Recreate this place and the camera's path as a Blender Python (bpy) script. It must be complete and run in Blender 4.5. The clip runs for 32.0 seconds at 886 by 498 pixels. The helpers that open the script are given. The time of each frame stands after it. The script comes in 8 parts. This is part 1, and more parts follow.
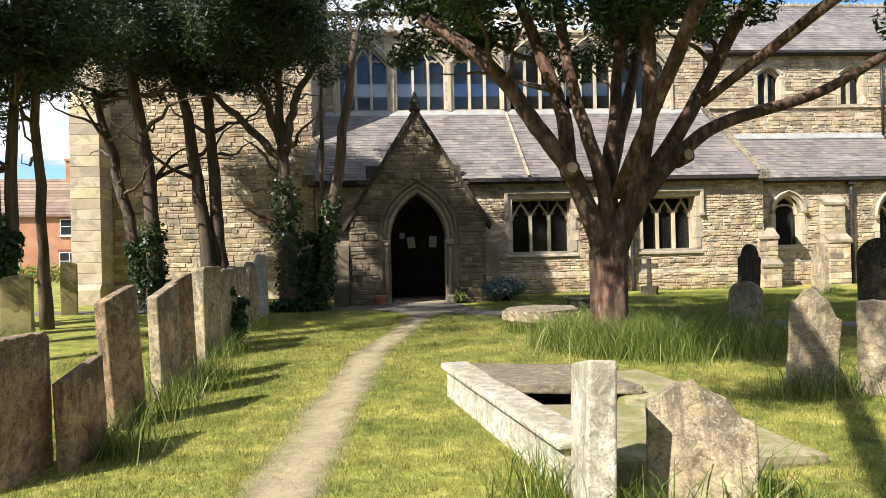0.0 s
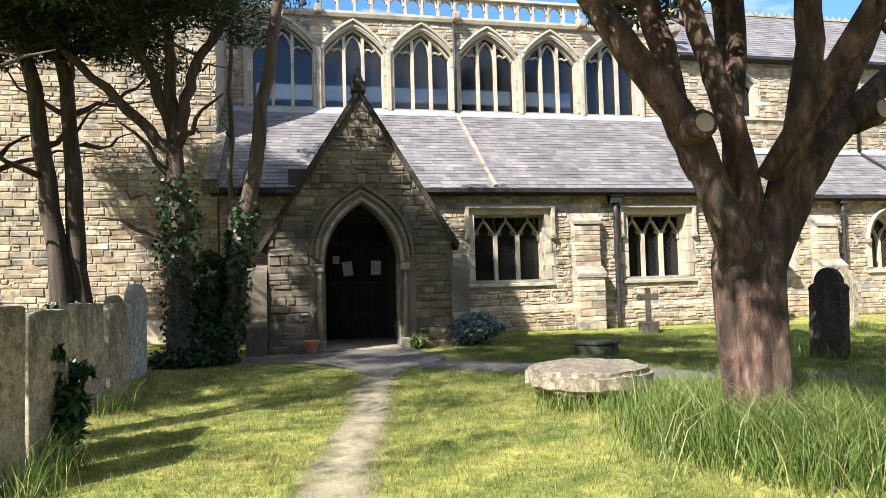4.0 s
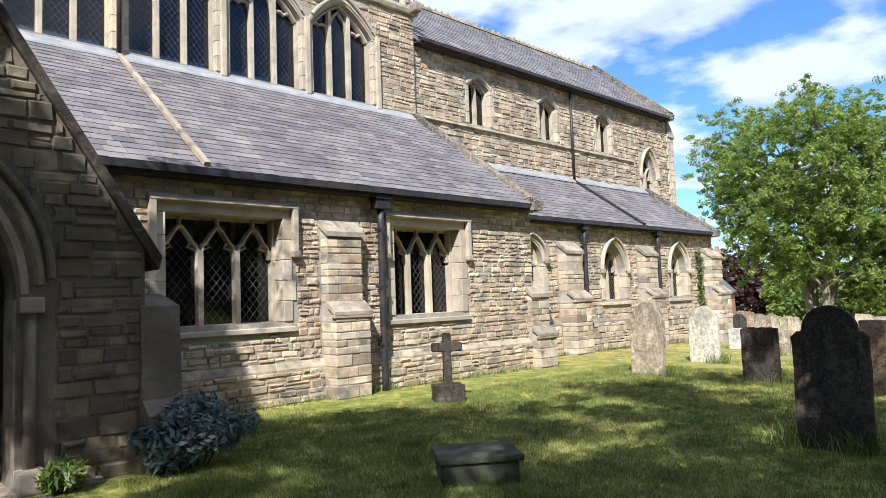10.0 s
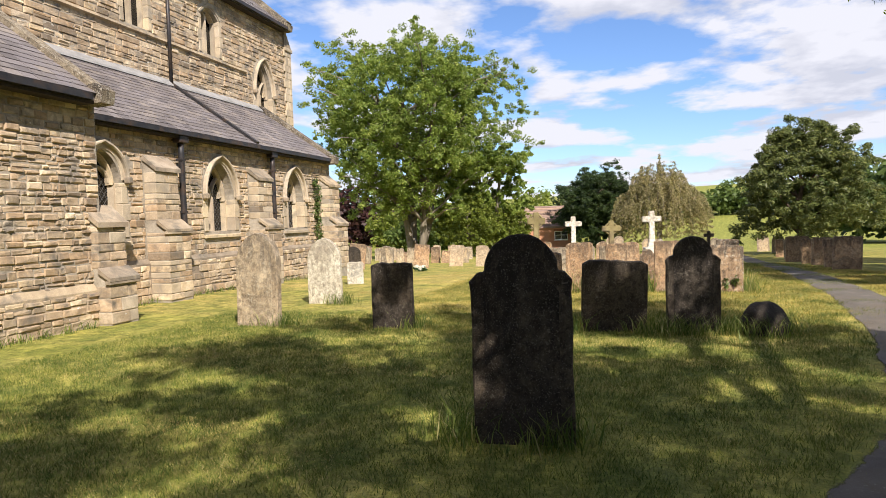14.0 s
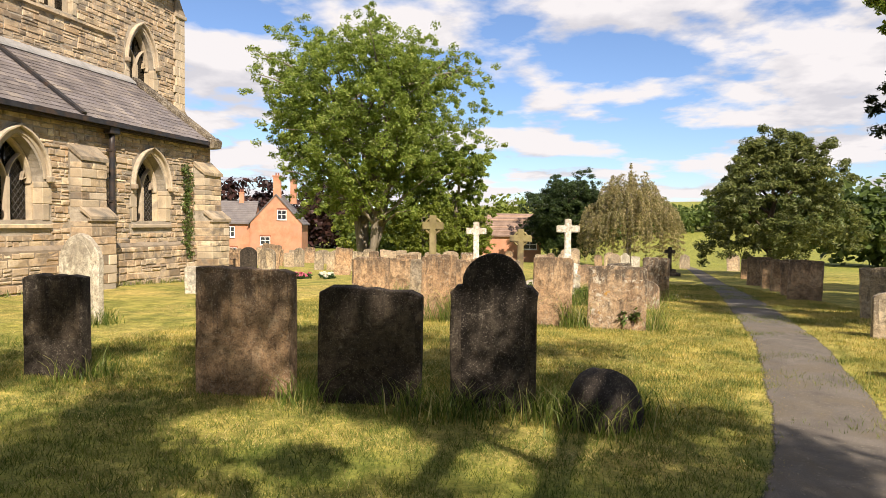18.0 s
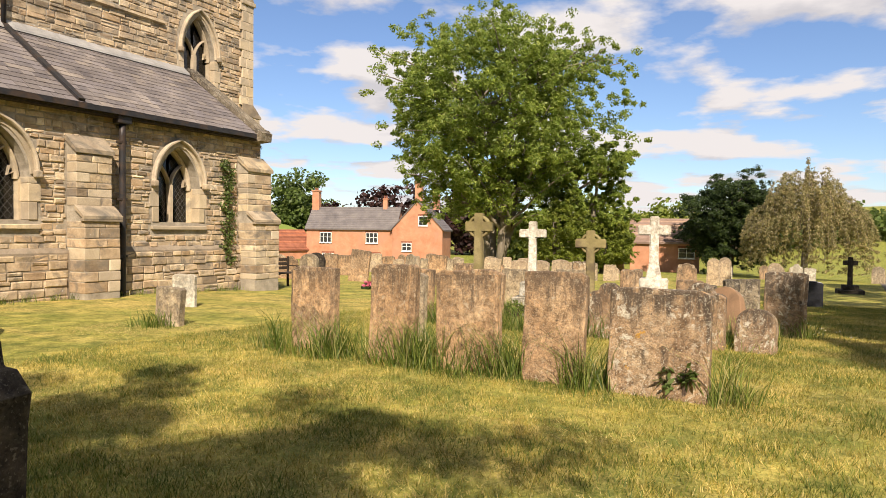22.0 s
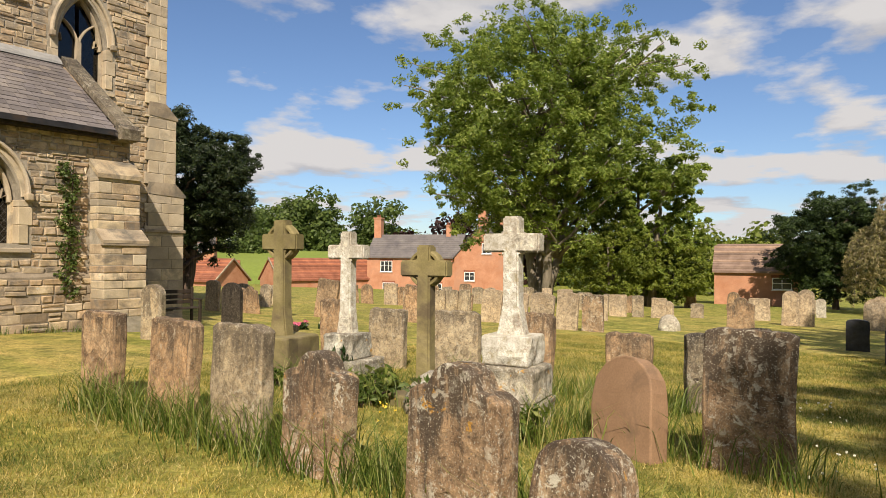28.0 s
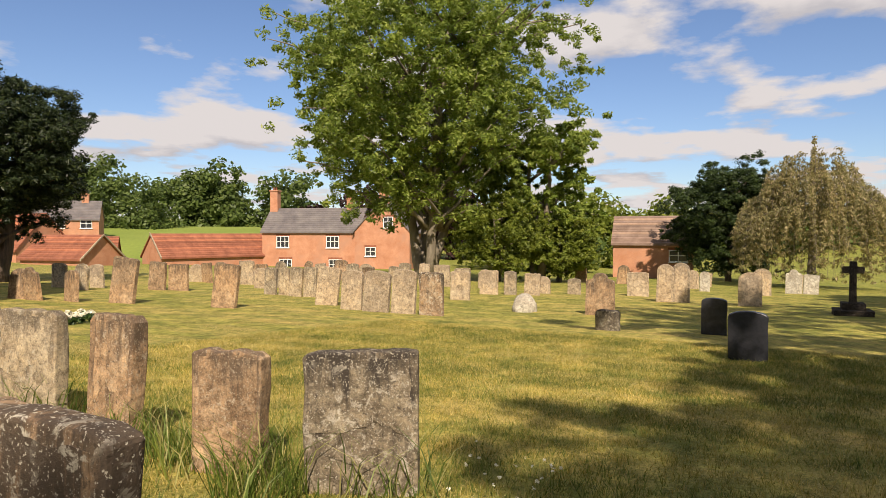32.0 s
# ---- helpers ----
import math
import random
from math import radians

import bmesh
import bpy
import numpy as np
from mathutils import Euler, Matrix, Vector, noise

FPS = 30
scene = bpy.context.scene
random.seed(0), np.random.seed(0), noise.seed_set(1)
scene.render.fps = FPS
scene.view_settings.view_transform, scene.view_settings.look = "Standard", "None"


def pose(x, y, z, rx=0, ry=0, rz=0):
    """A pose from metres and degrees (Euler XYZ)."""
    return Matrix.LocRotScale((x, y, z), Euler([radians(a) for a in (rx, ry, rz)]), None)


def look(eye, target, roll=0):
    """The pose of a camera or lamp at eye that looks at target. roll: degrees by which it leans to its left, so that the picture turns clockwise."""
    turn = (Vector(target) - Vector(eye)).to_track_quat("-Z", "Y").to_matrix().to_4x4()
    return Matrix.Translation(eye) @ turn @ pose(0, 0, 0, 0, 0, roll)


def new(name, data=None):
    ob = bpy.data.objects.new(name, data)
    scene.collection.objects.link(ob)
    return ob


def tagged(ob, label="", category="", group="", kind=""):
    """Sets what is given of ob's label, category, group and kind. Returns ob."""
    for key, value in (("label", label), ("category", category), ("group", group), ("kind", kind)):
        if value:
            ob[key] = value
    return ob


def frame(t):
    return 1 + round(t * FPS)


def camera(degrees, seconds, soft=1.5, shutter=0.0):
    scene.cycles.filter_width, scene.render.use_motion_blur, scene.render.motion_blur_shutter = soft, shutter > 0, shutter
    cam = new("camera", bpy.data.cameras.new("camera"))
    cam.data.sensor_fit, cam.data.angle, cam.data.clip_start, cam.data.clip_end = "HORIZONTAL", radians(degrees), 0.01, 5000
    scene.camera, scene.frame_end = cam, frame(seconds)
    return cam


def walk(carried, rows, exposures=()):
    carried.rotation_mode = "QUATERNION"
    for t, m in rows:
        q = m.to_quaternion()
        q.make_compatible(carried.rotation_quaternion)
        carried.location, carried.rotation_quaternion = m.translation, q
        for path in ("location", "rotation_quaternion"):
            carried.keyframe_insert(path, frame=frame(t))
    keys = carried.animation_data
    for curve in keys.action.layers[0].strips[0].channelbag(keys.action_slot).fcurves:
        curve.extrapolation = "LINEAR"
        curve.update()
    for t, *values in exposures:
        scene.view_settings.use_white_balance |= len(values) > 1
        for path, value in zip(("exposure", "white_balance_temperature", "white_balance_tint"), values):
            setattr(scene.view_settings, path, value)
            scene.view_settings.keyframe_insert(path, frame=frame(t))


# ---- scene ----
cam = camera(67.2, 32.0, soft=0.45)
PATH = [
    (0, (2.446, 2.16, 1.493), (2.595, 4.154, 1.502), -1.4),
    (0.5, (2.299, 2.788, 1.467), (2.262, 4.787, 1.501), 0.6),
    (1, (2.16, 3.35, 1.455), (2.152, 5.349, 1.386), -0.3),
    (1.5, (2.132, 3.963, 1.443), (2.229, 5.961, 1.423), -0.2),
    (2, (2.054, 4.692, 1.406), (2.441, 6.653, 1.365), -2.9),
    (2.5, (2.041, 5.255, 1.447), (2.445, 7.213, 1.482), -2.3),
    (3, (1.867, 5.889, 1.405), (2.245, 7.848, 1.546), -0.1),
    (3.5, (1.84, 6.483, 1.413), (2.218, 8.446, 1.499), 0.4),
    (4, (1.822, 7.076, 1.457), (2.246, 9.029, 1.552), -1.6),
    (4.5, (1.807, 7.618, 1.489), (2.441, 9.514, 1.547), -1.9),
    (6.5, (1.955, 10.002, 1.524), (2.72, 11.849, 1.571), -1.9),
    (7, (2.051, 10.675, 1.541), (2.699, 12.567, 1.532), -2.4),
    (7.5, (1.99, 11.152, 1.602), (2.607, 13.055, 1.571), 1.4),
    (8, (2.033, 11.859, 1.622), (3.074, 13.566, 1.573), -0.7),
    (8.5, (2.234, 12.427, 1.707), (3.454, 14.012, 1.744), -0.3),
    (9, (2.341, 12.999, 1.679), (3.684, 14.475, 1.803), -3.7),
    (9.5, (2.492, 13.527, 1.734), (3.833, 15.004, 1.874), -3.2),
    (10, (2.585, 14.153, 1.716), (3.953, 15.605, 1.865), -2.1),
    (10.5, (2.681, 14.592, 1.704), (4.112, 15.99, 1.74), -3.8),
    (11, (2.942, 15.144, 1.673), (4.526, 16.363, 1.725), -1.9),
    (11.5, (3.236, 15.545, 1.686), (4.957, 16.562, 1.606), -5.7),
    (12, (3.519, 15.719, 1.732), (5.266, 16.693, 1.715), -2.8),
    (12.5, (4.02, 15.957, 1.692), (5.824, 16.82, 1.735), -1.0),
    (13, (4.458, 16.073, 1.713), (6.325, 16.789, 1.737), -2.9),
    (13.5, (5.01, 15.959, 1.709), (6.849, 16.743, 1.784), -2.0),
    (14, (5.616, 15.869, 1.624), (7.549, 16.374, 1.534), -1.9),
    (14.5, (6.150, 15.730, 1.610), (8.117, 16.084, 1.523), 0.1),
    (15, (6.638, 15.561, 1.617), (8.631, 15.651, 1.487), -0.6),
    (15.5, (7.13, 15.268, 1.534), (9.13, 15.287, 1.535), -0.4),
    (17.5, (9.339, 14.274, 1.517), (11.317, 14.547, 1.414), -0.9),
    (18, (9.825, 14.004, 1.517), (11.767, 14.477, 1.441), 0.6),
    (18.5, (10.382, 13.817, 1.51), (12.316, 14.318, 1.427), -1.6),
    (19, (10.961, 13.592, 1.503), (12.778, 14.426, 1.442), 0.2),
    (19.5, (11.508, 13.45, 1.488), (13.328, 14.278, 1.447), 1.3),
    (20, (12.068, 13.249, 1.474), (13.81, 14.229, 1.411), 1.7),
    (20.5, (12.530, 13.081, 1.439), (14.285, 14.034, 1.334), 1.3),
    (21, (13.036, 12.938, 1.423), (14.855, 13.767, 1.347), 1.8),
    (21.5, (13.621, 12.850, 1.420), (15.411, 13.740, 1.370), 1.8),
    (22, (14.250, 12.770, 1.400), (16.019, 13.701, 1.341), 0.6),
    (22.5, (14.831, 12.676, 1.423), (16.483, 13.799, 1.331), 1.9),
    (23, (15.356, 12.548, 1.417), (17.001, 13.684, 1.356), -0.7),
    (23.5, (16.022, 12.450, 1.436), (17.617, 13.655, 1.370), 1.9),
    (24, (16.577, 12.383, 1.451), (18.233, 13.503, 1.407), 2.1),
    (24.5, (17.098, 12.297, 1.349), (18.732, 13.448, 1.286), 1.0),
    (25, (17.659, 12.29, 1.343), (19.293, 13.444, 1.329), 1.7),
    (25.5, (18.134, 12.184, 1.278), (19.685, 13.446, 1.311), 0.3),
    (26, (18.733, 12.135, 1.335), (20.304, 13.373, 1.369), 2.0),
    (26.5, (19.201, 11.966, 1.263), (20.847, 13.102, 1.277), 1.4),
    (28.5, (21.379, 11.804, 1.282), (22.954, 13.036, 1.293), -0.4),
    (29, (22.005, 11.756, 1.262), (23.528, 13.052, 1.216), -0.2),
    (29.5, (22.528, 11.684, 1.228), (24.033, 13.001, 1.200), 0.3),
    (30, (23.027, 11.629, 1.199), (24.644, 12.803, 1.113), 0.5),
    (30.5, (23.592, 11.614, 1.184), (25.225, 12.766, 1.106), 1.9),
    (31, (24.113, 11.576, 1.176), (25.793, 12.661, 1.126), 1.2),
    (31.5, (24.512, 11.434, 1.169), (26.169, 12.551, 1.099), 3.0),
    (32, (24.963, 11.251, 1.207), (26.694, 12.25, 1.16), 0.0),
]
EXPOSURES = [(0, 1.2, 6000, 8), (2.5, 1.46, 5700, 8), (4.5, 1.5, 5400, 8), (7.5, 1.36, 5150, 9), (9.5, 1.06, 5200, 10), (14, 0.78, 6150, 15), (19, 0.80, 6850, 15), (22, 0.68, 6950, 15), (24, 0.46, 6850, 13), (30, 0.37, 6800, 12), (32, 0.42, 7000, 16)]
walk(cam, [(t, look(e, g, r)) for t, e, g, r in PATH], EXPOSURES)

# ---- world, sun ----
SUN_AZ = Vector((-0.81, -0.58, 0)).normalized()
SUN_EL = radians(43)
to_sun = (SUN_AZ * math.cos(SUN_EL) + Vector((0, 0, math.sin(SUN_EL)))).normalized()

world = bpy.data.worlds.new("world")
scene.world = world
world.use_nodes = True
wn, wl = world.node_tree.nodes, world.node_tree.links
wn.clear()
w_out = wn.new("ShaderNodeOutputWorld")
w_bg = wn.new("ShaderNodeBackground")
w_sky = wn.new("ShaderNodeTexSky")
w_sky.sky_type = "NISHITA"
w_sky.sun_disc = False
w_sky.sun_elevation = SUN_EL
w_sky.sun_rotation = math.atan2(SUN_AZ.x, SUN_AZ.y)
w_sky.air_density, w_sky.dust_density, w_sky.ozone_density = 1.0, 0.3, 2.5
w_bg.inputs["Strength"].default_value = 0.053
# broken cumulus in long low heaps
w_tc = wn.new("ShaderNodeTexCoord")
w_sep = wn.new("ShaderNodeSeparateXYZ")
wl.new(w_tc.outputs["Generated"], w_sep.inputs[0])


def w_math(op, a, b=None, clamp=False):
    n = wn.new("ShaderNodeMath")
    n.operation, n.use_clamp = op, clamp
    for i, v in enumerate((a, b)):
        if v is None:
            continue
        if isinstance(v, (int, float)):
            n.inputs[i].default_value = v
        else:
            wl.new(v, n.inputs[i])
    return n.outputs[0]


def w_sheet(lift):
    """The level cloud sheet seen in perspective: places on it, looked at a little higher by lift."""
    up = w_math("ADD", w_math("MAXIMUM", w_sep.outputs[2], 0.0), 0.13 + lift)
    c = wn.new("ShaderNodeCombineXYZ")
    wl.new(w_math("ADD", w_math("DIVIDE", w_sep.outputs[0], up), 3.7), c.inputs[0])
    wl.new(w_math("ADD", w_math("DIVIDE", w_sep.outputs[1], up), 1.9), c.inputs[1])
    wl.new(w_math("MULTIPLY", w_sep.outputs[2], 1.6), c.inputs[2])
    return c.outputs[0]


def w_noise(scale, detail, rough, vec):
    n = wn.new("ShaderNodeTexNoise")
    n.inputs["Scale"].default_value = scale
    n.inputs["Detail"].default_value = detail
    n.inputs["Roughness"].default_value = rough
    wl.new(vec, n.inputs["Vector"])
    return n.outputs["Fac"]


w_cloud = w_noise(1.55, 12, 0.52, w_sheet(0.0))
w_above = w_noise(1.55, 12, 0.52, w_sheet(0.035))
w_cr = wn.new("ShaderNodeValToRGB")
w_cr.color_ramp.elements[0].position, w_cr.color_ramp.elements[1].position = 0.465, 0.545
wl.new(w_cloud, w_cr.inputs[0])
# tops catch the sun, flat bases stay grey
w_lit = w_math("MULTIPLY_ADD", w_math("SUBTRACT", w_cloud, w_above), 4.5)
w_lit.node.inputs[2].default_value = 0.5
w_shade = wn.new("ShaderNodeValToRGB")
w_shade.color_ramp.elements[0].position, w_shade.color_ramp.elements[1].position = 0.15, 0.66
w_shade.color_ramp.elements[0].color = (7.4, 7.6, 8.2, 1)
w_shade.color_ramp.elements[1].color = (10.0, 10.0, 10.15, 1)
wl.new(w_lit, w_shade.inputs[0])
w_blue = wn.new("ShaderNodeMix")
w_blue.data_type, w_blue.blend_type = "RGBA", "MULTIPLY"
w_blue.inputs[0].default_value = 1.0
w_blue.inputs[7].default_value = (1.32, 1.5, 1.76, 1)
wl.new(w_sky.outputs[0], w_blue.inputs[6])
w_mix = wn.new("ShaderNodeMix")
w_mix.data_type = "RGBA"
wl.new(w_cr.outputs[0], w_mix.inputs[0])
wl.new(w_blue.outputs[2], w_mix.inputs[6])
wl.new(w_shade.outputs[0], w_mix.inputs[7])
wl.new(w_mix.outputs[2], w_bg.inputs["Color"])
wl.new(w_bg.outputs[0], w_out.inputs[0])

sun = new("sun", bpy.data.lights.new("sun", "SUN"))
sun.data.energy, sun.data.angle, sun.data.color = 5.0, radians(0.55), (1.0, 0.91, 0.77)
sun.matrix_world = look((0, 0, 40), Vector((0, 0, 40)) - to_sun)

# ---- materials ----
def material(name):
    m = bpy.data.materials.new(name)
    m.use_nodes = True
    return m, m.node_tree.nodes, m.node_tree.links, m.node_tree.nodes["Principled BSDF"]


def ramp(nt, fac, stops):
    r = nt.nodes.new("ShaderNodeValToRGB")
    cr = r.color_ramp
    while len(cr.elements) < len(stops):
        cr.elements.new(0.5)
    for e, (p, c) in zip(cr.elements, stops):
        e.position, e.color = p, (*c, 1)
    nt.links.new(fac, r.inputs[0])
    return r.outputs[0]


def noise_tex(nt, vec, scale, detail=4, rough=0.55, dist=0.0):
    n = nt.nodes.new("ShaderNodeTexNoise")
    n.inputs["Scale"].default_value, n.inputs["Detail"].default_value = scale, detail
    n.inputs["Roughness"].default_value, n.inputs["Distortion"].default_value = rough, dist
    nt.links.new(vec, n.inputs["Vector"])
    return n.outputs["Fac"]


def mixed(nt, fac, a, b, mode="MIX"):
    n = nt.nodes.new("ShaderNodeMix")
    n.data_type, n.blend_type = "RGBA", mode
    for k, v in ((0, fac), (6, a), (7, b)):
        if isinstance(v, (int, float)):
            n.inputs[k].default_value = v
        elif isinstance(v, tuple):
            n.inputs[k].default_value = (*v, 1)
        else:
            nt.links.new(v, n.inputs[k])
    return n.outputs[2]


def surface(name, stops, scale=3.0, fine=40.0, rough=0.85, bump=0.3, depth=0.01, stain=None, stain_scale=1.2,
            lichen=None, lichen_scale=9.0, lichen_at=0.62, streak=None, island=0.0, per_object=0.0, metal=0.0, stretch=(1, 1, 1), spots=None, spec=0.3, motley=False):
    """A weathered surface: a broad colour ramp, fine grain, optional stains, lichen and a spread of tone from piece to piece."""
    m, ns, ls, bsdf = material(name)
    nt = m.node_tree
    tc = ns.new("ShaderNodeTexCoord")
    mp = ns.new("ShaderNodeMapping")
    mp.inputs["Scale"].default_value = stretch
    ls.new(tc.outputs["Object"], mp.inputs[0])
    vec = mp.outputs[0]
    if per_object:
        oi = ns.new("ShaderNodeObjectInfo")
        ad = ns.new("ShaderNodeVectorMath")
        ad.operation = "ADD"
        mu = ns.new("ShaderNodeVectorMath")
        mu.operation = "SCALE"
        mu.inputs[0].default_value = (37.0, 19.0, 53.0)
        ls.new(oi.outputs["Random"], mu.inputs["Scale"])
        ls.new(vec, ad.inputs[0])
        ls.new(mu.outputs[0], ad.inputs[1])
        vec = ad.outputs[0]
    broad = noise_tex(nt, vec, scale, 5, 0.6, 0.3)
    grain = noise_tex(nt, vec, fine, 4, 0.65)
    col = ramp(nt, broad, stops)
    col = mixed(nt, 0.35, col, ramp(nt, grain, [(0.3, (0.35, 0.35, 0.35)), (0.7, (0.75, 0.75, 0.75))]), "OVERLAY")
    for amount, kind in ((island, "g"), (per_object, "o")):
        if not amount:
            continue
        if kind == "g":
            rnd = ns.new("ShaderNodeNewGeometry").outputs["Random Per Island"]
        else:
            rnd = ns.new("ShaderNodeObjectInfo").outputs["Random"]
        lo, hi = 0.5 - amount / 2, 0.5 + amount / 2
        if motley:
            tint = [(0.0, (lo, lo * 0.98, lo)), (0.16, (0.50, 0.43, 0.36)), (0.30, (0.51, 0.49, 0.47)), (0.46, (0.43, 0.415, 0.40)), (0.60, (0.56, 0.50, 0.45)), (0.74, (0.52, 0.51, 0.50)), (0.87, (0.58, 0.55, 0.49)), (1.0, (hi, hi * 0.99, hi * 0.97))]
            col = mixed(nt, 0.95, col, ramp(nt, rnd, tint), "OVERLAY")
            continue
        col = mixed(nt, 0.9, col, ramp(nt, rnd, [(0.0, (lo, lo, lo * 1.04)), (0.35, (0.5, 0.49, 0.47)), (0.7, (0.52, 0.52, 0.54)), (1.0, (hi * 1.04, hi, hi * 0.88))]), "OVERLAY")
    if stain:
        st = ramp(nt, noise_tex(nt, vec, stain_scale, 6, 0.65, 0.6), [(0.48, (0, 0, 0)), (0.66, (1, 1, 1))])
        col = mixed(nt, st, col, stain)
    if streak:
        sm = ns.new("ShaderNodeMapping")
        sm.inputs["Scale"].default_value = (7.0, 7.0, 1.1)
        ls.new(vec, sm.inputs[0])
        sk = ramp(nt, noise_tex(nt, sm.outputs[0], 1.0, 6, 0.7, 0.4), [(0.44, (0, 0, 0)), (0.64, (0.85, 0.85, 0.85))])
        col = mixed(nt, sk, col, streak)
    if lichen:
        li = ramp(nt, noise_tex(nt, vec, lichen_scale, 5, 0.6, 0.2), [(lichen_at, (0, 0, 0)), (lichen_at + 0.04, (1, 1, 1))])
        col = mixed(nt, li, col, lichen)
    if spots:
        sp = ramp(nt, noise_tex(nt, vec, 4.5, 3, 0.5, 0.1), [(0.70, (0, 0, 0)), (0.73, (1, 1, 1))])
        col = mixed(nt, sp, col, spots)
    ls.new(col, bsdf.inputs["Base Color"])
    bsdf.inputs["Roughness"].default_value = rough
    bsdf.inputs["Metallic"].default_value = metal
    bsdf.inputs["Specular IOR Level"].default_value = spec
    bp = ns.new("ShaderNodeBump")
    bp.inputs["Strength"].default_value, bp.inputs["Distance"].default_value = bump, depth
    mx = ns.new("ShaderNodeMath")
    mx.operation = "MULTIPLY_ADD"
    mx.inputs[1].default_value = 0.5
    ls.new(grain, mx.inputs[0])
    ls.new(broad, mx.inputs[2])
    ls.new(mx.outputs[0], bp.inputs["Height"])
    ls.new(bp.outputs[0], bsdf.inputs["Normal"])
    return m


def leafy(name, stops, rough=0.5, trans=0.35, patch=0.5, low=(0.42, 0.44, 0.42), high=(0.62, 0.6, 0.5)):
    """Leaves: a spread of greens from leaf to leaf, with light passing through them."""
    m, ns, ls, bsdf = material(name)
    nt = m.node_tree
    rnd = ns.new("ShaderNodeNewGeometry").outputs["Random Per Island"]
    col = ramp(nt, rnd, stops)
    tc = ns.new("ShaderNodeTexCoord")
    pat = ramp(nt, noise_tex(nt, tc.outputs["Object"], patch, 5, 0.6), [(0.35, low), (0.65, high)])
    col = mixed(nt, 0.7, col, pat, "OVERLAY")
    ls.new(col, bsdf.inputs["Base Color"])
    bsdf.inputs["Roughness"].default_value = rough
    bsdf.inputs["Specular IOR Level"].default_value = 0.3
    tr = ns.new("ShaderNodeBsdfTranslucent")
    ls.new(col, tr.inputs["Color"])
    mx = ns.new("ShaderNodeMixShader")
    mx.inputs[0].default_value = trans
    ls.new(bsdf.outputs[0], mx.inputs[1])
    ls.new(tr.outputs[0], mx.inputs[2])
    ls.new(mx.outputs[0], ns["Material Output"].inputs[0])
    return m


M_MORTAR = surface("lime_mortar", [(0.3, (0.22, 0.19, 0.145)), (0.7, (0.40, 0.35, 0.275))], 3.0, 26, 0.95, 1.0, 0.02)
M_RUBBLE = surface("rubble_limestone", [(0.25, (0.25, 0.19, 0.125)), (0.5, (0.40, 0.32, 0.22)), (0.75, (0.54, 0.455, 0.335))], 2.5, 20, 0.92, 1.0, 0.022,
                   stain=(0.17, 0.145, 0.115), stain_scale=2.4, lichen=(0.48, 0.46, 0.40), lichen_at=0.66, island=0.55, motley=True)
M_STONE_PIECE = surface("rubble_limestone_piece", [(0.25, (0.25, 0.19, 0.125)), (0.5, (0.40, 0.32, 0.22)), (0.75, (0.54, 0.455, 0.335))], 2.5, 20, 0.92, 1.0, 0.022,
                        stain=(0.17, 0.145, 0.115), stain_scale=2.4, lichen=(0.48, 0.46, 0.40), lichen_at=0.66, per_object=0.55, motley=True)
# browner porch stone, its base colour also darkened for the porch's shade
M_PORCH = surface("porch_stone_in_shade", [(0.25, (0.095, 0.075, 0.051)), (0.5, (0.175, 0.139, 0.094)), (0.75, (0.27, 0.216, 0.147))], 2.0, 45, 0.9, 0.5, 0.012,
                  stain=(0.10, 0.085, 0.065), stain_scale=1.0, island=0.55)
M_ASHLAR = surface("dressed_limestone", [(0.3, (0.36, 0.29, 0.20)), (0.55, (0.47, 0.39, 0.275)), (0.8, (0.55, 0.475, 0.355))], 1.6, 50, 0.88, 0.3, 0.006,
                   stain=(0.30, 0.255, 0.19), stain_scale=2.0, per_object=0.25)
M_ASHLAR_DARK = surface("weathered_dressed_stone", [(0.3, (0.22, 0.172, 0.12)), (0.55, (0.33, 0.268, 0.19)), (0.8, (0.43, 0.36, 0.265))], 2.2, 50, 0.9, 0.4, 0.008,
                        stain=(0.14, 0.125, 0.10), stain_scale=2.0, per_object=0.3)
M_SLATE = surface("roof_slate", [(0.3, (0.115, 0.101, 0.098)), (0.6, (0.178, 0.158, 0.15)), (0.8, (0.255, 0.227, 0.21))], 0.9, 40, 0.6, 0.25, 0.004,
                  lichen=(0.36, 0.33, 0.27), lichen_scale=7.0, lichen_at=0.73, island=0.32)
M_SLATE_PIECE = surface("roof_slate_piece", [(0.3, (0.115, 0.101, 0.098)), (0.6, (0.178, 0.158, 0.15)), (0.8, (0.255, 0.227, 0.21))], 0.9, 40, 0.6, 0.25, 0.004,
                        lichen=(0.36, 0.33, 0.27), lichen_scale=7.0, lichen_at=0.73, per_object=0.32)
M_LEAD = surface("grey_lead", [(0.3, (0.21, 0.205, 0.195)), (0.7, (0.33, 0.32, 0.305))], 3, 40, 0.6, 0.2, 0.003)
M_LEADING = surface("dull_window_lead", [(0.3, (0.06, 0.058, 0.056)), (0.7, (0.12, 0.117, 0.11))], 3, 40, 0.6, 0.2, 0.003)
M_IRON = surface("black_cast_iron", [(0.3, (0.014, 0.014, 0.016)), (0.7, (0.035, 0.034, 0.036))], 5, 60, 0.45, 0.2, 0.002, stain=(0.06, 0.04, 0.028), stain_scale=3)
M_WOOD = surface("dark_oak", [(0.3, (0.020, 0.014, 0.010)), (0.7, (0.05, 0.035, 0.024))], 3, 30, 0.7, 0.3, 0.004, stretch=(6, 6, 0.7))
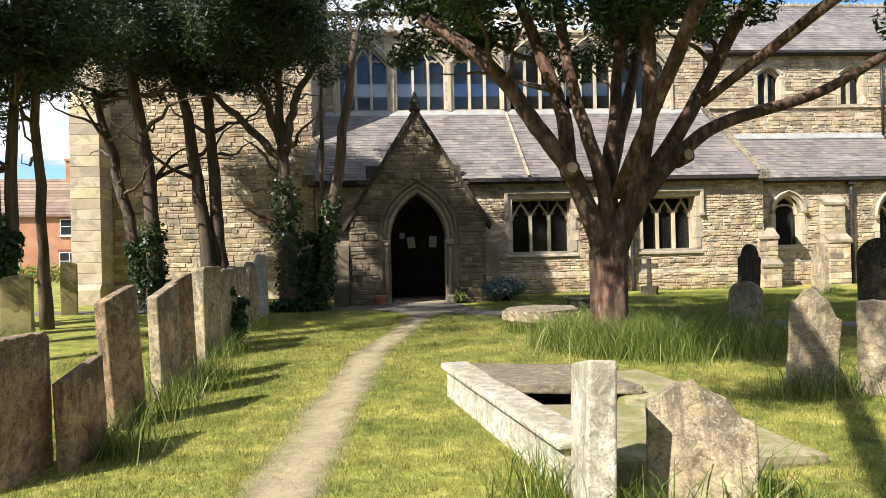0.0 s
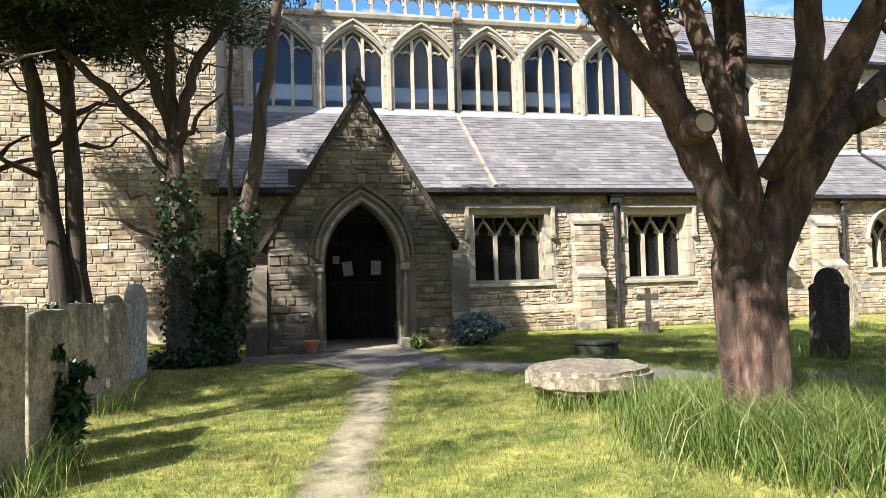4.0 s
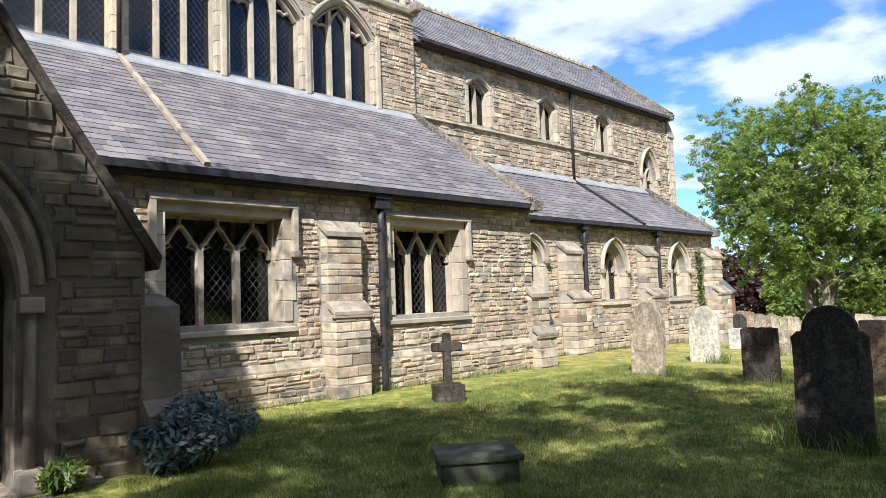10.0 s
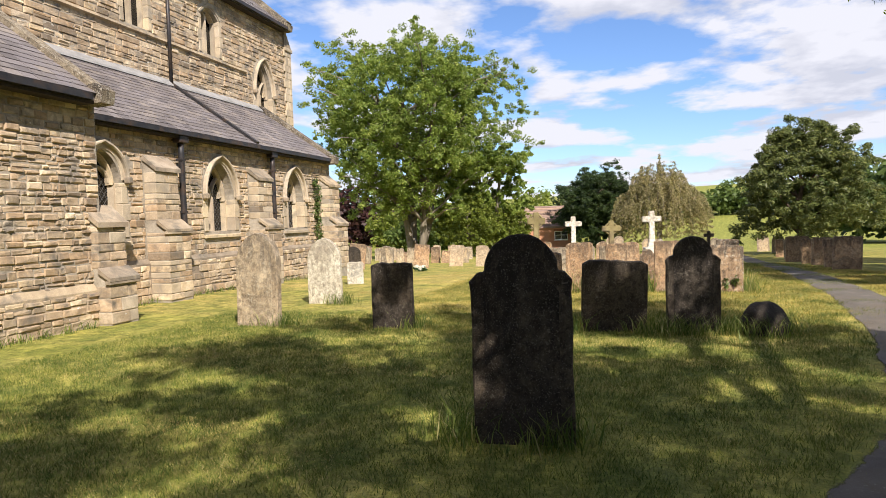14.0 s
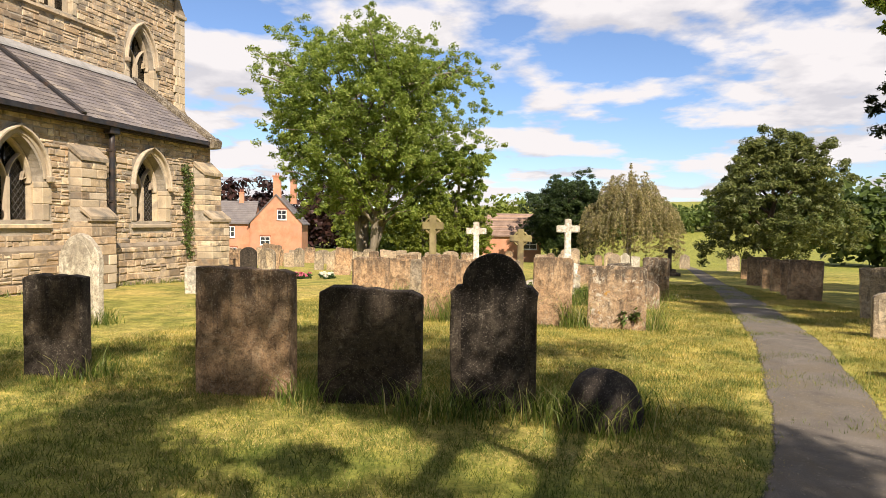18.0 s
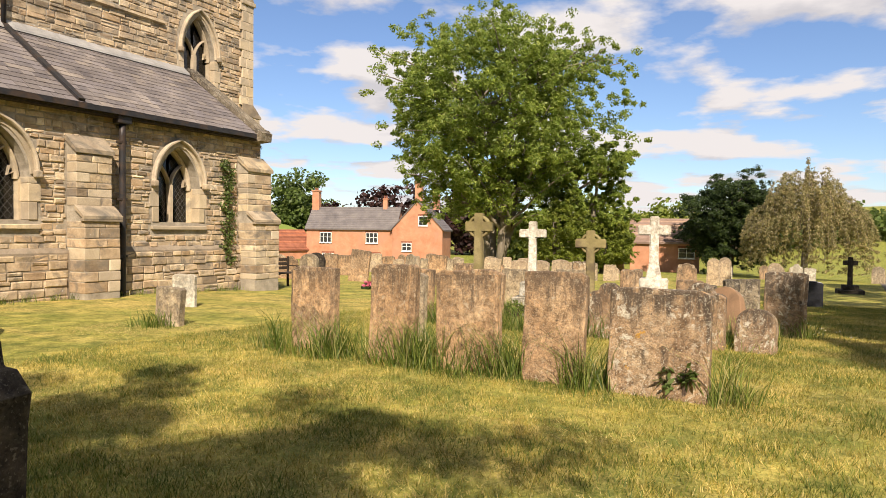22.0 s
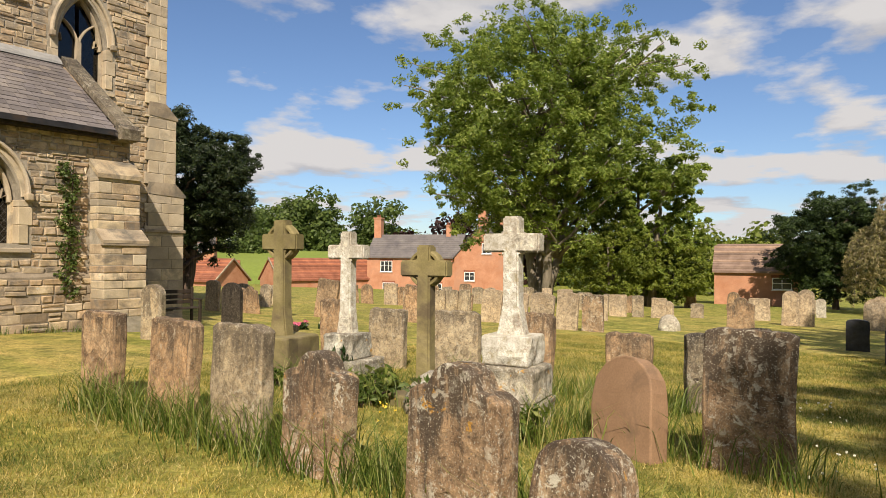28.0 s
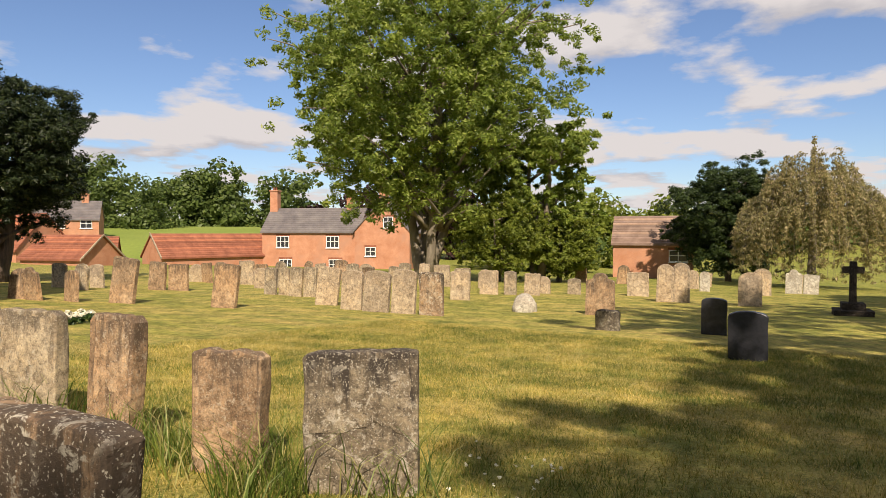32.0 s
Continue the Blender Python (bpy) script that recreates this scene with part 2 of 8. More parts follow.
# interior surfaces: the shade indoors is put into this near-black colour
M_SHADED_IN = surface("shade_darkened_plaster", [(0.3, (0.05, 0.045, 0.04)), (0.7, (0.09, 0.08, 0.07))], 2, 20)
M_PAPER = surface("white_paper", [(0.3, (0.74, 0.76, 0.80)), (0.7, (0.82, 0.83, 0.86))], 3, 20, 0.7, 0.05)
M_PRINT = surface("grey_print", [(0.3, (0.35, 0.36, 0.38)), (0.7, (0.45, 0.46, 0.48))], 3, 20, 0.7, 0.05)
def old_stone(name, stops, dark, crust, top=0.75, crust_at=0.52, orange=0.715, mottle=5.0, crust_scale=19.0, crust_soft=0.09):
    """Weathered memorial stone: broad colour, black algae streaks from the top, pale lichen crusts, fine specks and orange spots."""
    m, ns, ls, bsdf = material(name)
    nt = m.node_tree
    tc = ns.new("ShaderNodeTexCoord")
    oi = ns.new("ShaderNodeObjectInfo")
    mu = ns.new("ShaderNodeVectorMath")
    mu.operation = "SCALE"
    mu.inputs[0].default_value = (37.0, 19.0, 53.0)
    ls.new(oi.outputs["Random"], mu.inputs["Scale"])
    ad = ns.new("ShaderNodeVectorMath")
    ad.operation = "ADD"
    ls.new(tc.outputs["Object"], ad.inputs[0])
    ls.new(mu.outputs[0], ad.inputs[1])
    vec = ad.outputs[0]
    broad = noise_tex(nt, vec, 2.6, 6, 0.65, 0.4)
    medium = noise_tex(nt, vec, mottle * 2.4, 8, 0.72, 0.5)
    grain = noise_tex(nt, vec, 70, 4, 0.7)
    col = ramp(nt, broad, stops)
    col = mixed(nt, 0.88, col, ramp(nt, medium, [(0.36, (0.2, 0.19, 0.18)), (0.5, (0.5, 0.5, 0.5)), (0.64, (0.78, 0.77, 0.73))]), "OVERLAY")
    col = mixed(nt, 0.7, col, ramp(nt, grain, [(0.3, (0.28, 0.32, 0.32)), (0.7, (0.72, 0.72, 0.72))]), "OVERLAY")
    col = mixed(nt, 0.8, col, ramp(nt, oi.outputs["Random"], [(0.0, (0.36, 0.37, 0.38)), (0.4, (0.5, 0.48, 0.46)), (0.75, (0.53, 0.52, 0.5)), (1.0, (0.62, 0.58, 0.52))]), "OVERLAY")
    sm = ns.new("ShaderNodeMapping")
    sm.inputs["Scale"].default_value = (9.0, 9.0, 1.3)
    ls.new(vec, sm.inputs[0])
    run = noise_tex(nt, sm.outputs[0], 1.0, 7, 0.7, 0.5)
    sp = ns.new("ShaderNodeSeparateXYZ")
    ls.new(tc.outputs["Generated"], sp.inputs[0])
    hm = ns.new("ShaderNodeMath")
    hm.operation = "MULTIPLY_ADD"
    hm.inputs[1].default_value, hm.inputs[2].default_value = 0.36, -0.235
    ls.new(sp.outputs[2], hm.inputs[0])
    hs = ns.new("ShaderNodeMath")
    hs.operation = "ADD"
    ls.new(run, hs.inputs[0])
    ls.new(hm.outputs[0], hs.inputs[1])
    col = mixed(nt, ramp(nt, hs.outputs[0], [(0.47, (0, 0, 0)), (0.62, (top, top, top))]), col, dark)
    # crusts keep to patches
    patch = ramp(nt, noise_tex(nt, vec, 3.3, 4, 0.6, 0.3), [(0.44, (0, 0, 0)), (0.60, (1, 1, 1))])
    cr = ramp(nt, noise_tex(nt, vec, crust_scale, 9, 0.72, 0.6), [(crust_at, (0, 0, 0)), (crust_at + crust_soft, (0.9, 0.9, 0.9))])
    col = mixed(nt, mixed(nt, 1.0, patch, cr, "MULTIPLY"), col, crust)
    fs = ramp(nt, noise_tex(nt, vec, 85.0, 3, 0.6), [(0.60, (0, 0, 0)), (0.64, (0.8, 0.8, 0.8))])
    col = mixed(nt, fs, col, crust)
    pits = ramp(nt, noise_tex(nt, vec, 44.0, 5, 0.7, 0.4), [(0.36, (0.75, 0.75, 0.75)), (0.43, (0, 0, 0))])
    col = mixed(nt, pits, col, dark)
    if orange:
        og = ramp(nt, noise_tex(nt, vec, 7.0, 8, 0.7, 0.3), [(orange, (0, 0, 0)), (orange + 0.025, (0.9, 0.9, 0.9))])
        col = mixed(nt, og, col, (0.46, 0.24, 0.045))
    ls.new(col, bsdf.inputs["Base Color"])
    bsdf.inputs["Roughness"].default_value = 0.93
    bsdf.inputs["Specular IOR Level"].default_value = 0.2
    mx = ns.new("ShaderNodeMath")
    mx.operation = "MULTIPLY_ADD"
    mx.inputs[1].default_value = 0.7
    ls.new(medium, mx.inputs[0])
    ls.new(broad, mx.inputs[2])
    m2 = ns.new("ShaderNodeMath")
    m2.operation = "MULTIPLY_ADD"
    m2.inputs[1].default_value = 0.3
    ls.new(grain, m2.inputs[0])
    ls.new(mx.outputs[0], m2.inputs[2])
    bp = ns.new("ShaderNodeBump")
    bp.inputs["Strength"].default_value, bp.inputs["Distance"].default_value = 0.7, 0.022
    ls.new(m2.outputs[0], bp.inputs["Height"])
    ls.new(bp.outputs[0], bsdf.inputs["Normal"])
    return m


M_BROWN_ST = old_stone("brown_sandstone", [(0.28, (0.175, 0.108, 0.062)), (0.5, (0.33, 0.213, 0.126)), (0.72, (0.44, 0.31, 0.195))], (0.085, 0.062, 0.045), (0.43, 0.36, 0.26), 0.8, 0.55, 0.75)
M_GREY_ST = old_stone("grey_gravestone", [(0.28, (0.20, 0.148, 0.094)), (0.5, (0.335, 0.262, 0.175)), (0.72, (0.45, 0.37, 0.265))], (0.105, 0.085, 0.064), (0.47, 0.42, 0.32), 0.75, 0.53, 0.74)
M_LICHEN_ST = old_stone("lichened_gravestone", [(0.28, (0.16, 0.10, 0.062)), (0.5, (0.285, 0.19, 0.118)), (0.72, (0.38, 0.28, 0.185))], (0.065, 0.05, 0.038), (0.55, 0.51, 0.41), 0.9, 0.53, 0.645, 5.0, 15.0, 0.035)
M_CROSS = old_stone("whitened_limestone", [(0.28, (0.42, 0.38, 0.31)), (0.5, (0.60, 0.565, 0.50)), (0.72, (0.70, 0.675, 0.62))], (0.30, 0.26, 0.20), (0.40, 0.36, 0.29), 0.45, 0.54, 0.67, 6.0)
M_WHITE_ST = old_stone("pale_limestone", [(0.28, (0.31, 0.27, 0.21)), (0.5, (0.46, 0.42, 0.35)), (0.72, (0.57, 0.535, 0.465))], (0.22, 0.185, 0.14), (0.33, 0.295, 0.23), 0.55, 0.52, 0.70, 6.0)
# blackened memorial stone; also the painted shade inside the broken tomb
M_DARK_ST = old_stone("blackened_stone_and_tomb_shade", [(0.28, (0.026, 0.02, 0.016)), (0.5, (0.052, 0.041, 0.031)), (0.72, (0.09, 0.072, 0.055))], (0.022, 0.018, 0.015), (0.17, 0.148, 0.115), 0.85, 0.57, 0.0)
M_SOOT_ST = old_stone("sooty_lichened_stone", [(0.28, (0.085, 0.066, 0.048)), (0.5, (0.16, 0.13, 0.095)), (0.72, (0.25, 0.21, 0.155))], (0.045, 0.037, 0.03), (0.44, 0.40, 0.32), 0.95, 0.545, 0.72, 5.0, 15.0, 0.04)
M_BASE_ST = old_stone("lichened_limestone_base", [(0.28, (0.27, 0.22, 0.155)), (0.5, (0.43, 0.385, 0.31)), (0.72, (0.60, 0.565, 0.49))], (0.12, 0.10, 0.075), (0.56, 0.55, 0.48), top=0.70, orange=0.62, mottle=4.0)
M_PALE_ST = old_stone("pale_sandstone", [(0.28, (0.25, 0.185, 0.12)), (0.5, (0.37, 0.285, 0.195)), (0.72, (0.46, 0.37, 0.265))], (0.17, 0.13, 0.095), (0.52, 0.46, 0.36), 0.5, 0.55, 0.75)
M_OLIVE_ST = surface("olive_lichened_stone", [(0.25, (0.15, 0.125, 0.05)), (0.5, (0.24, 0.20, 0.09)), (0.75, (0.34, 0.285, 0.15))], 2.4, 55, 0.92, 0.4, 0.01,
                     stain=(0.13, 0.10, 0.06), stain_scale=2.0, per_object=0.3)
M_SMOOTH_ST = surface("smooth_brown_sandstone", [(0.3, (0.20, 0.118, 0.066)), (0.55, (0.28, 0.17, 0.10)), (0.75, (0.35, 0.225, 0.135))], 1.6, 70, 0.85, 0.25, 0.004, stain=(0.15, 0.10, 0.065), stain_scale=2.2)
M_BLACK_GR = surface("polished_dark_granite", [(0.3, (0.014, 0.015, 0.018)), (0.7, (0.035, 0.036, 0.042))], 8, 90, 0.25, 0.05, 0.001, spec=0.5)
M_BRICK = surface("red_brick", [(0.3, (0.38, 0.165, 0.09)), (0.7, (0.52, 0.265, 0.16))], 0.9, 14, 0.9, 0.2, 0.004, stain=(0.42, 0.22, 0.14), stain_scale=0.5)
M_TILE = surface("clay_pantile", [(0.3, (0.17, 0.06, 0.035)), (0.7, (0.30, 0.115, 0.065))], 1.2, 14, 0.85, 0.2, 0.004, island=0.5)
M_BROWN_TILE = surface("brown_roof_tile", [(0.3, (0.15, 0.10, 0.075)), (0.7, (0.25, 0.175, 0.135))], 1.2, 14, 0.85, 0.2, 0.004, island=0.5)
M_WHITE = surface("white_painted_wood", [(0.3, (0.72, 0.72, 0.70)), (0.7, (0.82, 0.82, 0.80))], 4, 40, 0.5, 0.05)
M_TERRA = surface("terracotta", [(0.3, (0.36, 0.13, 0.07)), (0.7, (0.48, 0.20, 0.11))], 6, 60, 0.85, 0.2, 0.003)
M_BARK = surface("yew_bark", [(0.34, (0.045, 0.028, 0.021)), (0.47, (0.12, 0.068, 0.046)), (0.58, (0.21, 0.12, 0.083)), (0.7, (0.33, 0.23, 0.175))], 3.2, 40, 0.92, 1.0, 0.06,
                 stretch=(3.0, 3.0, 1.0), stain=(0.075, 0.058, 0.034), stain_scale=1.3)
M_BARK_DK = surface("dark_bark", [(0.25, (0.055, 0.037, 0.027)), (0.5, (0.11, 0.075, 0.055)), (0.75, (0.18, 0.125, 0.09))], 3.0, 30, 0.9, 0.8, 0.03,
                    stretch=(3.0, 3.0, 0.5), stain=(0.05, 0.045, 0.03), stain_scale=1.6)
M_BARK_ASH = surface("ash_bark", [(0.25, (0.13, 0.11, 0.08)), (0.75, (0.26, 0.22, 0.165))], 2.0, 20, 0.9, 0.6, 0.02, stretch=(3, 3, 0.5))
M_CUTWOOD = surface("sawn_branch_end", [(0.3, (0.30, 0.20, 0.13)), (0.7, (0.45, 0.33, 0.23))], 5, 40, 0.85, 0.3, 0.004)
M_YEWLEAF = leafy("yew_needles", [(0, (0.016, 0.03, 0.010)), (0.6, (0.035, 0.06, 0.017)), (1, (0.075, 0.11, 0.03))], 0.45, 0.3)
M_DARKLEAF = leafy("dark_conifer_needles", [(0, (0.012, 0.022, 0.010)), (0.6, (0.026, 0.042, 0.015)), (1, (0.06, 0.08, 0.026))], 0.45, 0.25)
M_OLIVELEAF = leafy("olive_yew_needles", [(0, (0.065, 0.087, 0.023)), (0.6, (0.123, 0.145, 0.041)), (1, (0.217, 0.232, 0.072))], 0.45, 0.35)
M_ASHLEAF = leafy("ash_leaves", [(0, (0.13, 0.19, 0.034)), (0.6, (0.24, 0.315, 0.06)), (1, (0.40, 0.45, 0.13))], 0.42, 0.58)
M_LIMELEAF = leafy("bright_leaves", [(0, (0.12, 0.16, 0.025)), (0.6, (0.20, 0.245, 0.04)), (1, (0.30, 0.33, 0.07))], 0.45, 0.52)
M_COPPER = leafy("copper_beech_leaves", [(0, (0.02, 0.010, 0.010)), (1, (0.06, 0.025, 0.022))], 0.5, 0.2)
M_WILLOW = leafy("weeping_leaves", [(0, (0.17, 0.16, 0.06)), (0.5, (0.30, 0.27, 0.12)), (1, (0.46, 0.37, 0.23))], 0.5, 0.45)
M_WOODLEAF = leafy("woodland_leaves", [(0, (0.065, 0.10, 0.025)), (0.6, (0.11, 0.16, 0.04)), (1, (0.17, 0.22, 0.065))], 0.5, 0.45)
M_IVY = leafy("ivy_leaves", [(0, (0.014, 0.032, 0.010)), (0.6, (0.028, 0.06, 0.016)), (1, (0.06, 0.10, 0.025))], 0.35, 0.2)
M_SAGE = leafy("blue_grey_leaves", [(0, (0.07, 0.10, 0.10)), (0.6, (0.13, 0.17, 0.165)), (1, (0.20, 0.24, 0.22))], 0.6, 0.2)
M_BLADE = leafy("grass_blades", [(0, (0.12, 0.15, 0.025)), (0.45, (0.20, 0.22, 0.045)), (0.75, (0.32, 0.29, 0.10)), (1, (0.46, 0.38, 0.19))], 0.6, 0.35, 1.5, (0.22, 0.29, 0.20), (0.74, 0.68, 0.62))
M_TALLGRASS = leafy("tall_grass_blades", [(0, (0.06, 0.10, 0.017)), (0.45, (0.125, 0.18, 0.034)), (0.8, (0.25, 0.285, 0.07)), (1, (0.48, 0.42, 0.21))], 0.45, 0.45)
M_BLADE_GREEN = leafy("green_grass_blades", [(0, (0.085, 0.12, 0.02)), (0.5, (0.15, 0.19, 0.035)), (0.85, (0.24, 0.25, 0.065)), (1, (0.38, 0.33, 0.15))], 0.6, 0.35, 1.5, (0.22, 0.29, 0.20), (0.74, 0.68, 0.62))
M_BLADE_DRY = leafy("dry_grass_blades", [(0, (0.15, 0.15, 0.022)), (0.35, (0.29, 0.25, 0.05)), (0.7, (0.46, 0.365, 0.115)), (1, (0.60, 0.48, 0.20))], 0.65, 0.3, 1.5, (0.22, 0.29, 0.20), (0.74, 0.68, 0.62))
M_STRAW = leafy("dry_clippings", [(0, (0.30, 0.225, 0.08)), (0.6, (0.46, 0.36, 0.14)), (1, (0.62, 0.51, 0.24))], 0.7, 0.2)
M_PINK = surface("pink_petals", [(0.3, (0.55, 0.06, 0.13)), (0.7, (0.75, 0.25, 0.33))], 20, 60, 0.6)
M_YELLOW = surface("yellow_petals", [(0.3, (0.65, 0.42, 0.03)), (0.7, (0.8, 0.6, 0.08))], 20, 60, 0.6)
M_CREAM = surface("cream_petals", [(0.3, (0.7, 0.66, 0.45)), (0.7, (0.8, 0.78, 0.68))], 20, 60, 0.6)

M_GLASS, gn, gl_, gb = material("leaded_glass")
gb.inputs["Base Color"].default_value = (0.10, 0.115, 0.13, 1)
gb.inputs["Roughness"].default_value = 0.06
gb.inputs["Transmission Weight"].default_value = 1.0
gb.inputs["IOR"].default_value = 1.5


def lawn_material():
    """Mown grass with dry clippings and a bare trodden line along the path."""
    m, ns, ls, bsdf = material("mown_grass")
    nt = m.node_tree
    vec = ns.new("ShaderNodeTexCoord").outputs["Object"]
    big = noise_tex(nt, vec, 0.22, 4, 0.6)
    mid = noise_tex(nt, vec, 2.2, 5, 0.65)
    fine = noise_tex(nt, vec, 38, 4, 0.7)
    green = ramp(nt, mid, [(0.3, (0.13, 0.15, 0.03)), (0.55, (0.22, 0.225, 0.05)), (0.75, (0.31, 0.29, 0.09))])
    straw = ramp(nt, fine, [(0.3, (0.23, 0.17, 0.05)), (0.7, (0.46, 0.365, 0.14))])
    dry = ramp(nt, big, [(0.36, (0.5, 0.5, 0.5)), (0.60, (1, 1, 1))])
    speck = ramp(nt, fine, [(0.36, (0.1, 0.1, 0.1)), (0.50, (1, 1, 1))])
    sx = ns.new("ShaderNodeSeparateXYZ")
    ls.new(vec, sx.inputs[0])
    mr = ns.new("ShaderNodeMapRange")
    mr.inputs["From Min"].default_value, mr.inputs["From Max"].default_value = 11.0, 19.0
    mr.inputs["To Min"].default_value, mr.inputs["To Max"].default_value = 0.30, 1.0
    ls.new(sx.outputs[0], mr.inputs["Value"])
    dry = mixed(nt, 1.0, dry, mr.outputs[0], "MULTIPLY")
    fr = ns.new("ShaderNodeMapRange")
    fr.inputs["From Min"].default_value, fr.inputs["From Max"].default_value = 50.0, 75.0
    fr.inputs["To Min"].default_value, fr.inputs["To Max"].default_value = 1.0, 0.08
    ls.new(sx.outputs[0], fr.inputs["Value"])
    dry = mixed(nt, 1.0, dry, fr.outputs[0], "MULTIPLY")
    wm = ns.new("ShaderNodeMapping")
    wm.inputs["Scale"].default_value = (1.5, 0.16, 1.0)
    wm.inputs["Rotation"].default_value = (0, 0, radians(8))
    ls.new(vec, wm.inputs[0])
    rows = ramp(nt, noise_tex(nt, wm.outputs[0], 1.0, 6, 0.6, 0.5), [(0.40, (0.28, 0.28, 0.28)), (0.60, (1, 1, 1))])
    dry = mixed(nt, 1.0, dry, rows, "MULTIPLY")
    f = mixed(nt, 1.0, dry, speck, "MULTIPLY")
    col = mixed(nt, f, green, straw)
    col = mixed(nt, 0.5, col, ramp(nt, fine, [(0.3, (0.3, 0.3, 0.3)), (0.7, (0.72, 0.72, 0.72))]), "OVERLAY")
    swath = noise_tex(nt, vec, 6.5, 6, 0.7, 0.6)
    col = mixed(nt, 0.75, col, ramp(nt, swath, [(0.38, (0.27, 0.29, 0.24)), (0.5, (0.5, 0.5, 0.5)), (0.62, (0.72, 0.7, 0.66))]), "OVERLAY")
    clump = noise_tex(nt, vec, 1.5, 5, 0.6)
    col = mixed(nt, 0.7, col, ramp(nt, clump, [(0.35, (0.22, 0.29, 0.20)), (0.65, (0.74, 0.68, 0.62))]), "OVERLAY")
    ls.new(col, bsdf.inputs["Base Color"])
    bsdf.inputs["Roughness"].default_value = 0.9
    bsdf.inputs["Specular IOR Level"].default_value = 0.15
    bp = ns.new("ShaderNodeBump")
    bp.inputs["Strength"].default_value, bp.inputs["Distance"].default_value = 0.7, 0.03
    ls.new(fine, bp.inputs["Height"])
    ls.new(bp.outputs[0], bsdf.inputs["Normal"])
    return m


M_LAWN = lawn_material()


def faded(m, lo, hi):
    """Lets a path thin out along its edges, where grass grows in from the side."""
    nt = m.node_tree
    at = nt.nodes.new("ShaderNodeAttribute")
    at.attribute_name = "edge"
    vec = nt.nodes.new("ShaderNodeTexCoord").outputs["Object"]
    n1 = noise_tex(nt, vec, 2.6, 8, 0.75, 0.3)
    mx = nt.nodes.new("ShaderNodeMath")
    mx.operation = "MULTIPLY_ADD"
    mx.inputs[1].default_value = 0.9
    nt.links.new(n1, mx.inputs[0])
    ad = nt.nodes.new("ShaderNodeMath")
    ad.operation = "SUBTRACT"
    nt.links.new(at.outputs["Fac"], ad.inputs[0])
    ad.inputs[1].default_value = 0.45
    nt.links.new(ad.outputs[0], mx.inputs[2])
    nt.links.new(ramp(nt, mx.outputs[0], [(lo, (0, 0, 0)), (hi, (1, 1, 1))]), nt.nodes["Principled BSDF"].inputs["Alpha"])
    return m


M_TRACK = surface("trodden_dry_grass", [(0.3, (0.18, 0.145, 0.085)), (0.5, (0.26, 0.215, 0.13)), (0.7, (0.33, 0.275, 0.18))], 2.2, 30, 0.95, 0.6, 0.02,
                  stain=(0.16, 0.16, 0.05), stain_scale=3.0, lichen=(0.16, 0.17, 0.05), lichen_scale=16, lichen_at=0.58)
M_TROD = faded(surface("trodden_earth", [(0.3, (0.22, 0.175, 0.105)), (0.5, (0.32, 0.26, 0.165)), (0.7, (0.43, 0.36, 0.24))], 3.0, 45, 0.95, 0.8, 0.03, stain=(0.19, 0.175, 0.075), stain_scale=3.0), 0.24, 0.86)
M_TARMAC = faded(surface("grey_tarmac", [(0.3, (0.085, 0.074, 0.062)), (0.7, (0.15, 0.131, 0.109))], 2.5, 90, 0.95, 0.8, 0.012, stain=(0.125, 0.103, 0.074), stain_scale=1.6, lichen=(0.21, 0.185, 0.145), lichen_scale=38, lichen_at=0.62), 0.10, 0.22)
M_FIELD = surface("far_meadow", [(0.3, (0.14, 0.19, 0.03)), (0.7, (0.22, 0.26, 0.05))], 0.03, 2.0, 0.95, 0.1)

# ---- building tools ----
def mesh_of(name, verts, faces, mat, smooth=False):
    me = bpy.data.meshes.new(name)
    if isinstance(verts, np.ndarray):
        me.vertices.add(len(verts))
        me.vertices.foreach_set("co", verts.astype(np.float32).ravel())
        loops, counts = faces
        me.loops.add(len(loops))
        me.loops.foreach_set("vertex_index", loops.astype(np.int32))
        me.polygons.add(len(counts))
        me.polygons.foreach_set("loop_start", (np.cumsum(counts) - counts).astype(np.int32))
        me.update(calc_edges=True)
    else:
        me.from_pydata(verts, [], faces)
    me.materials.append(mat)
    if smooth:
        me.shade_smooth()
    me.update()
    return me


def thing(name, at=(0, 0, 0), rz=0.0, label="", category="", group="", kind=""):
    ob = new(name)
    ob.matrix_basis = pose(*at, 0, 0, rz)
    return tagged(ob, label, category, group, kind)


def put(name, geo, mat, parent=None, label="", smooth=False):
    """Links (verts, faces) as one mesh object under a thing."""
    ob = new(name, mesh_of(name, geo[0], geo[1], mat, smooth))
    if parent is not None:
        ob.parent = parent
    return tagged(ob, label)


def part(name, bm, mat, parent=None, label="", smooth=False):
    me = bpy.data.meshes.new(name)
    bm.to_mesh(me)
    bm.free()
    me.materials.append(mat)
    if smooth:
        me.shade_smooth()
    ob = new(name, me)
    if parent is not None:
        ob.parent = parent
    return tagged(ob, label)


def join(*geos):
    vs, fs = [], []
    for v, f in geos:
        k = len(vs)
        vs.extend(v)
        fs.extend([tuple(i + k for i in q) for q in f])
    return vs, fs


def box(x0, x1, y0, y1, z0, z1):
    v = [(x0, y0, z0), (x1, y0, z0), (x1, y1, z0), (x0, y1, z0), (x0, y0, z1), (x1, y0, z1), (x1, y1, z1), (x0, y1, z1)]
    return v, [(0, 3, 2, 1), (4, 5, 6, 7), (0, 1, 5, 4), (1, 2, 6, 5), (2, 3, 7, 6), (3, 0, 4, 7)]


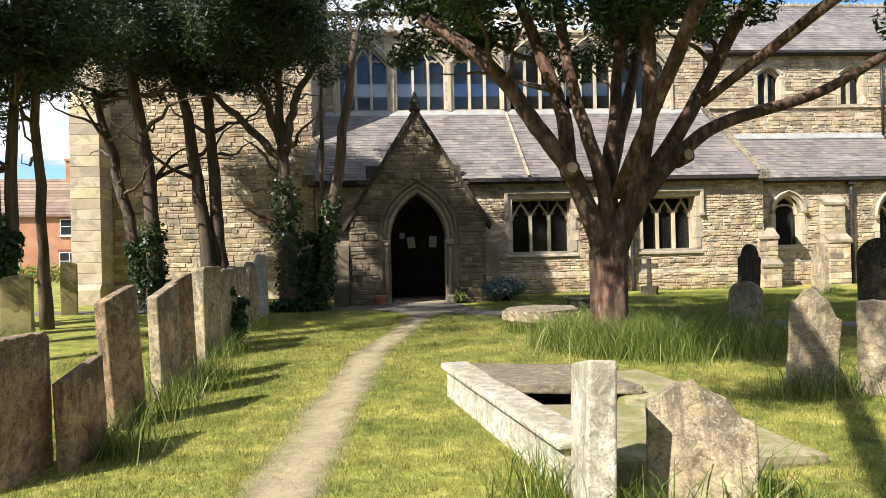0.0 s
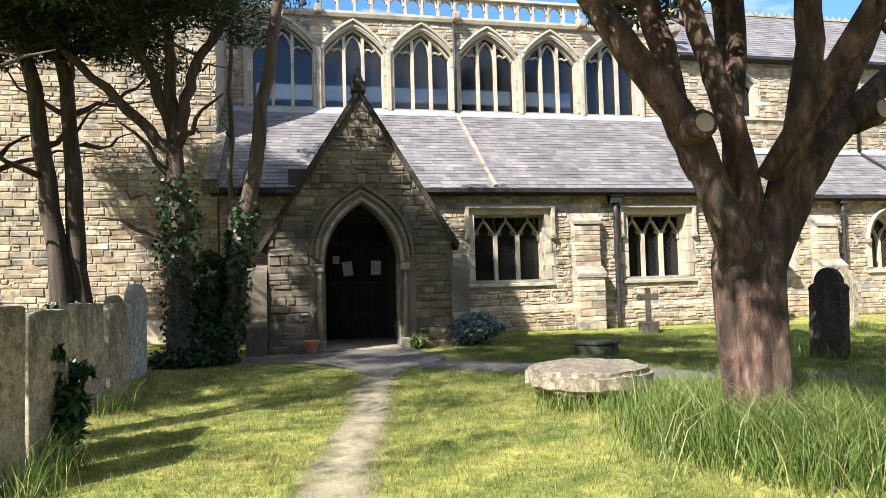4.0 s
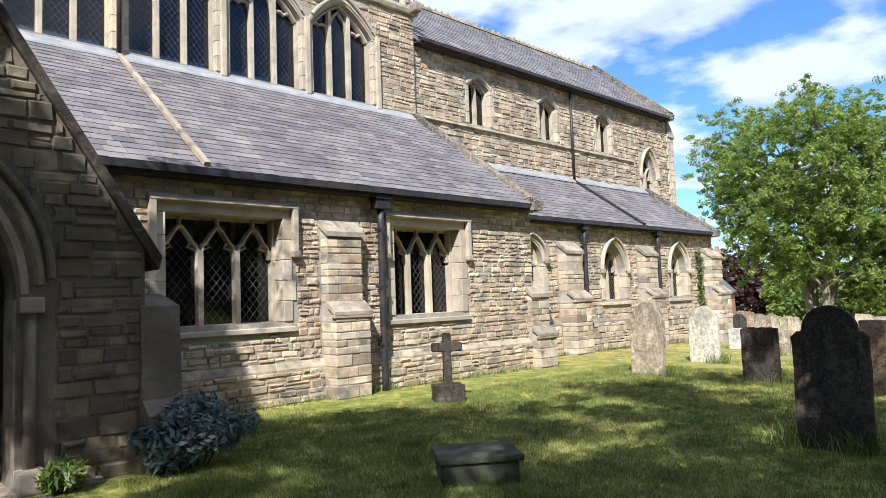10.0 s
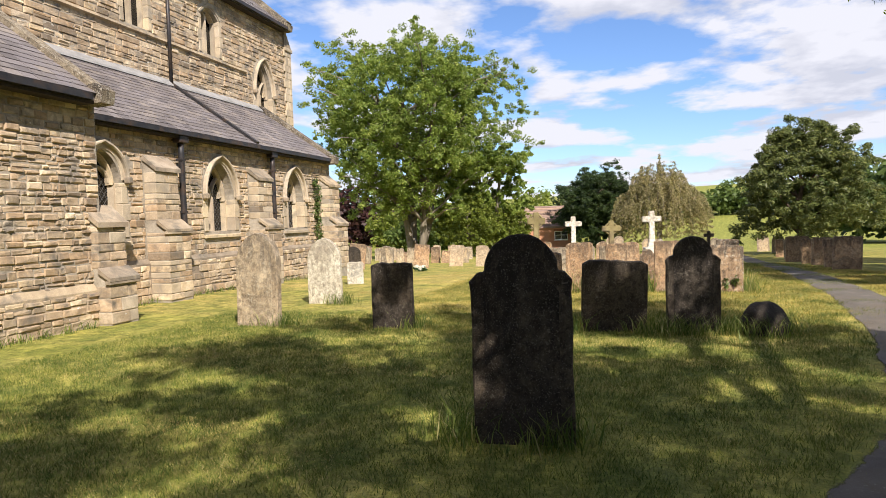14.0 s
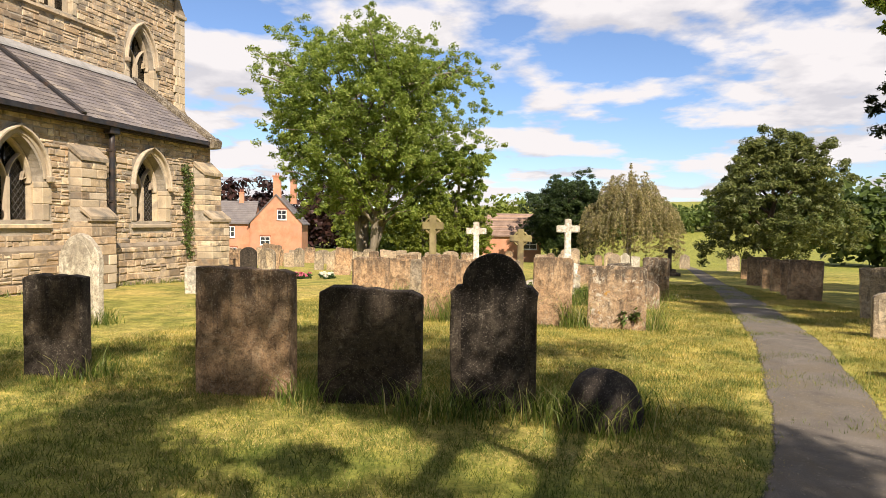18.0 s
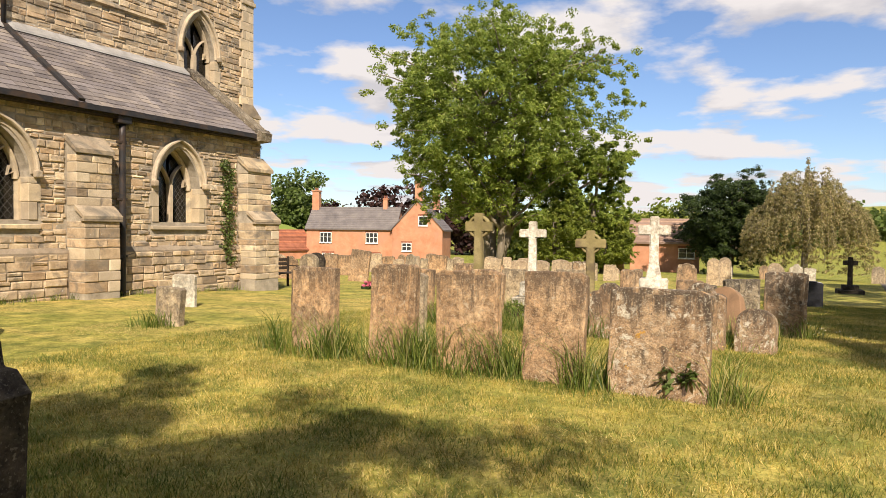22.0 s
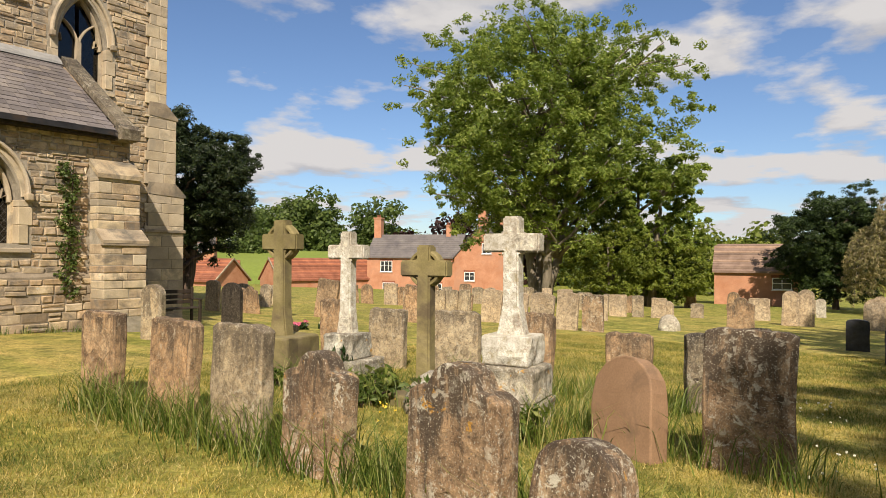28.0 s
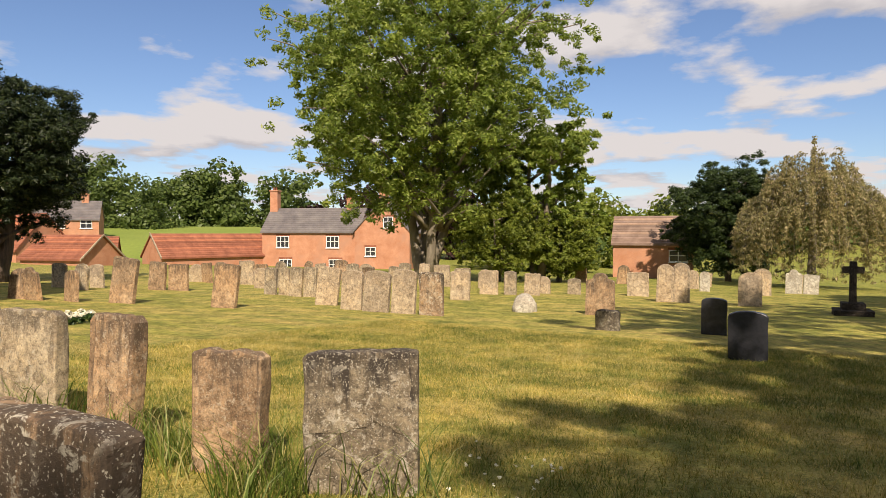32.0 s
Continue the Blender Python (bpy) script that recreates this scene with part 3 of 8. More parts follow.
def prism_xz(outline, y0, y1):
    """A plate whose outline lies in x and z (counter-clockwise seen from -y), from y0 (front) to y1."""
    n = len(outline)
    v = [(x, y0, z) for x, z in outline] + [(x, y1, z) for x, z in outline]
    f = [tuple(range(n)), tuple(range(2 * n - 1, n - 1, -1))]
    f += [(i, i + n, (i + 1) % n + n, (i + 1) % n) for i in range(n)]
    return v, f


def prism_yz(outline, x0, x1):
    """A plate whose outline lies in y and z, from x0 to x1."""
    n = len(outline)
    v = [(x0, y, z) for y, z in outline] + [(x1, y, z) for y, z in outline]
    f = [tuple(range(n - 1, -1, -1)), tuple(range(n, 2 * n))]
    f += [(i, (i + 1) % n, (i + 1) % n + n, i + n) for i in range(n)]
    return v, f


def soft_box(x0, x1, y0, y1, z0, z1, b=0.015, seg=2):
    bm = bmesh.new()
    v, f = box(x0, x1, y0, y1, z0, z1)
    vs = [bm.verts.new(p) for p in v]
    for q in f:
        bm.faces.new([vs[i] for i in q])
    bmesh.ops.bevel(bm, geom=bm.edges[:], offset=b, segments=seg, affect="EDGES", profile=0.6)
    return bm


def sweep_xz(pts, w, y0, y1, closed=False):
    """A rib of width w along a line in x and z, reaching from y0 to y1."""
    n = len(pts)
    vs, fs = [], []
    for i, (x, z) in enumerate(pts):
        if closed:
            a, b = pts[i - 1], pts[(i + 1) % n]
        else:
            a, b = pts[max(i - 1, 0)], pts[min(i + 1, n - 1)]
        dx, dz = b[0] - a[0], b[1] - a[1]
        L = math.hypot(dx, dz) or 1.0
        nx, nz = -dz / L * w / 2, dx / L * w / 2
        c = (y1 - y0) * 0.22
        vs += [(x + nx, y1, z + nz), (x + nx, y0 + c, z + nz), (x + nx * 0.45, y0, z + nz * 0.45), (x - nx * 0.45, y0, z - nz * 0.45), (x - nx, y0 + c, z - nz), (x - nx, y1, z - nz)]
    for i in range(n if closed else n - 1):
        a, b = 6 * i, 6 * ((i + 1) % n)
        for k in range(6):
            fs.append((a + k, a + (k + 1) % 6, b + (k + 1) % 6, b + k))
    if not closed:
        fs.append((5, 4, 3, 2, 1, 0))
        e = 6 * (n - 1)
        fs.append((e, e + 1, e + 2, e + 3, e + 4, e + 5))
    return vs, fs


def pointed(x0, x1, zs, za, n=8):
    """The line of a pointed arch from its left spring to its right, apex za."""
    c, h = (x0 + x1) / 2, (x1 - x0) / 2
    H = za - zs
    r = (H * H + h * h) / (2 * h)
    a1 = math.asin(min(1, H / r))
    if r < h:
        a1 = math.pi - a1
    left = [(x0 + r - r * math.cos(a1 * k / n), zs + r * math.sin(a1 * k / n)) for k in range(n + 1)]
    return left + [(2 * c - x, z) for x, z in left[-2::-1]]


def flat_pointed(x0, x1, zs, za, n=8):
    """A low four-centred arch."""
    c, h, H = (x0 + x1) / 2, (x1 - x0) / 2, za - zs
    left = []
    for k in range(n + 1):
        u = k / n
        s = u * u * (3 - 2 * u) * 0.25 + u * 0.75
        left.append((x0 + h * s, zs + H * (0.55 * math.sin(math.pi / 2 * u) + 0.45 * u)))
    return left + [(2 * c - x, z) for x, z in left[-2::-1]]


def arch_z(line, x):
    for (xa, za), (xb, zb) in zip(line, line[1:]):
        if xa <= x <= xb:
            return za + (zb - za) * (x - xa) / ((xb - xa) or 1)
    return line[0][1]


def weld(geo):
    """Merges corners that meet and drops faces that two blocks share."""
    index, vs, mp = {}, [], []
    for p in geo[0]:
        k = (round(p[0], 4), round(p[1], 4), round(p[2], 4))
        if k not in index:
            index[k] = len(vs)
            vs.append(p)
        mp.append(index[k])
    fs, seen = [], {}
    for f in geo[1]:
        q = tuple(mp[i] for i in f)
        if len(set(q)) < 3:
            continue
        seen.setdefault(frozenset(q), []).append(q)
    fs = [v[0] for v in seen.values() if len(v) == 1]
    used = sorted({i for f in fs for i in f})
    back = {i: k for k, i in enumerate(used)}
    return [vs[i] for i in used], [tuple(dict.fromkeys(back[i] for i in f)) for f in fs]


def wall_with_openings(x0, x1, z0, z1, y0, y1, holes, top=None):
    """A thick wall along x with openings cut through. holes: (xa, xb, z_sill, top line)."""
    geos = []
    roof = top or (lambda x: z1)
    holes = sorted(holes, key=lambda h: h[0])
    xs = x0

    def col(xa, xb, za0, zb0, za1, zb1):
        v = [(xa, y0, za0), (xb, y0, zb0), (xb, y1, zb0), (xa, y1, za0), (xa, y0, za1), (xb, y0, zb1), (xb, y1, zb1), (xa, y1, za1)]
        geos.append((v, [(0, 3, 2, 1), (4, 5, 6, 7), (0, 1, 5, 4), (1, 2, 6, 5), (2, 3, 7, 6), (3, 0, 4, 7)]))

    def solid(xa, xb):
        n = max(1, int((xb - xa) / 0.5)) if top else 1
        for k in range(n):
            a, b = xa + (xb - xa) * k / n, xa + (xb - xa) * (k + 1) / n
            col(a, b, z0, z0, roof(a), roof(b))

    for xa, xb, zs, line in holes:
        if xa > xs:
            solid(xs, xa)
        if zs > z0:
            col(xa, xb, z0, z0, zs, zs)
        for (pa, za), (pb, zb) in zip(line, line[1:]):
            if pb - pa > 1e-5:
                col(pa, pb, za, zb, roof(pa), roof(pb))
        xs = xb
    if xs < x1:
        solid(xs, x1)
    return weld(join(*geos))


def coursed(x0, x1, z0, z1, y, clear=lambda xa, xb, za, zb: True, hmin=0.07, hmax=0.16, lmin=0.10, lmax=0.42, joint=0.018, proud=0.026, seed=1, lip=0.014):
    """Coursed rubble on the face y of a wall that looks to -y: a list of single stones (verts, faces)."""
    rng = random.Random(seed)
    stones = []
    z = z0
    while z < z1 - 0.04:
        h = min(rng.uniform(hmin, hmax), z1 - z)
        x = x0 - rng.uniform(0, lmin)
        while x < x1:
            L = rng.uniform(lmin, lmax) * (1.15 if h > 0.15 else 0.9)
            xa, xb = max(x, x0), min(x + L, x1)
            if xb - xa > 0.07:
                split = rng.random() < 0.14 and h > 0.14
                for za, zb in (((z, z + h * 0.5), (z + h * 0.5, z + h)) if split else ((z, z + h),)):
                    wave = rng.uniform(-0.012, 0.012)
                    c, d = za + joint / 2 + wave, zb - joint / 2 + wave
                    # a stone that meets an opening is trimmed to the part that stays clear of it
                    n = max(1, int((xb - xa) / 0.035))
                    cells = [clear(xa + (xb - xa) * i / n, xa + (xb - xa) * (i + 1) / n, c, d) for i in range(n)]
                    i = 0
                    while i < n:
                        k = i
                        while k < n and cells[k]:
                            k += 1
                        a, b = xa + (xb - xa) * i / n + joint / 2, xa + (xb - xa) * k / n - joint / 2
                        if b - a > 0.035:
                            p = y - proud * rng.uniform(0.15, 1.35)
                            j = lambda: rng.uniform(-0.012, 0.012)
                            t = min(lip * rng.uniform(0.7, 1.7), (b - a) * 0.25)
                            v = [(a + j(), y, c + j()), (b + j(), y, c + j()), (b + j(), y, d + j()), (a + j(), y, d + j())]
                            v += [(a + t + j(), p + j() * 0.7, c + t), (b - t + j(), p + j() * 0.7, c + t + j()), (b - t, p + j() * 0.7, d - t), (a + t, p + j() * 0.7, d - t + j())]
                            stones.append((v, [(4, 5, 6, 7), (0, 1, 5, 4), (1, 2, 6, 5), (2, 3, 7, 6), (3, 0, 4, 7)]))
                        i = k + 1
            x += L
        z += h
    return stones


def turned(geo, m):
    return [tuple(m @ Vector(p)) for p in geo[0]], geo[1]


def tube(path, radii, n=8, rng=None, rough=0.0):
    """A tapered limb along points, with an uneven skin."""
    vs, fs = [], []
    up = Vector((0.3, 0.7, 0.2))
    for i, (p, r) in enumerate(zip(path, radii)):
        p = Vector(p)
        d = Vector(path[min(i + 1, len(path) - 1)]) - Vector(path[max(i - 1, 0)])
        d.normalize()
        u = d.cross(up)
        if u.length < 0.05:
            u = d.cross(Vector((1, 0, 0)))
        u.normalize()
        w = d.cross(u)
        for k in range(n):
            a = 2 * math.pi * k / n
            q = r * (1 + (rng.uniform(-rough, rough) if rng else 0))
            vs.append(tuple(p + u * math.cos(a) * q + w * math.sin(a) * q))
    for i in range(len(path) - 1):
        for k in range(n):
            fs.append((i * n + k, i * n + (k + 1) % n, (i + 1) * n + (k + 1) % n, (i + 1) * n + k))
    fs.append(tuple(range(n - 1, -1, -1)))
    e = (len(path) - 1) * n
    fs.append(tuple(range(e, e + n)))
    return vs, fs


def bent(a, b, sag, n, rng, wob=0.1):
    """Points from a to b, bowed by sag and slightly crooked."""
    a, b = Vector(a), Vector(b)
    out = []
    for k in range(n + 1):
        u = k / n
        p = a.lerp(b, u) + Vector(sag) * math.sin(math.pi * u)
        if 0 < k < n:
            p += Vector((rng.uniform(-wob, wob), rng.uniform(-wob, wob), rng.uniform(-wob, wob)))
        out.append(p)
    return out


def leaf_cloud(centres, spread, count, size, rng_seed, flat=0.6, long=1.8):
    """Leaves as single small quads in clumps round the centres, as one (verts, faces)."""
    r = np.random.default_rng(rng_seed)
    c = np.array([tuple(x) for x in centres])
    sp = np.array(spread) if np.ndim(spread) else np.full(len(c), spread)
    idx = r.integers(0, len(c), count)
    d = r.normal(size=(count, 3))
    d /= np.linalg.norm(d, axis=1)[:, None] + 1e-9
    rad = r.random(count) ** 0.45
    p = c[idx] + d * (rad * sp[idx])[:, None] * np.array([1, 1, 0.75])
    nrm = r.normal(size=(count, 3)) * 0.5 + d * 0.75 + np.array([0, 0, 0.45])
    a = r.normal(size=(count, 3))
    a[:, 2] *= flat
    a -= nrm * ((a * nrm).sum(axis=1) / (nrm * nrm).sum(axis=1))[:, None]
    a /= np.linalg.norm(a, axis=1)[:, None] + 1e-9
    b = np.cross(a, nrm)
    b /= np.linalg.norm(b, axis=1)[:, None] + 1e-9
    s = size * (0.6 + 0.8 * r.random(count))[:, None]
    a, b = a * s * long / 2, b * s / 2
    v = np.stack([p - a, p + b * 0.9, p + a, p - b * 0.9], axis=1).reshape(-1, 3)
    return v, (np.arange(count * 4), np.full(count, 4))

# ---- ground, paths ----
G_KEYS = ((-2000, 0.0), (13, 0.0), (20, -0.06), (25, -0.17), (28, -0.32), (40, -0.93), (60, -1.6), (85, -2.7), (120, -3.4), (2000, -3.4))


def ground_z(x, y=0.0):
    """The lie of the land: level round the church, falling gently to the east, with low hills beyond."""
    z = 0.0
    for (xa, za), (xb, zb) in zip(G_KEYS, G_KEYS[1:]):
        if xa <= x <= xb:
            u = (x - xa) / (xb - xa)
            z = za + (zb - za) * u
            break
    far = math.hypot(x - 20, y - 15)
    if far > 130:
        z += min(26.0, (far - 130) * 0.06) * (0.65 + 0.35 * math.sin(x * 0.004 + y * 0.006))
    return z


def spaced(a, b, near_a, near_b):
    out, v = [], a
    while v < b:
        out.append(v)
        d = 0.0 if near_a <= v <= near_b else (near_a - v if v < near_a else v - near_b)
        v += max(1.0, 0.22 * d)
        if out[-1] < near_a < v:
            v = near_a
    out.append(b)
    return out


gx, gy = spaced(-1500, 1800, -15, 60), spaced(-1500, 1800, -5, 40)
gx = sorted(set(gx) | {k[0] for k in G_KEYS[1:-1]})
gv = [(x, y, ground_z(x, y)) for y in gy for x in gx]
gf = [(j * len(gx) + i, j * len(gx) + i + 1, (j + 1) * len(gx) + i + 1, (j + 1) * len(gx) + i) for j in range(len(gy) - 1) for i in range(len(gx) - 1)]
ground = put("ground", (gv, gf), M_LAWN)
tagged(ground, "mown churchyard grass with dry clippings", "ground", kind="structure")


def ribbon(line, half, lift, wobble=0.0, seed=3):
    """A strip of path along a line, following the ground."""
    rng = random.Random(seed)
    pts = []
    for (a, b) in zip(line, line[1:]):
        n = max(2, int(math.dist(a, b) / 0.18))
        for k in range(n):
            u = k / n
            pts.append((a[0] + (b[0] - a[0]) * u, a[1] + (b[1] - a[1]) * u))
    pts.append(line[-1])
    for _ in range(6):
        pts = [pts[0]] + [((p[0] + 2 * q[0] + r[0]) / 4, (p[1] + 2 * q[1] + r[1]) / 4) for p, q, r in zip(pts, pts[1:], pts[2:])] + [pts[-1]]
    vs, fs = [], []
    for i, p in enumerate(pts):
        a, b = pts[max(i - 1, 0)], pts[min(i + 1, len(pts) - 1)]
        d = Vector((b[0] - a[0], b[1] - a[1])).normalized()
        h = half(p[0], p[1]) if callable(half) else half
        for s in (-1, -0.5, 0, 0.5, 1):
            k = s * h * (1 + wobble * noise.noise(Vector((p[0] * 1.3, p[1] * 1.3, s))))
            x, y = p[0] - d.y * k, p[1] + d.x * k
            vs.append((x, y, ground_z(x, y) + (lift if abs(s) < 1 else lift * 0.3)))
    for i in range(len(pts) - 1):
        for k in range(4):
            fs.append((5 * i + k, 5 * (i + 1) + k, 5 * (i + 1) + k + 1, 5 * i + k + 1))
    return vs, [f[::-1] for f in fs]


TRACK = [(1.3, -3.0), (1.45, 2.0), (1.65, 5.0), (1.75, 7.0), (1.95, 10.5), (2.1, 12.5), (2.5, 14.2), (2.75, 16.0), (3.2, 18.6)]
TARMAC = [(-9.0, 22.4), (-4.0, 21.6), (0.2, 20.9), (2.4, 20.2), (4.2, 18.6), (6.0, 16.9), (8.4, 14.95), (11.2, 13.4), (15.0, 12.35), (19.5, 11.58), (25.0, 11.02), (30.0, 10.4), (36.0, 9.8), (50.0, 8.6), (90.0, 5.4)]


def edge_fade(ob, values):
    ob.data.attributes.new("edge", "FLOAT", "POINT").data.foreach_set("value", values)
    return ob


trodden = put("trodden_path", ribbon(TRACK, 0.40, 0.010, 0.22), M_TROD)
edge_fade(trodden, [(0.0, 0.62, 1.0, 0.62, 0.0)[i % 5] for i in range(len(trodden.data.vertices))])
tagged(trodden, "narrow trodden path of dry bare grass", "path", kind="structure")
tarmac = put("pavement", ribbon(TARMAC, lambda x, y: 0.46 if x > 9 else 0.66, 0.022, 0.06, 5), M_TARMAC)
edge_fade(tarmac, [(0.0, 1.0, 1.0, 1.0, 0.0)[i % 5] for i in range(len(tarmac.data.vertices))])
tagged(tarmac, "worn grey tarmac church path", "path", kind="structure")
bay = [(1.3, 20.2), (2.0, 19.5), (2.6, 18.6), (2.8, 17.4), (3.1, 17.0), (3.4, 17.4), (3.9, 18.6), (4.7, 19.3), (4.45, 20.6), (4.3, 21.75), (2.1, 21.75), (1.2, 21.2)]
for _ in range(3):
    bay = [q for a, b in zip(bay, bay[1:] + bay[:1]) for q in ((a[0] * 0.75 + b[0] * 0.25, a[1] * 0.75 + b[1] * 0.25), (a[0] * 0.25 + b[0] * 0.75, a[1] * 0.25 + b[1] * 0.75))]
bc = (sum(q[0] for q in bay) / len(bay), sum(q[1] for q in bay) / len(bay))
inner = [(bc[0] + (x - bc[0]) * 0.55, bc[1] + (y - bc[1]) * 0.58) for x, y in bay]
nb = len(bay)
apron = put("pavement", ([(x, y, ground_z(x, y) + (0.016 if k < nb else 0.027)) for k, (x, y) in enumerate(bay + inner)],
                         [(k, (k + 1) % nb, (k + 1) % nb + nb, k + nb) for k in range(nb)] + [tuple(range(nb, 2 * nb))]), M_TARMAC)
edge_fade(apron, [0.0] * nb + [1.0] * nb)
tagged(apron, "tarmac apron before the church porch", "path", kind="structure")

# ---- church ----
YA, YB, YN = 24.6, 26.1, 28.6
church = thing("church", label="medieval limestone parish church with slate roofs", category="church")
REST = []


def flat_line(x0, x1, z):
    return [(x0, z), (x1, z)]


def clearing(holes, pad=0.0):
    def clear(a, b, c, d):
        for xa, xb, zs, line in holes:
            if b > xa - pad and a < xb + pad and d > zs - pad:
                mid = min(max((a + b) / 2, xa), xb)
                t = max(arch_z(line, min(max(a, xa), xb)), arch_z(line, min(max(b, xa), xb)), arch_z(line, mid))
                if c < t + pad:
                    return False
        return True
    return clear


def masonry(name, wall, stones, keep, mat=M_RUBBLE):
    """Stones of a wall: those that keep() picks as single pieces, the rest joined."""
    single = [s for s in stones if keep(s[0][4][0], s[0][4][2])]
    single = single[:300]
    ids = {id(s) for s in single}
    rest = [s for s in stones if id(s) not in ids]
    if rest:
        tagged(put(name, join(*rest), mat, wall), kind="stuff")
    REST.append((wall, single))


# aisle with square-headed windows
W1 = (6.50, 8.56, 1.42, flat_line(6.50, 8.56, 3.24))
W2 = (11.05, 12.95, 1.42, flat_line(11.05, 12.95, 3.24))
wall_a = put("wall_south_aisle", wall_with_openings(-0.1, 15.4, -0.3, 3.92, YA, YA + 0.65, [W1, W2]), M_MORTAR, church)
tagged(wall_a, "coursed rubble limestone aisle wall", kind="")
clear_a = clearing([(6.28, 8.80, 1.25, flat_line(6.28, 8.80, 3.46)), (10.85, 13.15, 1.25, flat_line(10.85, 13.15, 3.46)), (9.31, 10.1, -1, flat_line(9.31, 10.1, 3.18)),
                    (1.2, 5.2, -1, flat_line(1.2, 5.2, 2.6))])
masonry("rubble_masonry", wall_a, coursed(-0.1, 15.38, 0.0, 3.86, YA, clear_a, 0.065, 0.155, 0.10, 0.40, seed=11), lambda x, z: 5.2 < x < 11.1 and z < 2.4)
put("plinth", prism_yz([(YA - 0.10, -0.1), (YA + 0.002, -0.1), (YA + 0.002, 0.72), (YA - 0.03, 0.70), (YA - 0.10, 0.60)], 5.3, 15.4), M_ASHLAR_DARK, church, "weathered sloping plinth course")
plinth_st = coursed(5.3, 15.35, 0.0, 0.57, YA - 0.10, clearing([(9.31, 10.1, -1, flat_line(9.31, 10.1, 3))]), 0.08, 0.17, 0.14, 0.45, seed=12)
tagged(put("plinth_masonry", join(*plinth_st), M_RUBBLE, church), kind="stuff")
# east return of the aisle
put("wall_aisle_return", box(14.75, 15.4, YA + 0.65, YB + 0.3, -0.3, 3.95), M_MORTAR, church)
ret = coursed(-(YB), -(YA + 0.02), 0.0, 3.86, 0.0, seed=13)
ret = [turned(s, Matrix.Translation((15.4, 0, 0)) @ Matrix.Rotation(radians(90), 4, "Z") @ Matrix.Translation((YA + YB, 0, 0))) for s in ret]
tagged(put("return_masonry", join(*ret), M_RUBBLE, church), kind="stuff")

# chancel aisle with pointed windows
B1 = (16.72, 17.72, 1.45, pointed(16.72, 17.72, 2.62, 3.30))
B2 = (20.82, 22.06, 1.50, pointed(20.82, 22.06, 2.35, 3.34))
B3 = (25.08, 26.30, 1.50, pointed(25.08, 26.30, 2.35, 3.34))
wall_b = put("wall_chancel_aisle", wall_with_openings(15.4, 28.5, -0.5, 3.95, YB, YB + 0.6, [B1, B2, B3]), M_MORTAR, church)
pads = [(h[0] - 0.20, h[1] + 0.20, 1.27, [(x + (0.2 if x > (h[0] + h[1]) / 2 else -0.2), z + 0.14) for x, z in h[3]]) for h in (B1, B2, B3)]
clear_b = clearing(pads + [(18.43, 19.27, -1, flat_line(18.43, 19.27, 3.2)), (22.83, 23.67, -1, flat_line(22.83, 23.67, 3.2)), (27.63, 28.5, -1, flat_line(27.63, 28.5, 3.2))])
masonry("rubble_masonry", wall_b, coursed(15.45, 28.48, -0.2, 3.9, YB, clear_b, 0.075, 0.175, 0.12, 0.46, seed=21), lambda x, z: 24.0 < x < 28.5 and z < 2.6)
put("plinth", prism_yz([(YB - 0.08, -0.5), (YB + 0.002, -0.5), (YB + 0.002, 0.95), (YB - 0.02, 0.93), (YB - 0.08, 0.84)], 15.6, 28.5), M_ASHLAR_DARK, church)
tagged(put("plinth_masonry", join(*coursed(15.6, 28.45, -0.25, 0.82, YB - 0.08, clearing([(18.43, 19.27, -1, flat_line(18.43, 19.27, 3)), (22.83, 23.67, -1, flat_line(22.83, 23.67, 3))]), 0.09, 0.20, 0.16, 0.5, seed=22)), M_RUBBLE, church), kind="stuff")
put("wall_chancel_aisle_end", box(27.9, 28.5, YB + 0.6, YN, -0.5, 3.95), M_MORTAR, church)
put("gable_chancel_aisle_end", prism_yz([(YB, 3.95), (YN, 3.95), (YN, 5.85), (YB, 3.97)], 28.1, 28.5), M_RUBBLE, church)

# nave: tall windowed west part, plainer chancel part
BIG = [(0.45 + 2.27 * k, 2.40 + 2.27 * k, 7.16, flat_pointed(0.45 + 2.27 * k, 2.40 + 2.27 * k, 9.0, 9.82)) for k in range(6)]
wall_n = put("wall_nave", wall_with_openings(-0.35, 15.3, 6.2, 10.2, YN, YN + 0.7, BIG), M_MORTAR, church)
pads = [(h[0] - 0.17, h[1] + 0.17, 7.0, [(x + (0.17 if x > (h[0] + h[1]) / 2 else -0.17), z + 0.15) for x, z in h[3]]) for h in BIG]
masonry("rubble_masonry", wall_n, coursed(-0.3, 15.28, 6.9, 10.05, YN, clearing(pads), 0.09, 0.19, 0.16, 0.5, seed=31), lambda x, z: False)
CL = [(x, x + 1.0, 7.28, flat_pointed(x, x + 1.0, 8.5, 8.84)) for x in (17.66, 21.26, 24.82)]
EW = (28.10, 29.26, 5.5, pointed(28.10, 29.26, 6.5, 7.72))
wall_c = put("wall_chancel", wall_with_openings(15.3, 30.45, -0.5, 9.5, YN + 0.12, YN + 0.8, CL + [EW]), M_MORTAR, church)
pads = [(h[0] - 0.14, h[1] + 0.14, 7.14, [(x + (0.14 if x > (h[0] + h[1]) / 2 else -0.14), z + 0.14) for x, z in h[3]]) for h in CL]
pads.append((EW[0] - 0.22, EW[1] + 0.22, 5.3, [(x + (0.22 if x > 28.68 else -0.22), z + 0.2) for x, z in EW[3]]))
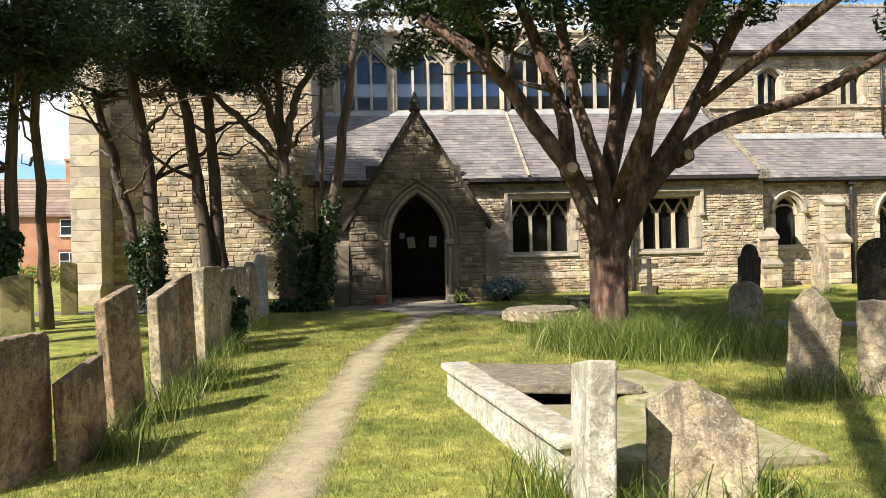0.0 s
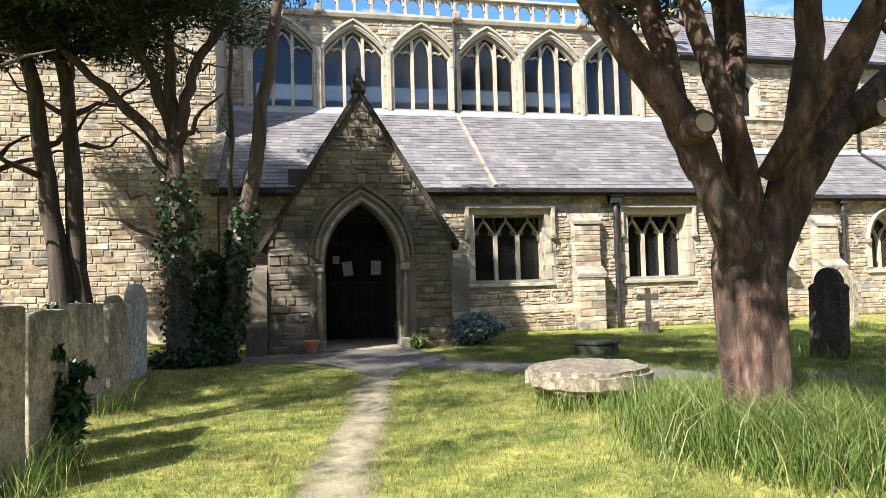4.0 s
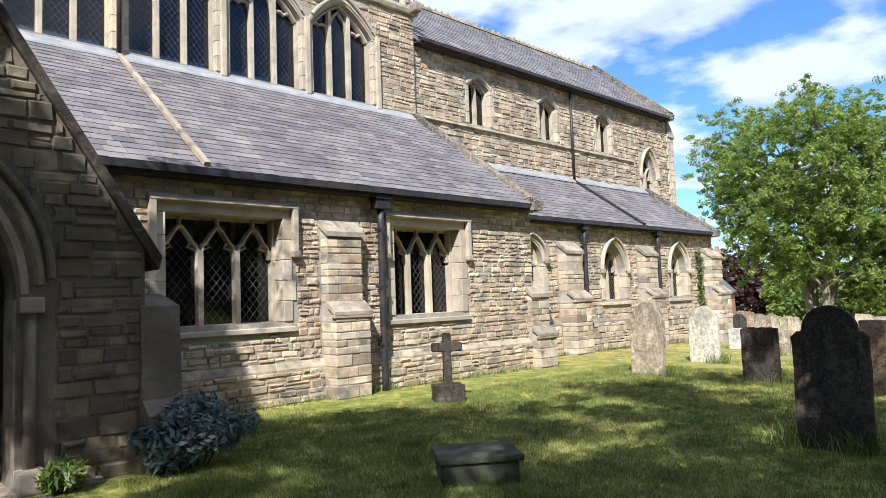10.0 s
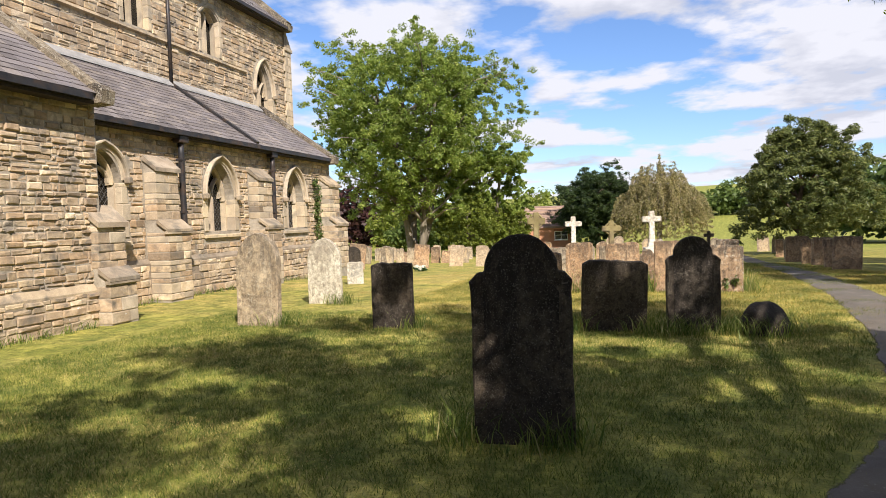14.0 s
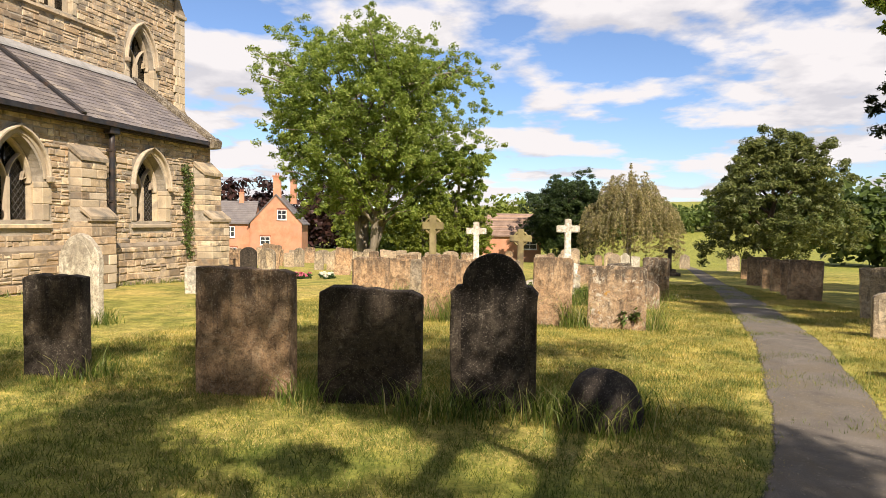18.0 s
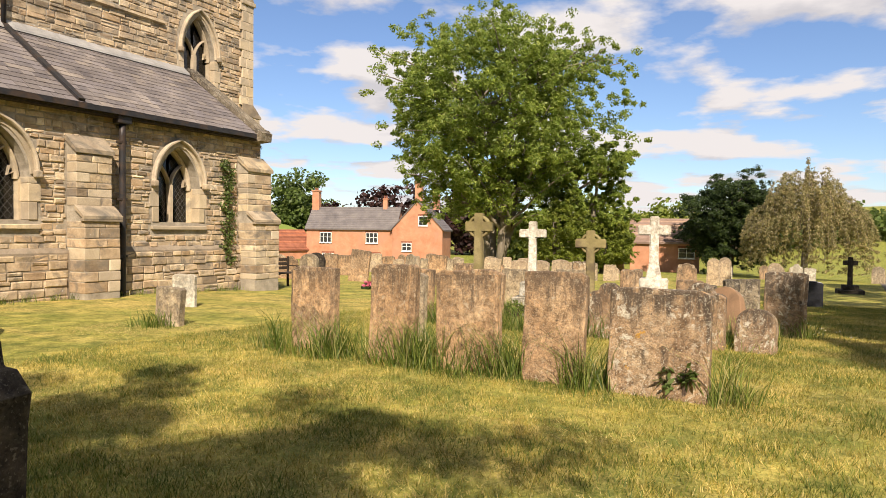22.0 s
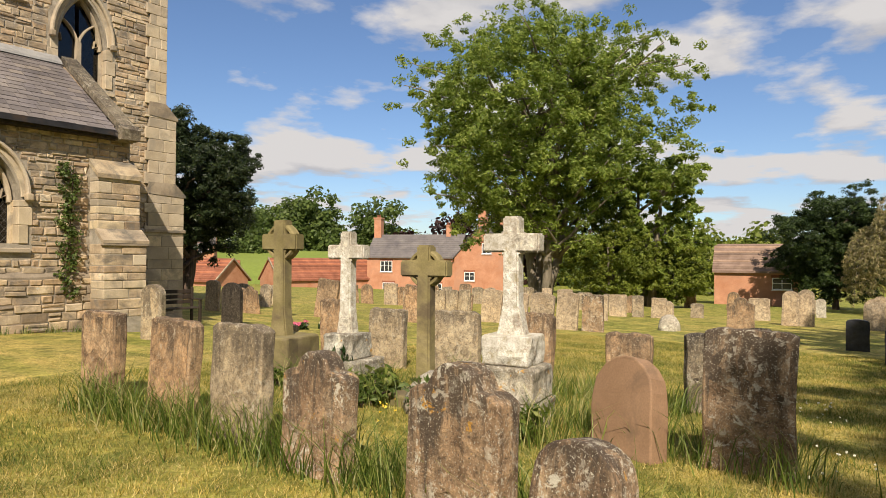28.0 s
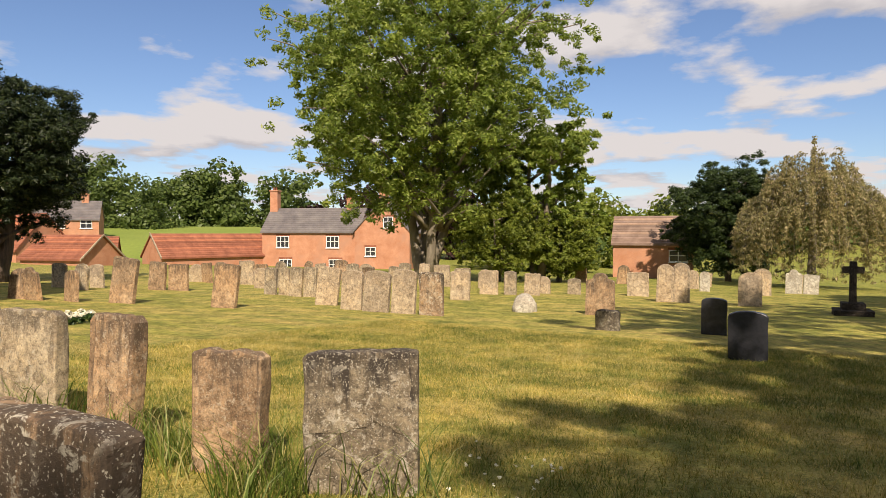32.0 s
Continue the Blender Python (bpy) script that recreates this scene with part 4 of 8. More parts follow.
masonry("rubble_masonry", wall_c, coursed(15.32, 30.4, -0.3, 9.42, YN + 0.12, lambda a, b, c, d: clearing(pads)(a, b, c, d) and (c > 5.7 or a > 28.6), 0.09, 0.19, 0.15, 0.5, seed=32), lambda x, z: False)
put("string_course", prism_yz([(YN + 0.02, 7.12), (YN + 0.12, 7.08), (YN + 0.12, 7.22), (YN + 0.05, 7.2)], 15.3, 27.4), M_ASHLAR_DARK, church, "dark weathered string course")
put("cornice", prism_yz([(YN - 0.10, 10.12), (YN + 0.4, 10.1), (YN + 0.4, 10.3), (YN - 0.14, 10.3), (YN - 0.14, 10.22)], -0.35, 15.42), M_ASHLAR, church)
# pierced parapet
for k in range(28):
    x = -0.2 + k * 0.56
    put("parapet_panel", join(box(x, x + 0.07, YN - 0.06, YN + 0.14, 10.3, 10.95), sweep_xz(pointed(x + 0.07, x + 0.55, 10.62, 10.88, 4), 0.06, YN - 0.03, YN + 0.1)), M_ASHLAR, church)
put("parapet_coping", prism_yz([(YN - 0.12, 10.95), (YN + 0.2, 10.95), (YN + 0.2, 11.02), (YN + 0.04, 11.1), (YN - 0.12, 11.02)], -0.35, 15.42), M_ASHLAR, church)
# nave and chancel far sides close the building
put("wall_north", box(-0.35, 30.45, 36.0, 36.6, -0.5, 9.4), M_RUBBLE, church)
put("wall_east", prism_yz([(YN + 0.8, -0.5), (36.0, -0.5), (36.0, 9.4), (32.3, 12.5), (YN + 0.8, 9.45)], 29.8, 30.45), M_RUBBLE, church)
put("wall_west", box(-0.35, 0.2, YN + 0.7, 36.0, -0.3, 10.2), M_RUBBLE, church)
put("wall_nave_east", prism_yz([(YN + 0.7, 9.0), (36.0, 9.0), (36.0, 10.4), (YN + 0.7, 10.4)], 14.7, 15.3), M_RUBBLE, church)
put("floor", box(-0.1, 15.0, YA + 0.65, 36.0, -0.05, 0.02), M_SHADED_IN, church)
put("floor", box(15.0, 29.9, YB + 0.5, 36.0, -0.05, 0.02), M_SHADED_IN, church)
put("nave_ceiling", box(-0.35, 15.3, YN + 0.7, 36.0, 10.05, 10.15), M_SHADED_IN, church)
put("wall_aisle_west", box(-0.1, 0.5, YA + 0.65, YN, -0.3, 3.9), M_MORTAR, church)
put("gable_aisle_west", prism_yz([(YA, 3.9), (YN, 3.9), (YN, 6.95), (YA, 3.92)], -0.3, 0.1), M_RUBBLE, church)


def slate_roof(name, x0, x1, y0, z0, y1, z1, seed, course=0.21, lap=0.30, keep=0, cap=True):
    """A slated slope rising from the eaves (y0, z0) to (y1, z1)."""
    rng = random.Random(seed)
    L = math.hypot(y1 - y0, z1 - z0)
    dy, dz = (y1 - y0) / L, (z1 - z0) / L
    ny, nz = -dz, dy
    roof = put(name, prism_yz([(y0, z0 - 0.03), (y1, z1 - 0.03), (y1, z1 - 0.13), (y0 + 0.02, z0 - 0.13)][::-1], x0, x1), M_SLATE, church)
    slates = []
    s, row = -0.03, 0
    while s < L - 0.03:
        e = min(s + lap, L)
        x = x0 - rng.uniform(0, 0.25)
        while x < x1:
            w = rng.uniform(0.22, 0.36)
            a, b = max(x, x0) + 0.004, min(x + w, x1) - 0.004
            if b - a > 0.05:
                t0, t1 = 0.016 + rng.uniform(0, 0.006), 0.004
                d = rng.uniform(-0.010, 0.010)
                q = [(s + d, t0 - 0.012), (s + d, t0), (e, t1), (e, t1 - 0.012)]
                v = [(xx, y0 + dy * k + ny * h, z0 + dz * k + nz * h) for xx in (a, b) for k, h in q]
                slates.append((v, [(0, 4, 5, 1), (1, 5, 6, 2), (0, 1, 2, 3), (7, 6, 5, 4)]))
            x += w
        s += course
        row += 1
    single = slates[:keep]
    tagged(put("slating", join(*slates[keep:]), M_SLATE, roof), kind="stuff")
    REST.append((roof, single))
    return roof


roof_a = slate_roof("aisle_roof", -0.35, 15.2, YA - 0.30, 3.93, YN, 7.02, 41, keep=160)
roof_b = slate_roof("chancel_aisle_roof", 15.45, 28.1, YB - 0.25, 3.95, YN + 0.1, 5.93, 42, keep=100)
roof_c = slate_roof("chancel_roof", 15.3, 30.2, YN - 0.2, 9.45, 32.3, 12.68, 43, 0.24, 0.34)
put("chancel_roof_back", prism_yz([(32.3, 12.68), (36.7, 9.3), (36.7, 9.2), (32.3, 12.55)][::-1], 15.3, 30.2), M_SLATE, church)
put("nave_roof", prism_yz([(YN + 0.3, 10.4), (32.3, 11.4), (36.4, 10.4), (36.4, 10.3), (32.3, 11.3), (YN + 0.3, 10.3)][::-1], -0.3, 15.3), M_LEAD, church)
# ridge tiles with small crests
crest = [box(15.3 + 0.33 * k, 15.3 + 0.33 * k + 0.31, 32.2, 32.4, 12.66, 12.76) for k in range(45)]
crest += [prism_xz([(15.36 + 0.33 * k, 12.76), (15.54 + 0.33 * k, 12.76), (15.45 + 0.33 * k, 12.90)], 32.27, 32.33) for k in range(45)]
put("ridge", join(*crest), M_ASHLAR_DARK, church, "crested clay ridge tiles")
# lead flashings, roof strips
put("flashing", prism_yz([(YN - 0.22, 6.88), (YN - 0.20, 6.93), (YN + 0.02, 7.14), (YN + 0.02, 6.95)][::-1], -0.3, 15.3), M_LEAD, church, "pale lead flashing")
put("flashing", prism_yz([(YN - 0.16, 5.80), (YN - 0.14, 5.86), (YN + 0.13, 6.08), (YN + 0.13, 5.9)][::-1], 15.4, 28.1), M_LEAD, church, "pale lead flashing")


def roof_strip(x, w, y0, z0, y1, z1, t, mat, name):
    L = math.hypot(y1 - y0, z1 - z0)
    ny, nz = -(z1 - z0) / L, (y1 - y0) / L
    return put(name, prism_yz([(y0, z0), (y1, z1), (y1 + ny * t, z1 + nz * t), (y0 + ny * t, z0 + nz * t)][::-1], x - w / 2, x + w / 2), mat, church)


roof_strip(7.05, 0.10, YA - 0.32, 3.95, YN - 0.1, 6.99, 0.07, M_ASHLAR_DARK, "roof_verge_strip")
roof_strip(23.0, 0.14, YB - 0.27, 3.97, YN, 5.9, 0.06, M_IRON, "roof_pipe_strip")


def coping(x0, x1, y0, z0, y1, z1, t=0.20):
    """A stone gable coping that ends in a kneeler at the eaves."""
    roof_strip((x0 + x1) / 2, x1 - x0, y0, z0, y1, z1, t, M_SOOT_ST, "gable_coping")
    put("kneeler", prism_yz([(y0 - 0.12, z0 - 0.16), (y0 + 0.22, z0 - 0.18), (y0 + 0.22, z0 + 0.14), (y0 - 0.02, z0 + 0.17), (y0 - 0.16, z0 + 0.06)], x0 - 0.03, x1 + 0.03), M_SOOT_ST, church, "carved kneeler stone")


coping(15.14, 15.40, YA - 0.28, 3.93, YN, 7.04, 0.11)
coping(28.15, 28.5, YB - 0.25, 3.93, YN + 0.1, 5.95, 0.13)
coping(-0.45, -0.1, YA - 0.28, 3.95, YN, 7.08)
coping(30.1, 30.5, YN - 0.12, 9.5, 32.3, 12.75)
# eaves boards and gutters
put("gutter", join(box(5.0, 15.0, YA - 0.36, YA - 0.26, 3.80, 3.91), box(-0.1, 1.3, YA - 0.36, YA - 0.26, 3.80, 3.91)), M_IRON, church, "black iron gutter")
put("gutter", box(15.4, 28.0, YB - 0.33, YB - 0.23, 3.82, 3.93), M_IRON, church, "black iron gutter")
put("gutter", box(15.4, 30.1, YN - 0.28, YN - 0.18, 9.33, 9.44), M_IRON, church, "black iron gutter")
put("eaves_soffit", box(-0.3, 15.1, YA - 0.28, YA + 0.1, 3.74, 3.80), M_WOOD, church)
put("eaves_soffit", box(15.4, 28.1, YB - 0.24, YB + 0.1, 3.76, 3.82), M_WOOD, church)
put("eaves_soffit", box(15.3, 30.2, YN - 0.18, YN + 0.2, 9.28, 9.33), M_WOOD, church)


def downpipe(x, y, z0, z1, mat=M_IRON):
    p = put("downpipe", tube([(x, y, z0), (x, y, z0 + 0.25), (x, y, z1 - 0.35), (x, y, z1 - 0.05)], [0.072, 0.072, 0.072, 0.072], 10), mat, church, smooth=True)
    hop = soft_box(x - 0.17, x + 0.17, y - 0.11, y + 0.10, z1 - 0.07, z1 + 0.17, 0.02)
    part("hopper", hop, M_IRON, p, "black rainwater hopper")
    part("hopper_rim", soft_box(x - 0.20, x + 0.20, y - 0.14, y + 0.10, z1 + 0.12, z1 + 0.19, 0.01), M_IRON, p)
    for z in (z0 + 0.9, (z0 + z1) / 2 + 0.2, z1 - 0.5):
        part("pipe_bracket", soft_box(x - 0.085, x + 0.085, y - 0.06, y + 0.10, z, z + 0.06, 0.008), M_IRON, p)
    return p


dp = downpipe(10.62, YA - 0.17, -0.05, 3.58)
downpipe(19.62, YB - 0.16, -0.2, 3.72)
downpipe(24.02, YB - 0.16, -0.2, 3.72)
put("downpipe", tube([(7.05, YN - 0.12, 7.0), (7.05, YN - 0.12, 10.1)], [0.05, 0.05], 10), M_IRON, church, smooth=True)
put("downpipe", tube([(23.0, YN - 0.02, 5.85), (23.0, YN - 0.02, 9.3)], [0.055, 0.055], 10), M_IRON, church, smooth=True)


def buttress(x0, x1, y, zt, d1, d2, zmid, z0=-0.4, mat=M_ASHLAR):
    """A two-stage buttress against the face y: d2 deep below zmid, d1 above, with sloped weatherings."""
    b = put("buttress", prism_yz([(y + 0.02, z0), (y + 0.02, zt + d1 * 0.9), (y - d1, zt), (y - d1, zmid + (d2 - d1) * 0.8), (y - d2, zmid), (y - d2, z0)], x0, x1), M_MORTAR, church, "two-stage stone buttress")
    rng = random.Random(int(x0 * 10))
    for lo, hi, d in ((z0 + 0.4, zmid - 0.02, d2), (zmid + (d2 - d1) * 0.8 + 0.05, zt - 0.02, d1)):
        z = lo
        k = 0
        while z < hi - 0.08:
            h = min(rng.uniform(0.11, 0.25), hi - z)
            cut = x0 + (x1 - x0) * (rng.uniform(0.3, 0.45) if k % 2 else rng.uniform(0.55, 0.7))
            for xa, xb in ((x0, cut), (cut, x1)):
                bm = soft_box(xa + 0.004 - (0.012 if xa == x0 else 0), xb - 0.004 + (0.012 if xb == x1 else 0), y - d - 0.012 - rng.uniform(-0.008, 0.016), y - 0.005, z + 0.006, z + h - 0.006, 0.018, 2)
                for v in bm.verts:
                    v.co += Vector((0.009 * noise.noise(v.co * 9), 0.012 * noise.noise(v.co * 7 + Vector((5, 0, 0))), 0.006 * noise.noise(v.co * 8 + Vector((0, 7, 0)))))
                part("quoin", bm, M_STONE_PIECE if rng.random() < 0.8 else mat, b)
            z += h
            k += 1
    part("weathering", (lambda g: g)(soft_box(x0 - 0.05, x1 + 0.05, y - d2 - 0.05, y - d2 + 0.06, zmid - 0.07, zmid, 0.012, 1)), M_ASHLAR_DARK, b)
    put("weathering_slope", prism_yz([(y - d2 - 0.05, zmid - 0.02), (y - d2 - 0.05, zmid + 0.05), (y - d1 - 0.012, zmid + (d2 - d1) * 0.8 + 0.07), (y - d1 - 0.012, zmid + (d2 - d1) * 0.8 - 0.02)][::-1], x0 - 0.05, x1 + 0.05), M_ASHLAR_DARK, b)
    put("weathering_slope", prism_yz([(y - d1 - 0.06, zt - 0.05), (y - d1 - 0.06, zt + 0.04), (y, zt + d1 * 0.9 + 0.08), (y, zt + d1 * 0.9 - 0.05)][::-1], x0 - 0.04, x1 + 0.04), M_ASHLAR_DARK, b)
    return b


buttress(9.33, 10.08, YA, 2.98, 0.22, 0.44, 1.50)
buttress(15.15, 15.80, YA + 0.15, 1.72, 0.30, 0.50, 0.75)
buttress(18.45, 19.25, YB, 2.95, 0.30, 0.56, 1.55)
buttress(22.85, 23.65, YB, 2.95, 0.30, 0.56, 1.55)
buttress(27.65, 28.55, YB, 2.95, 0.34, 0.62, 1.55)
# corner buttress of the chancel: it carries the south wall on to the east in three stages
YC = YN + 0.05
CB = ((-0.6, 2.95, 31.46), (3.2, 5.05, 31.20), (5.35, 8.62, 30.90))
corner = tagged(new("corner_buttress"), "tall stepped ashlar corner buttress")
corner.parent = church
for zb, zt, xe in CB:
    put("stage", box(30.42, xe - 0.012, YC + 0.012, YC + 0.95, zb, zt), M_MORTAR, corner)
    z, k = zb, 0
    while z < zt - 0.06:
        h = min(0.30 + 0.05 * math.sin(k * 2.3), zt - z)
        cut = 30.36 + (xe - 30.36) * (0.58, 0.40, 0.66)[k % 3]
        for xa, xb in ((30.30 + 0.10 * (k % 2), cut), (cut, xe)):
            part("quoin", soft_box(xa + 0.004, xb - 0.004, YC, YC + 0.5, z + 0.004, z + h - 0.004, 0.010, 1), M_ASHLAR, corner)
        part("quoin", soft_box(xe - 0.2, xe, YC + 0.51, YC + 0.96, z + 0.004, z + h - 0.004, 0.010, 1), M_ASHLAR, corner)
        z += h
        k += 1
for (_, za, xa), (zb, _, xb) in zip(CB, CB[1:]):
    put("weathering_slope", prism_xz([(30.40, za), (xa + 0.04, za - 0.06), (xa + 0.04, za), (xb - 0.02, zb + 0.06), (30.40, zb + 0.06)], YC - 0.015, YC + 0.97), M_ASHLAR_DARK, corner)
part("cap", soft_box(30.34, 30.96, YC - 0.05, YC + 1.0, 8.60, 8.74, 0.03, 2), M_ASHLAR, corner)
put("weathering_slope", prism_xz([(30.36, 8.74), (30.93, 8.74), (30.50, 9.35), (30.36, 9.35)], YC - 0.01, YC + 0.95), M_ASHLAR_DARK, corner)
put("string_course", prism_yz([(YN + 0.02, 1.90), (YN + 0.14, 1.88), (YN + 0.14, 2.04), (YN + 0.03, 1.98)], 28.52, 30.3), M_ASHLAR_DARK, church)
part("string_course", soft_box(30.3, 31.50, YC - 0.05, YC + 0.99, 1.90, 2.0, 0.02, 1), M_ASHLAR_DARK, corner)


def lattice(x0, x1, z0, top, y, step=0.14):
    """Diamond leading across one light, as thin bars cut to its shape."""
    geos = []
    r = 0.0045
    for s in (1, -1):
        c = -3.0
        span = (x1 - x0)
        lo, hi = z0 - span * 1.25, z0 + 3.2
        z = lo
        while z < hi:
            pts = []
            for k in range(13):
                x = x0 + span * k / 12
                zz = z + (x - x0) * 1.25 if s > 0 else z + (x1 - x) * 1.25
                if z0 <= zz <= top(x):
                    pts.append((x, zz))
            if len(pts) > 1:
                (xa, za), (xb, zb) = pts[0], pts[-1]
                geos.append(([(xa, y, za - r), (xb, y, zb - r), (xb, y, zb + r), (xa, y, za + r), (xa, y - 0.008, za - r), (xb, y - 0.008, zb - r), (xb, y - 0.008, zb + r), (xa, y - 0.008, za + r)],
                             [(4, 5, 6, 7), (0, 4, 7, 3), (1, 2, 6, 5), (3, 7, 6, 2), (0, 1, 5, 4)]))
            z += step * 1.25
    return join(*geos) if geos else None


def stone_window(name, hole, y, lights, cusp=True, hood="square", deep=0.26, mull=0.10, label="", lat=True, frame_w=0.17):
    """A stone window in the wall face y: frame, mullions, traceried heads, sill, hood mould, leaded lights."""
    xa, xb, zs, line = hole
    win = tagged(new(name), label or "stone window with leaded lights")
    win.parent = church
    zt = max(z for _, z in line)
    square = len(line) == 2
    # outer dressed frame, flush with the wall face
    n = 6
    for side in (-1, 1):
        x_in = xa if side < 0 else xb
        z_side = line[0][1]
        k = 0
        z = zs
        while z < z_side - 0.02:
            h = min(0.36, z_side - z)
            w = frame_w + (0.07 if k % 2 else 0.0)
            x0, x1 = (x_in - w, x_in + 0.012) if side < 0 else (x_in - 0.012, x_in + w)
            part("jamb_stone", soft_box(x0, x1, y - 0.025, y + deep + 0.1, z + 0.003, z + h - 0.003, 0.010, 1), M_ASHLAR, win)
            z += h
            k += 1
    if square:
        part("lintel", soft_box(xa - 0.12, xb + 0.12, y - 0.024, y + deep + 0.1, zt - 0.012, zt + 0.17, 0.012, 1), M_ASHLAR, win)
    else:
        put("arch_surround", sweep_xz([(x + (frame_w / 2 if x > (xa + xb) / 2 + 0.01 else (-frame_w / 2 if x < (xa + xb) / 2 - 0.01 else 0)), z + 0.06) for x, z in line], frame_w, y - 0.03, y + deep + 0.1), M_ASHLAR, win)
    put("sill", prism_yz([(y - 0.07, zs - 0.17), (y + deep + 0.2, zs - 0.17), (y + deep + 0.2, zs + 0.04), (y - 0.07, zs - 0.10)], xa - 0.2, xb + 0.2), M_ASHLAR, win)
    # splayed inner reveal
    yi = y + deep
    inner = 0.06 if square else 0.05
    put("inner_jamb", prism_xz([(xa - 0.02, zs), (xa + inner, zs), (xa + inner, line[0][1]), (xa - 0.02, line[0][1])], yi - 0.12, yi + 0.16), M_ASHLAR, win)
    put("inner_jamb", prism_xz([(xb - inner, zs), (xb + 0.02, zs), (xb + 0.02, line[0][1]), (xb - inner, line[0][1])], yi - 0.12, yi + 0.16), M_ASHLAR, win)
    x0, x1 = xa + inner, xb - inner
    W = (x1 - x0) / lights
    if square:
        spring, head = zt - 0.62, zt - 0.14
        top = lambda x: head
    else:
        spring = line[0][1] + 0.02
        top = lambda x: arch_z(line, x) - 0.05
        put("inner_arch", sweep_xz([(x0 + (x - xa) / (xb - xa) * (x1 - x0), z - 0.04) for x, z in line], 0.08, yi - 0.12, yi + 0.16), M_ASHLAR, win)
    for k in range(1, lights):
        xm = x0 + W * k
        zm = spring + 0.05 if (square or lights == 2) else top(xm)
        put("mullion", prism_xz([(xm - mull / 2, zs), (xm + mull / 2, zs), (xm + mull / 2, zm), (xm - mull / 2, zm)], yi - 0.10, yi + 0.10), M_ASHLAR, win)
    for k in range(lights):
        a, b = x0 + W * k + 0.02, x0 + W * (k + 1) - 0.02
        if square:
            c = (a + b) / 2
            hw, rise = (b - a) / 2, head - 0.03 - spring
            for sx in (-1, 1):
                ogee = [(c + sx * hw * (1 - 0.55 * u ** 1.6 if u < 0.5 else 0.82 * (1 - u) ** 0.75 * 1.38), spring - 0.10 + (rise + 0.10) * u) for u in [0.1 * m for m in range(11)]]
                put("tracery", sweep_xz(ogee, 0.062, yi - 0.08, yi + 0.08), M_ASHLAR, win)
                if cusp:
                    put("cusp", sweep_xz([(c + sx * hw * 0.86, spring + 0.05), (c + sx * hw * 0.45, spring + 0.10), (c + sx * hw * 0.62, spring + 0.20)], 0.03, yi - 0.04, yi + 0.05), M_ASHLAR, win)
            put("tracery_bar", prism_xz([(c - 0.02, head - 0.06), (c + 0.02, head - 0.06), (c + 0.02, zt), (c - 0.02, zt)], yi - 0.06, yi + 0.06), M_ASHLAR, win)
        elif lights == 2:
            c = x0 + W
            sx = -1 if k == 0 else 1
            rr = W * 1.5
            curve = [(c + sx * (rr - rr * math.cos(q)), spring - 0.12 + rr * math.sin(q)) for q in [0.10 * m for m in range(11)]]
            curve = [p for p in curve if p[1] < top(min(max(p[0], x0), x1)) + 0.02 and x0 <= p[0] <= x1]
            put("tracery", sweep_xz(curve, 0.05, yi - 0.08, yi + 0.08), M_ASHLAR, win)
            if cusp:
                side = x0 if k == 0 else x1
                put("cusp", sweep_xz([(side, spring + 0.10), (side - sx * W * 0.26, spring + 0.02), (side - sx * W * 0.2, spring + 0.2)], 0.025, yi - 0.05, yi + 0.05), M_ASHLAR_DARK, win)
        else:
            arch = pointed(a, b, spring - 0.02, min(top(a + 0.05), top(b - 0.05), spring + 0.62) - 0.02, 5)
            put("tracery", sweep_xz(arch, 0.07, yi - 0.06, yi + 0.06), M_ASHLAR, win)
    # glass and leading
    for k in range(lights):
        a, b = x0 + W * k + (mull / 2 if k else 0), x0 + W * (k + 1) - (mull / 2 if k < lights - 1 else 0)
        ol = [(a, zs), (b, zs)]
        for m in range(5):
            x = b + (a - b) * m / 4
            ol.append((x, top(x) if not square else zt - 0.03))
        pane = put("pane", prism_xz(ol, yi + 0.045, yi + 0.055), M_GLASS, win)
        if lat:
            g = lattice(a, b, zs, (lambda x: head) if square else top, yi + 0.042)
            if g:
                put("lead_lattice", g, M_LEADING, win)
    if square:
        put("spandrel", box(xa, xb, yi + 0.02, yi + 0.09, zt - 0.06, zt), M_ASHLAR, win)
    # hood mould
    if hood == "square":
        h = prism_yz([(y - 0.13, zt + 0.17), (y - 0.13, zt + 0.21), (y - 0.01, zt + 0.28), (y - 0.01, zt + 0.14)], xa - 0.26, xb + 0.26)
        hd = put("hood_mould", h, M_ASHLAR, win)
        for sx, x in ((-1, xa - 0.26), (1, xb + 0.15)):
            part("hood_drop", soft_box(x, x + 0.11, y - 0.12, y - 0.01, zt - 0.62, zt + 0.19, 0.02), M_ASHLAR, win)
            part("label_stop", soft_box(x - 0.02, x + 0.13, y - 0.14, y - 0.01, zt - 0.70, zt - 0.58, 0.03), M_ASHLAR_DARK, win)
    elif hood == "arch":
        mid = (xa + xb) / 2
        ln = [(x + (0.15 if x > mid + 0.01 else (-0.15 if x < mid - 0.01 else 0)), z + (0.17 if abs(x - mid) < 0.02 else 0.11)) for x, z in line]
        put("hood_mould", sweep_xz(ln, 0.075, y - 0.12, y - 0.01), M_ASHLAR, win)
        for x in (ln[0][0], ln[-1][0]):
            bm = soft_box(x - 0.07, x + 0.07, y - 0.16, y - 0.01, ln[0][1] - 0.13, ln[0][1] + 0.02, 0.04, 3)
            part("head_stop", bm, M_ASHLAR_DARK, win, "worn carved stop")
    return win


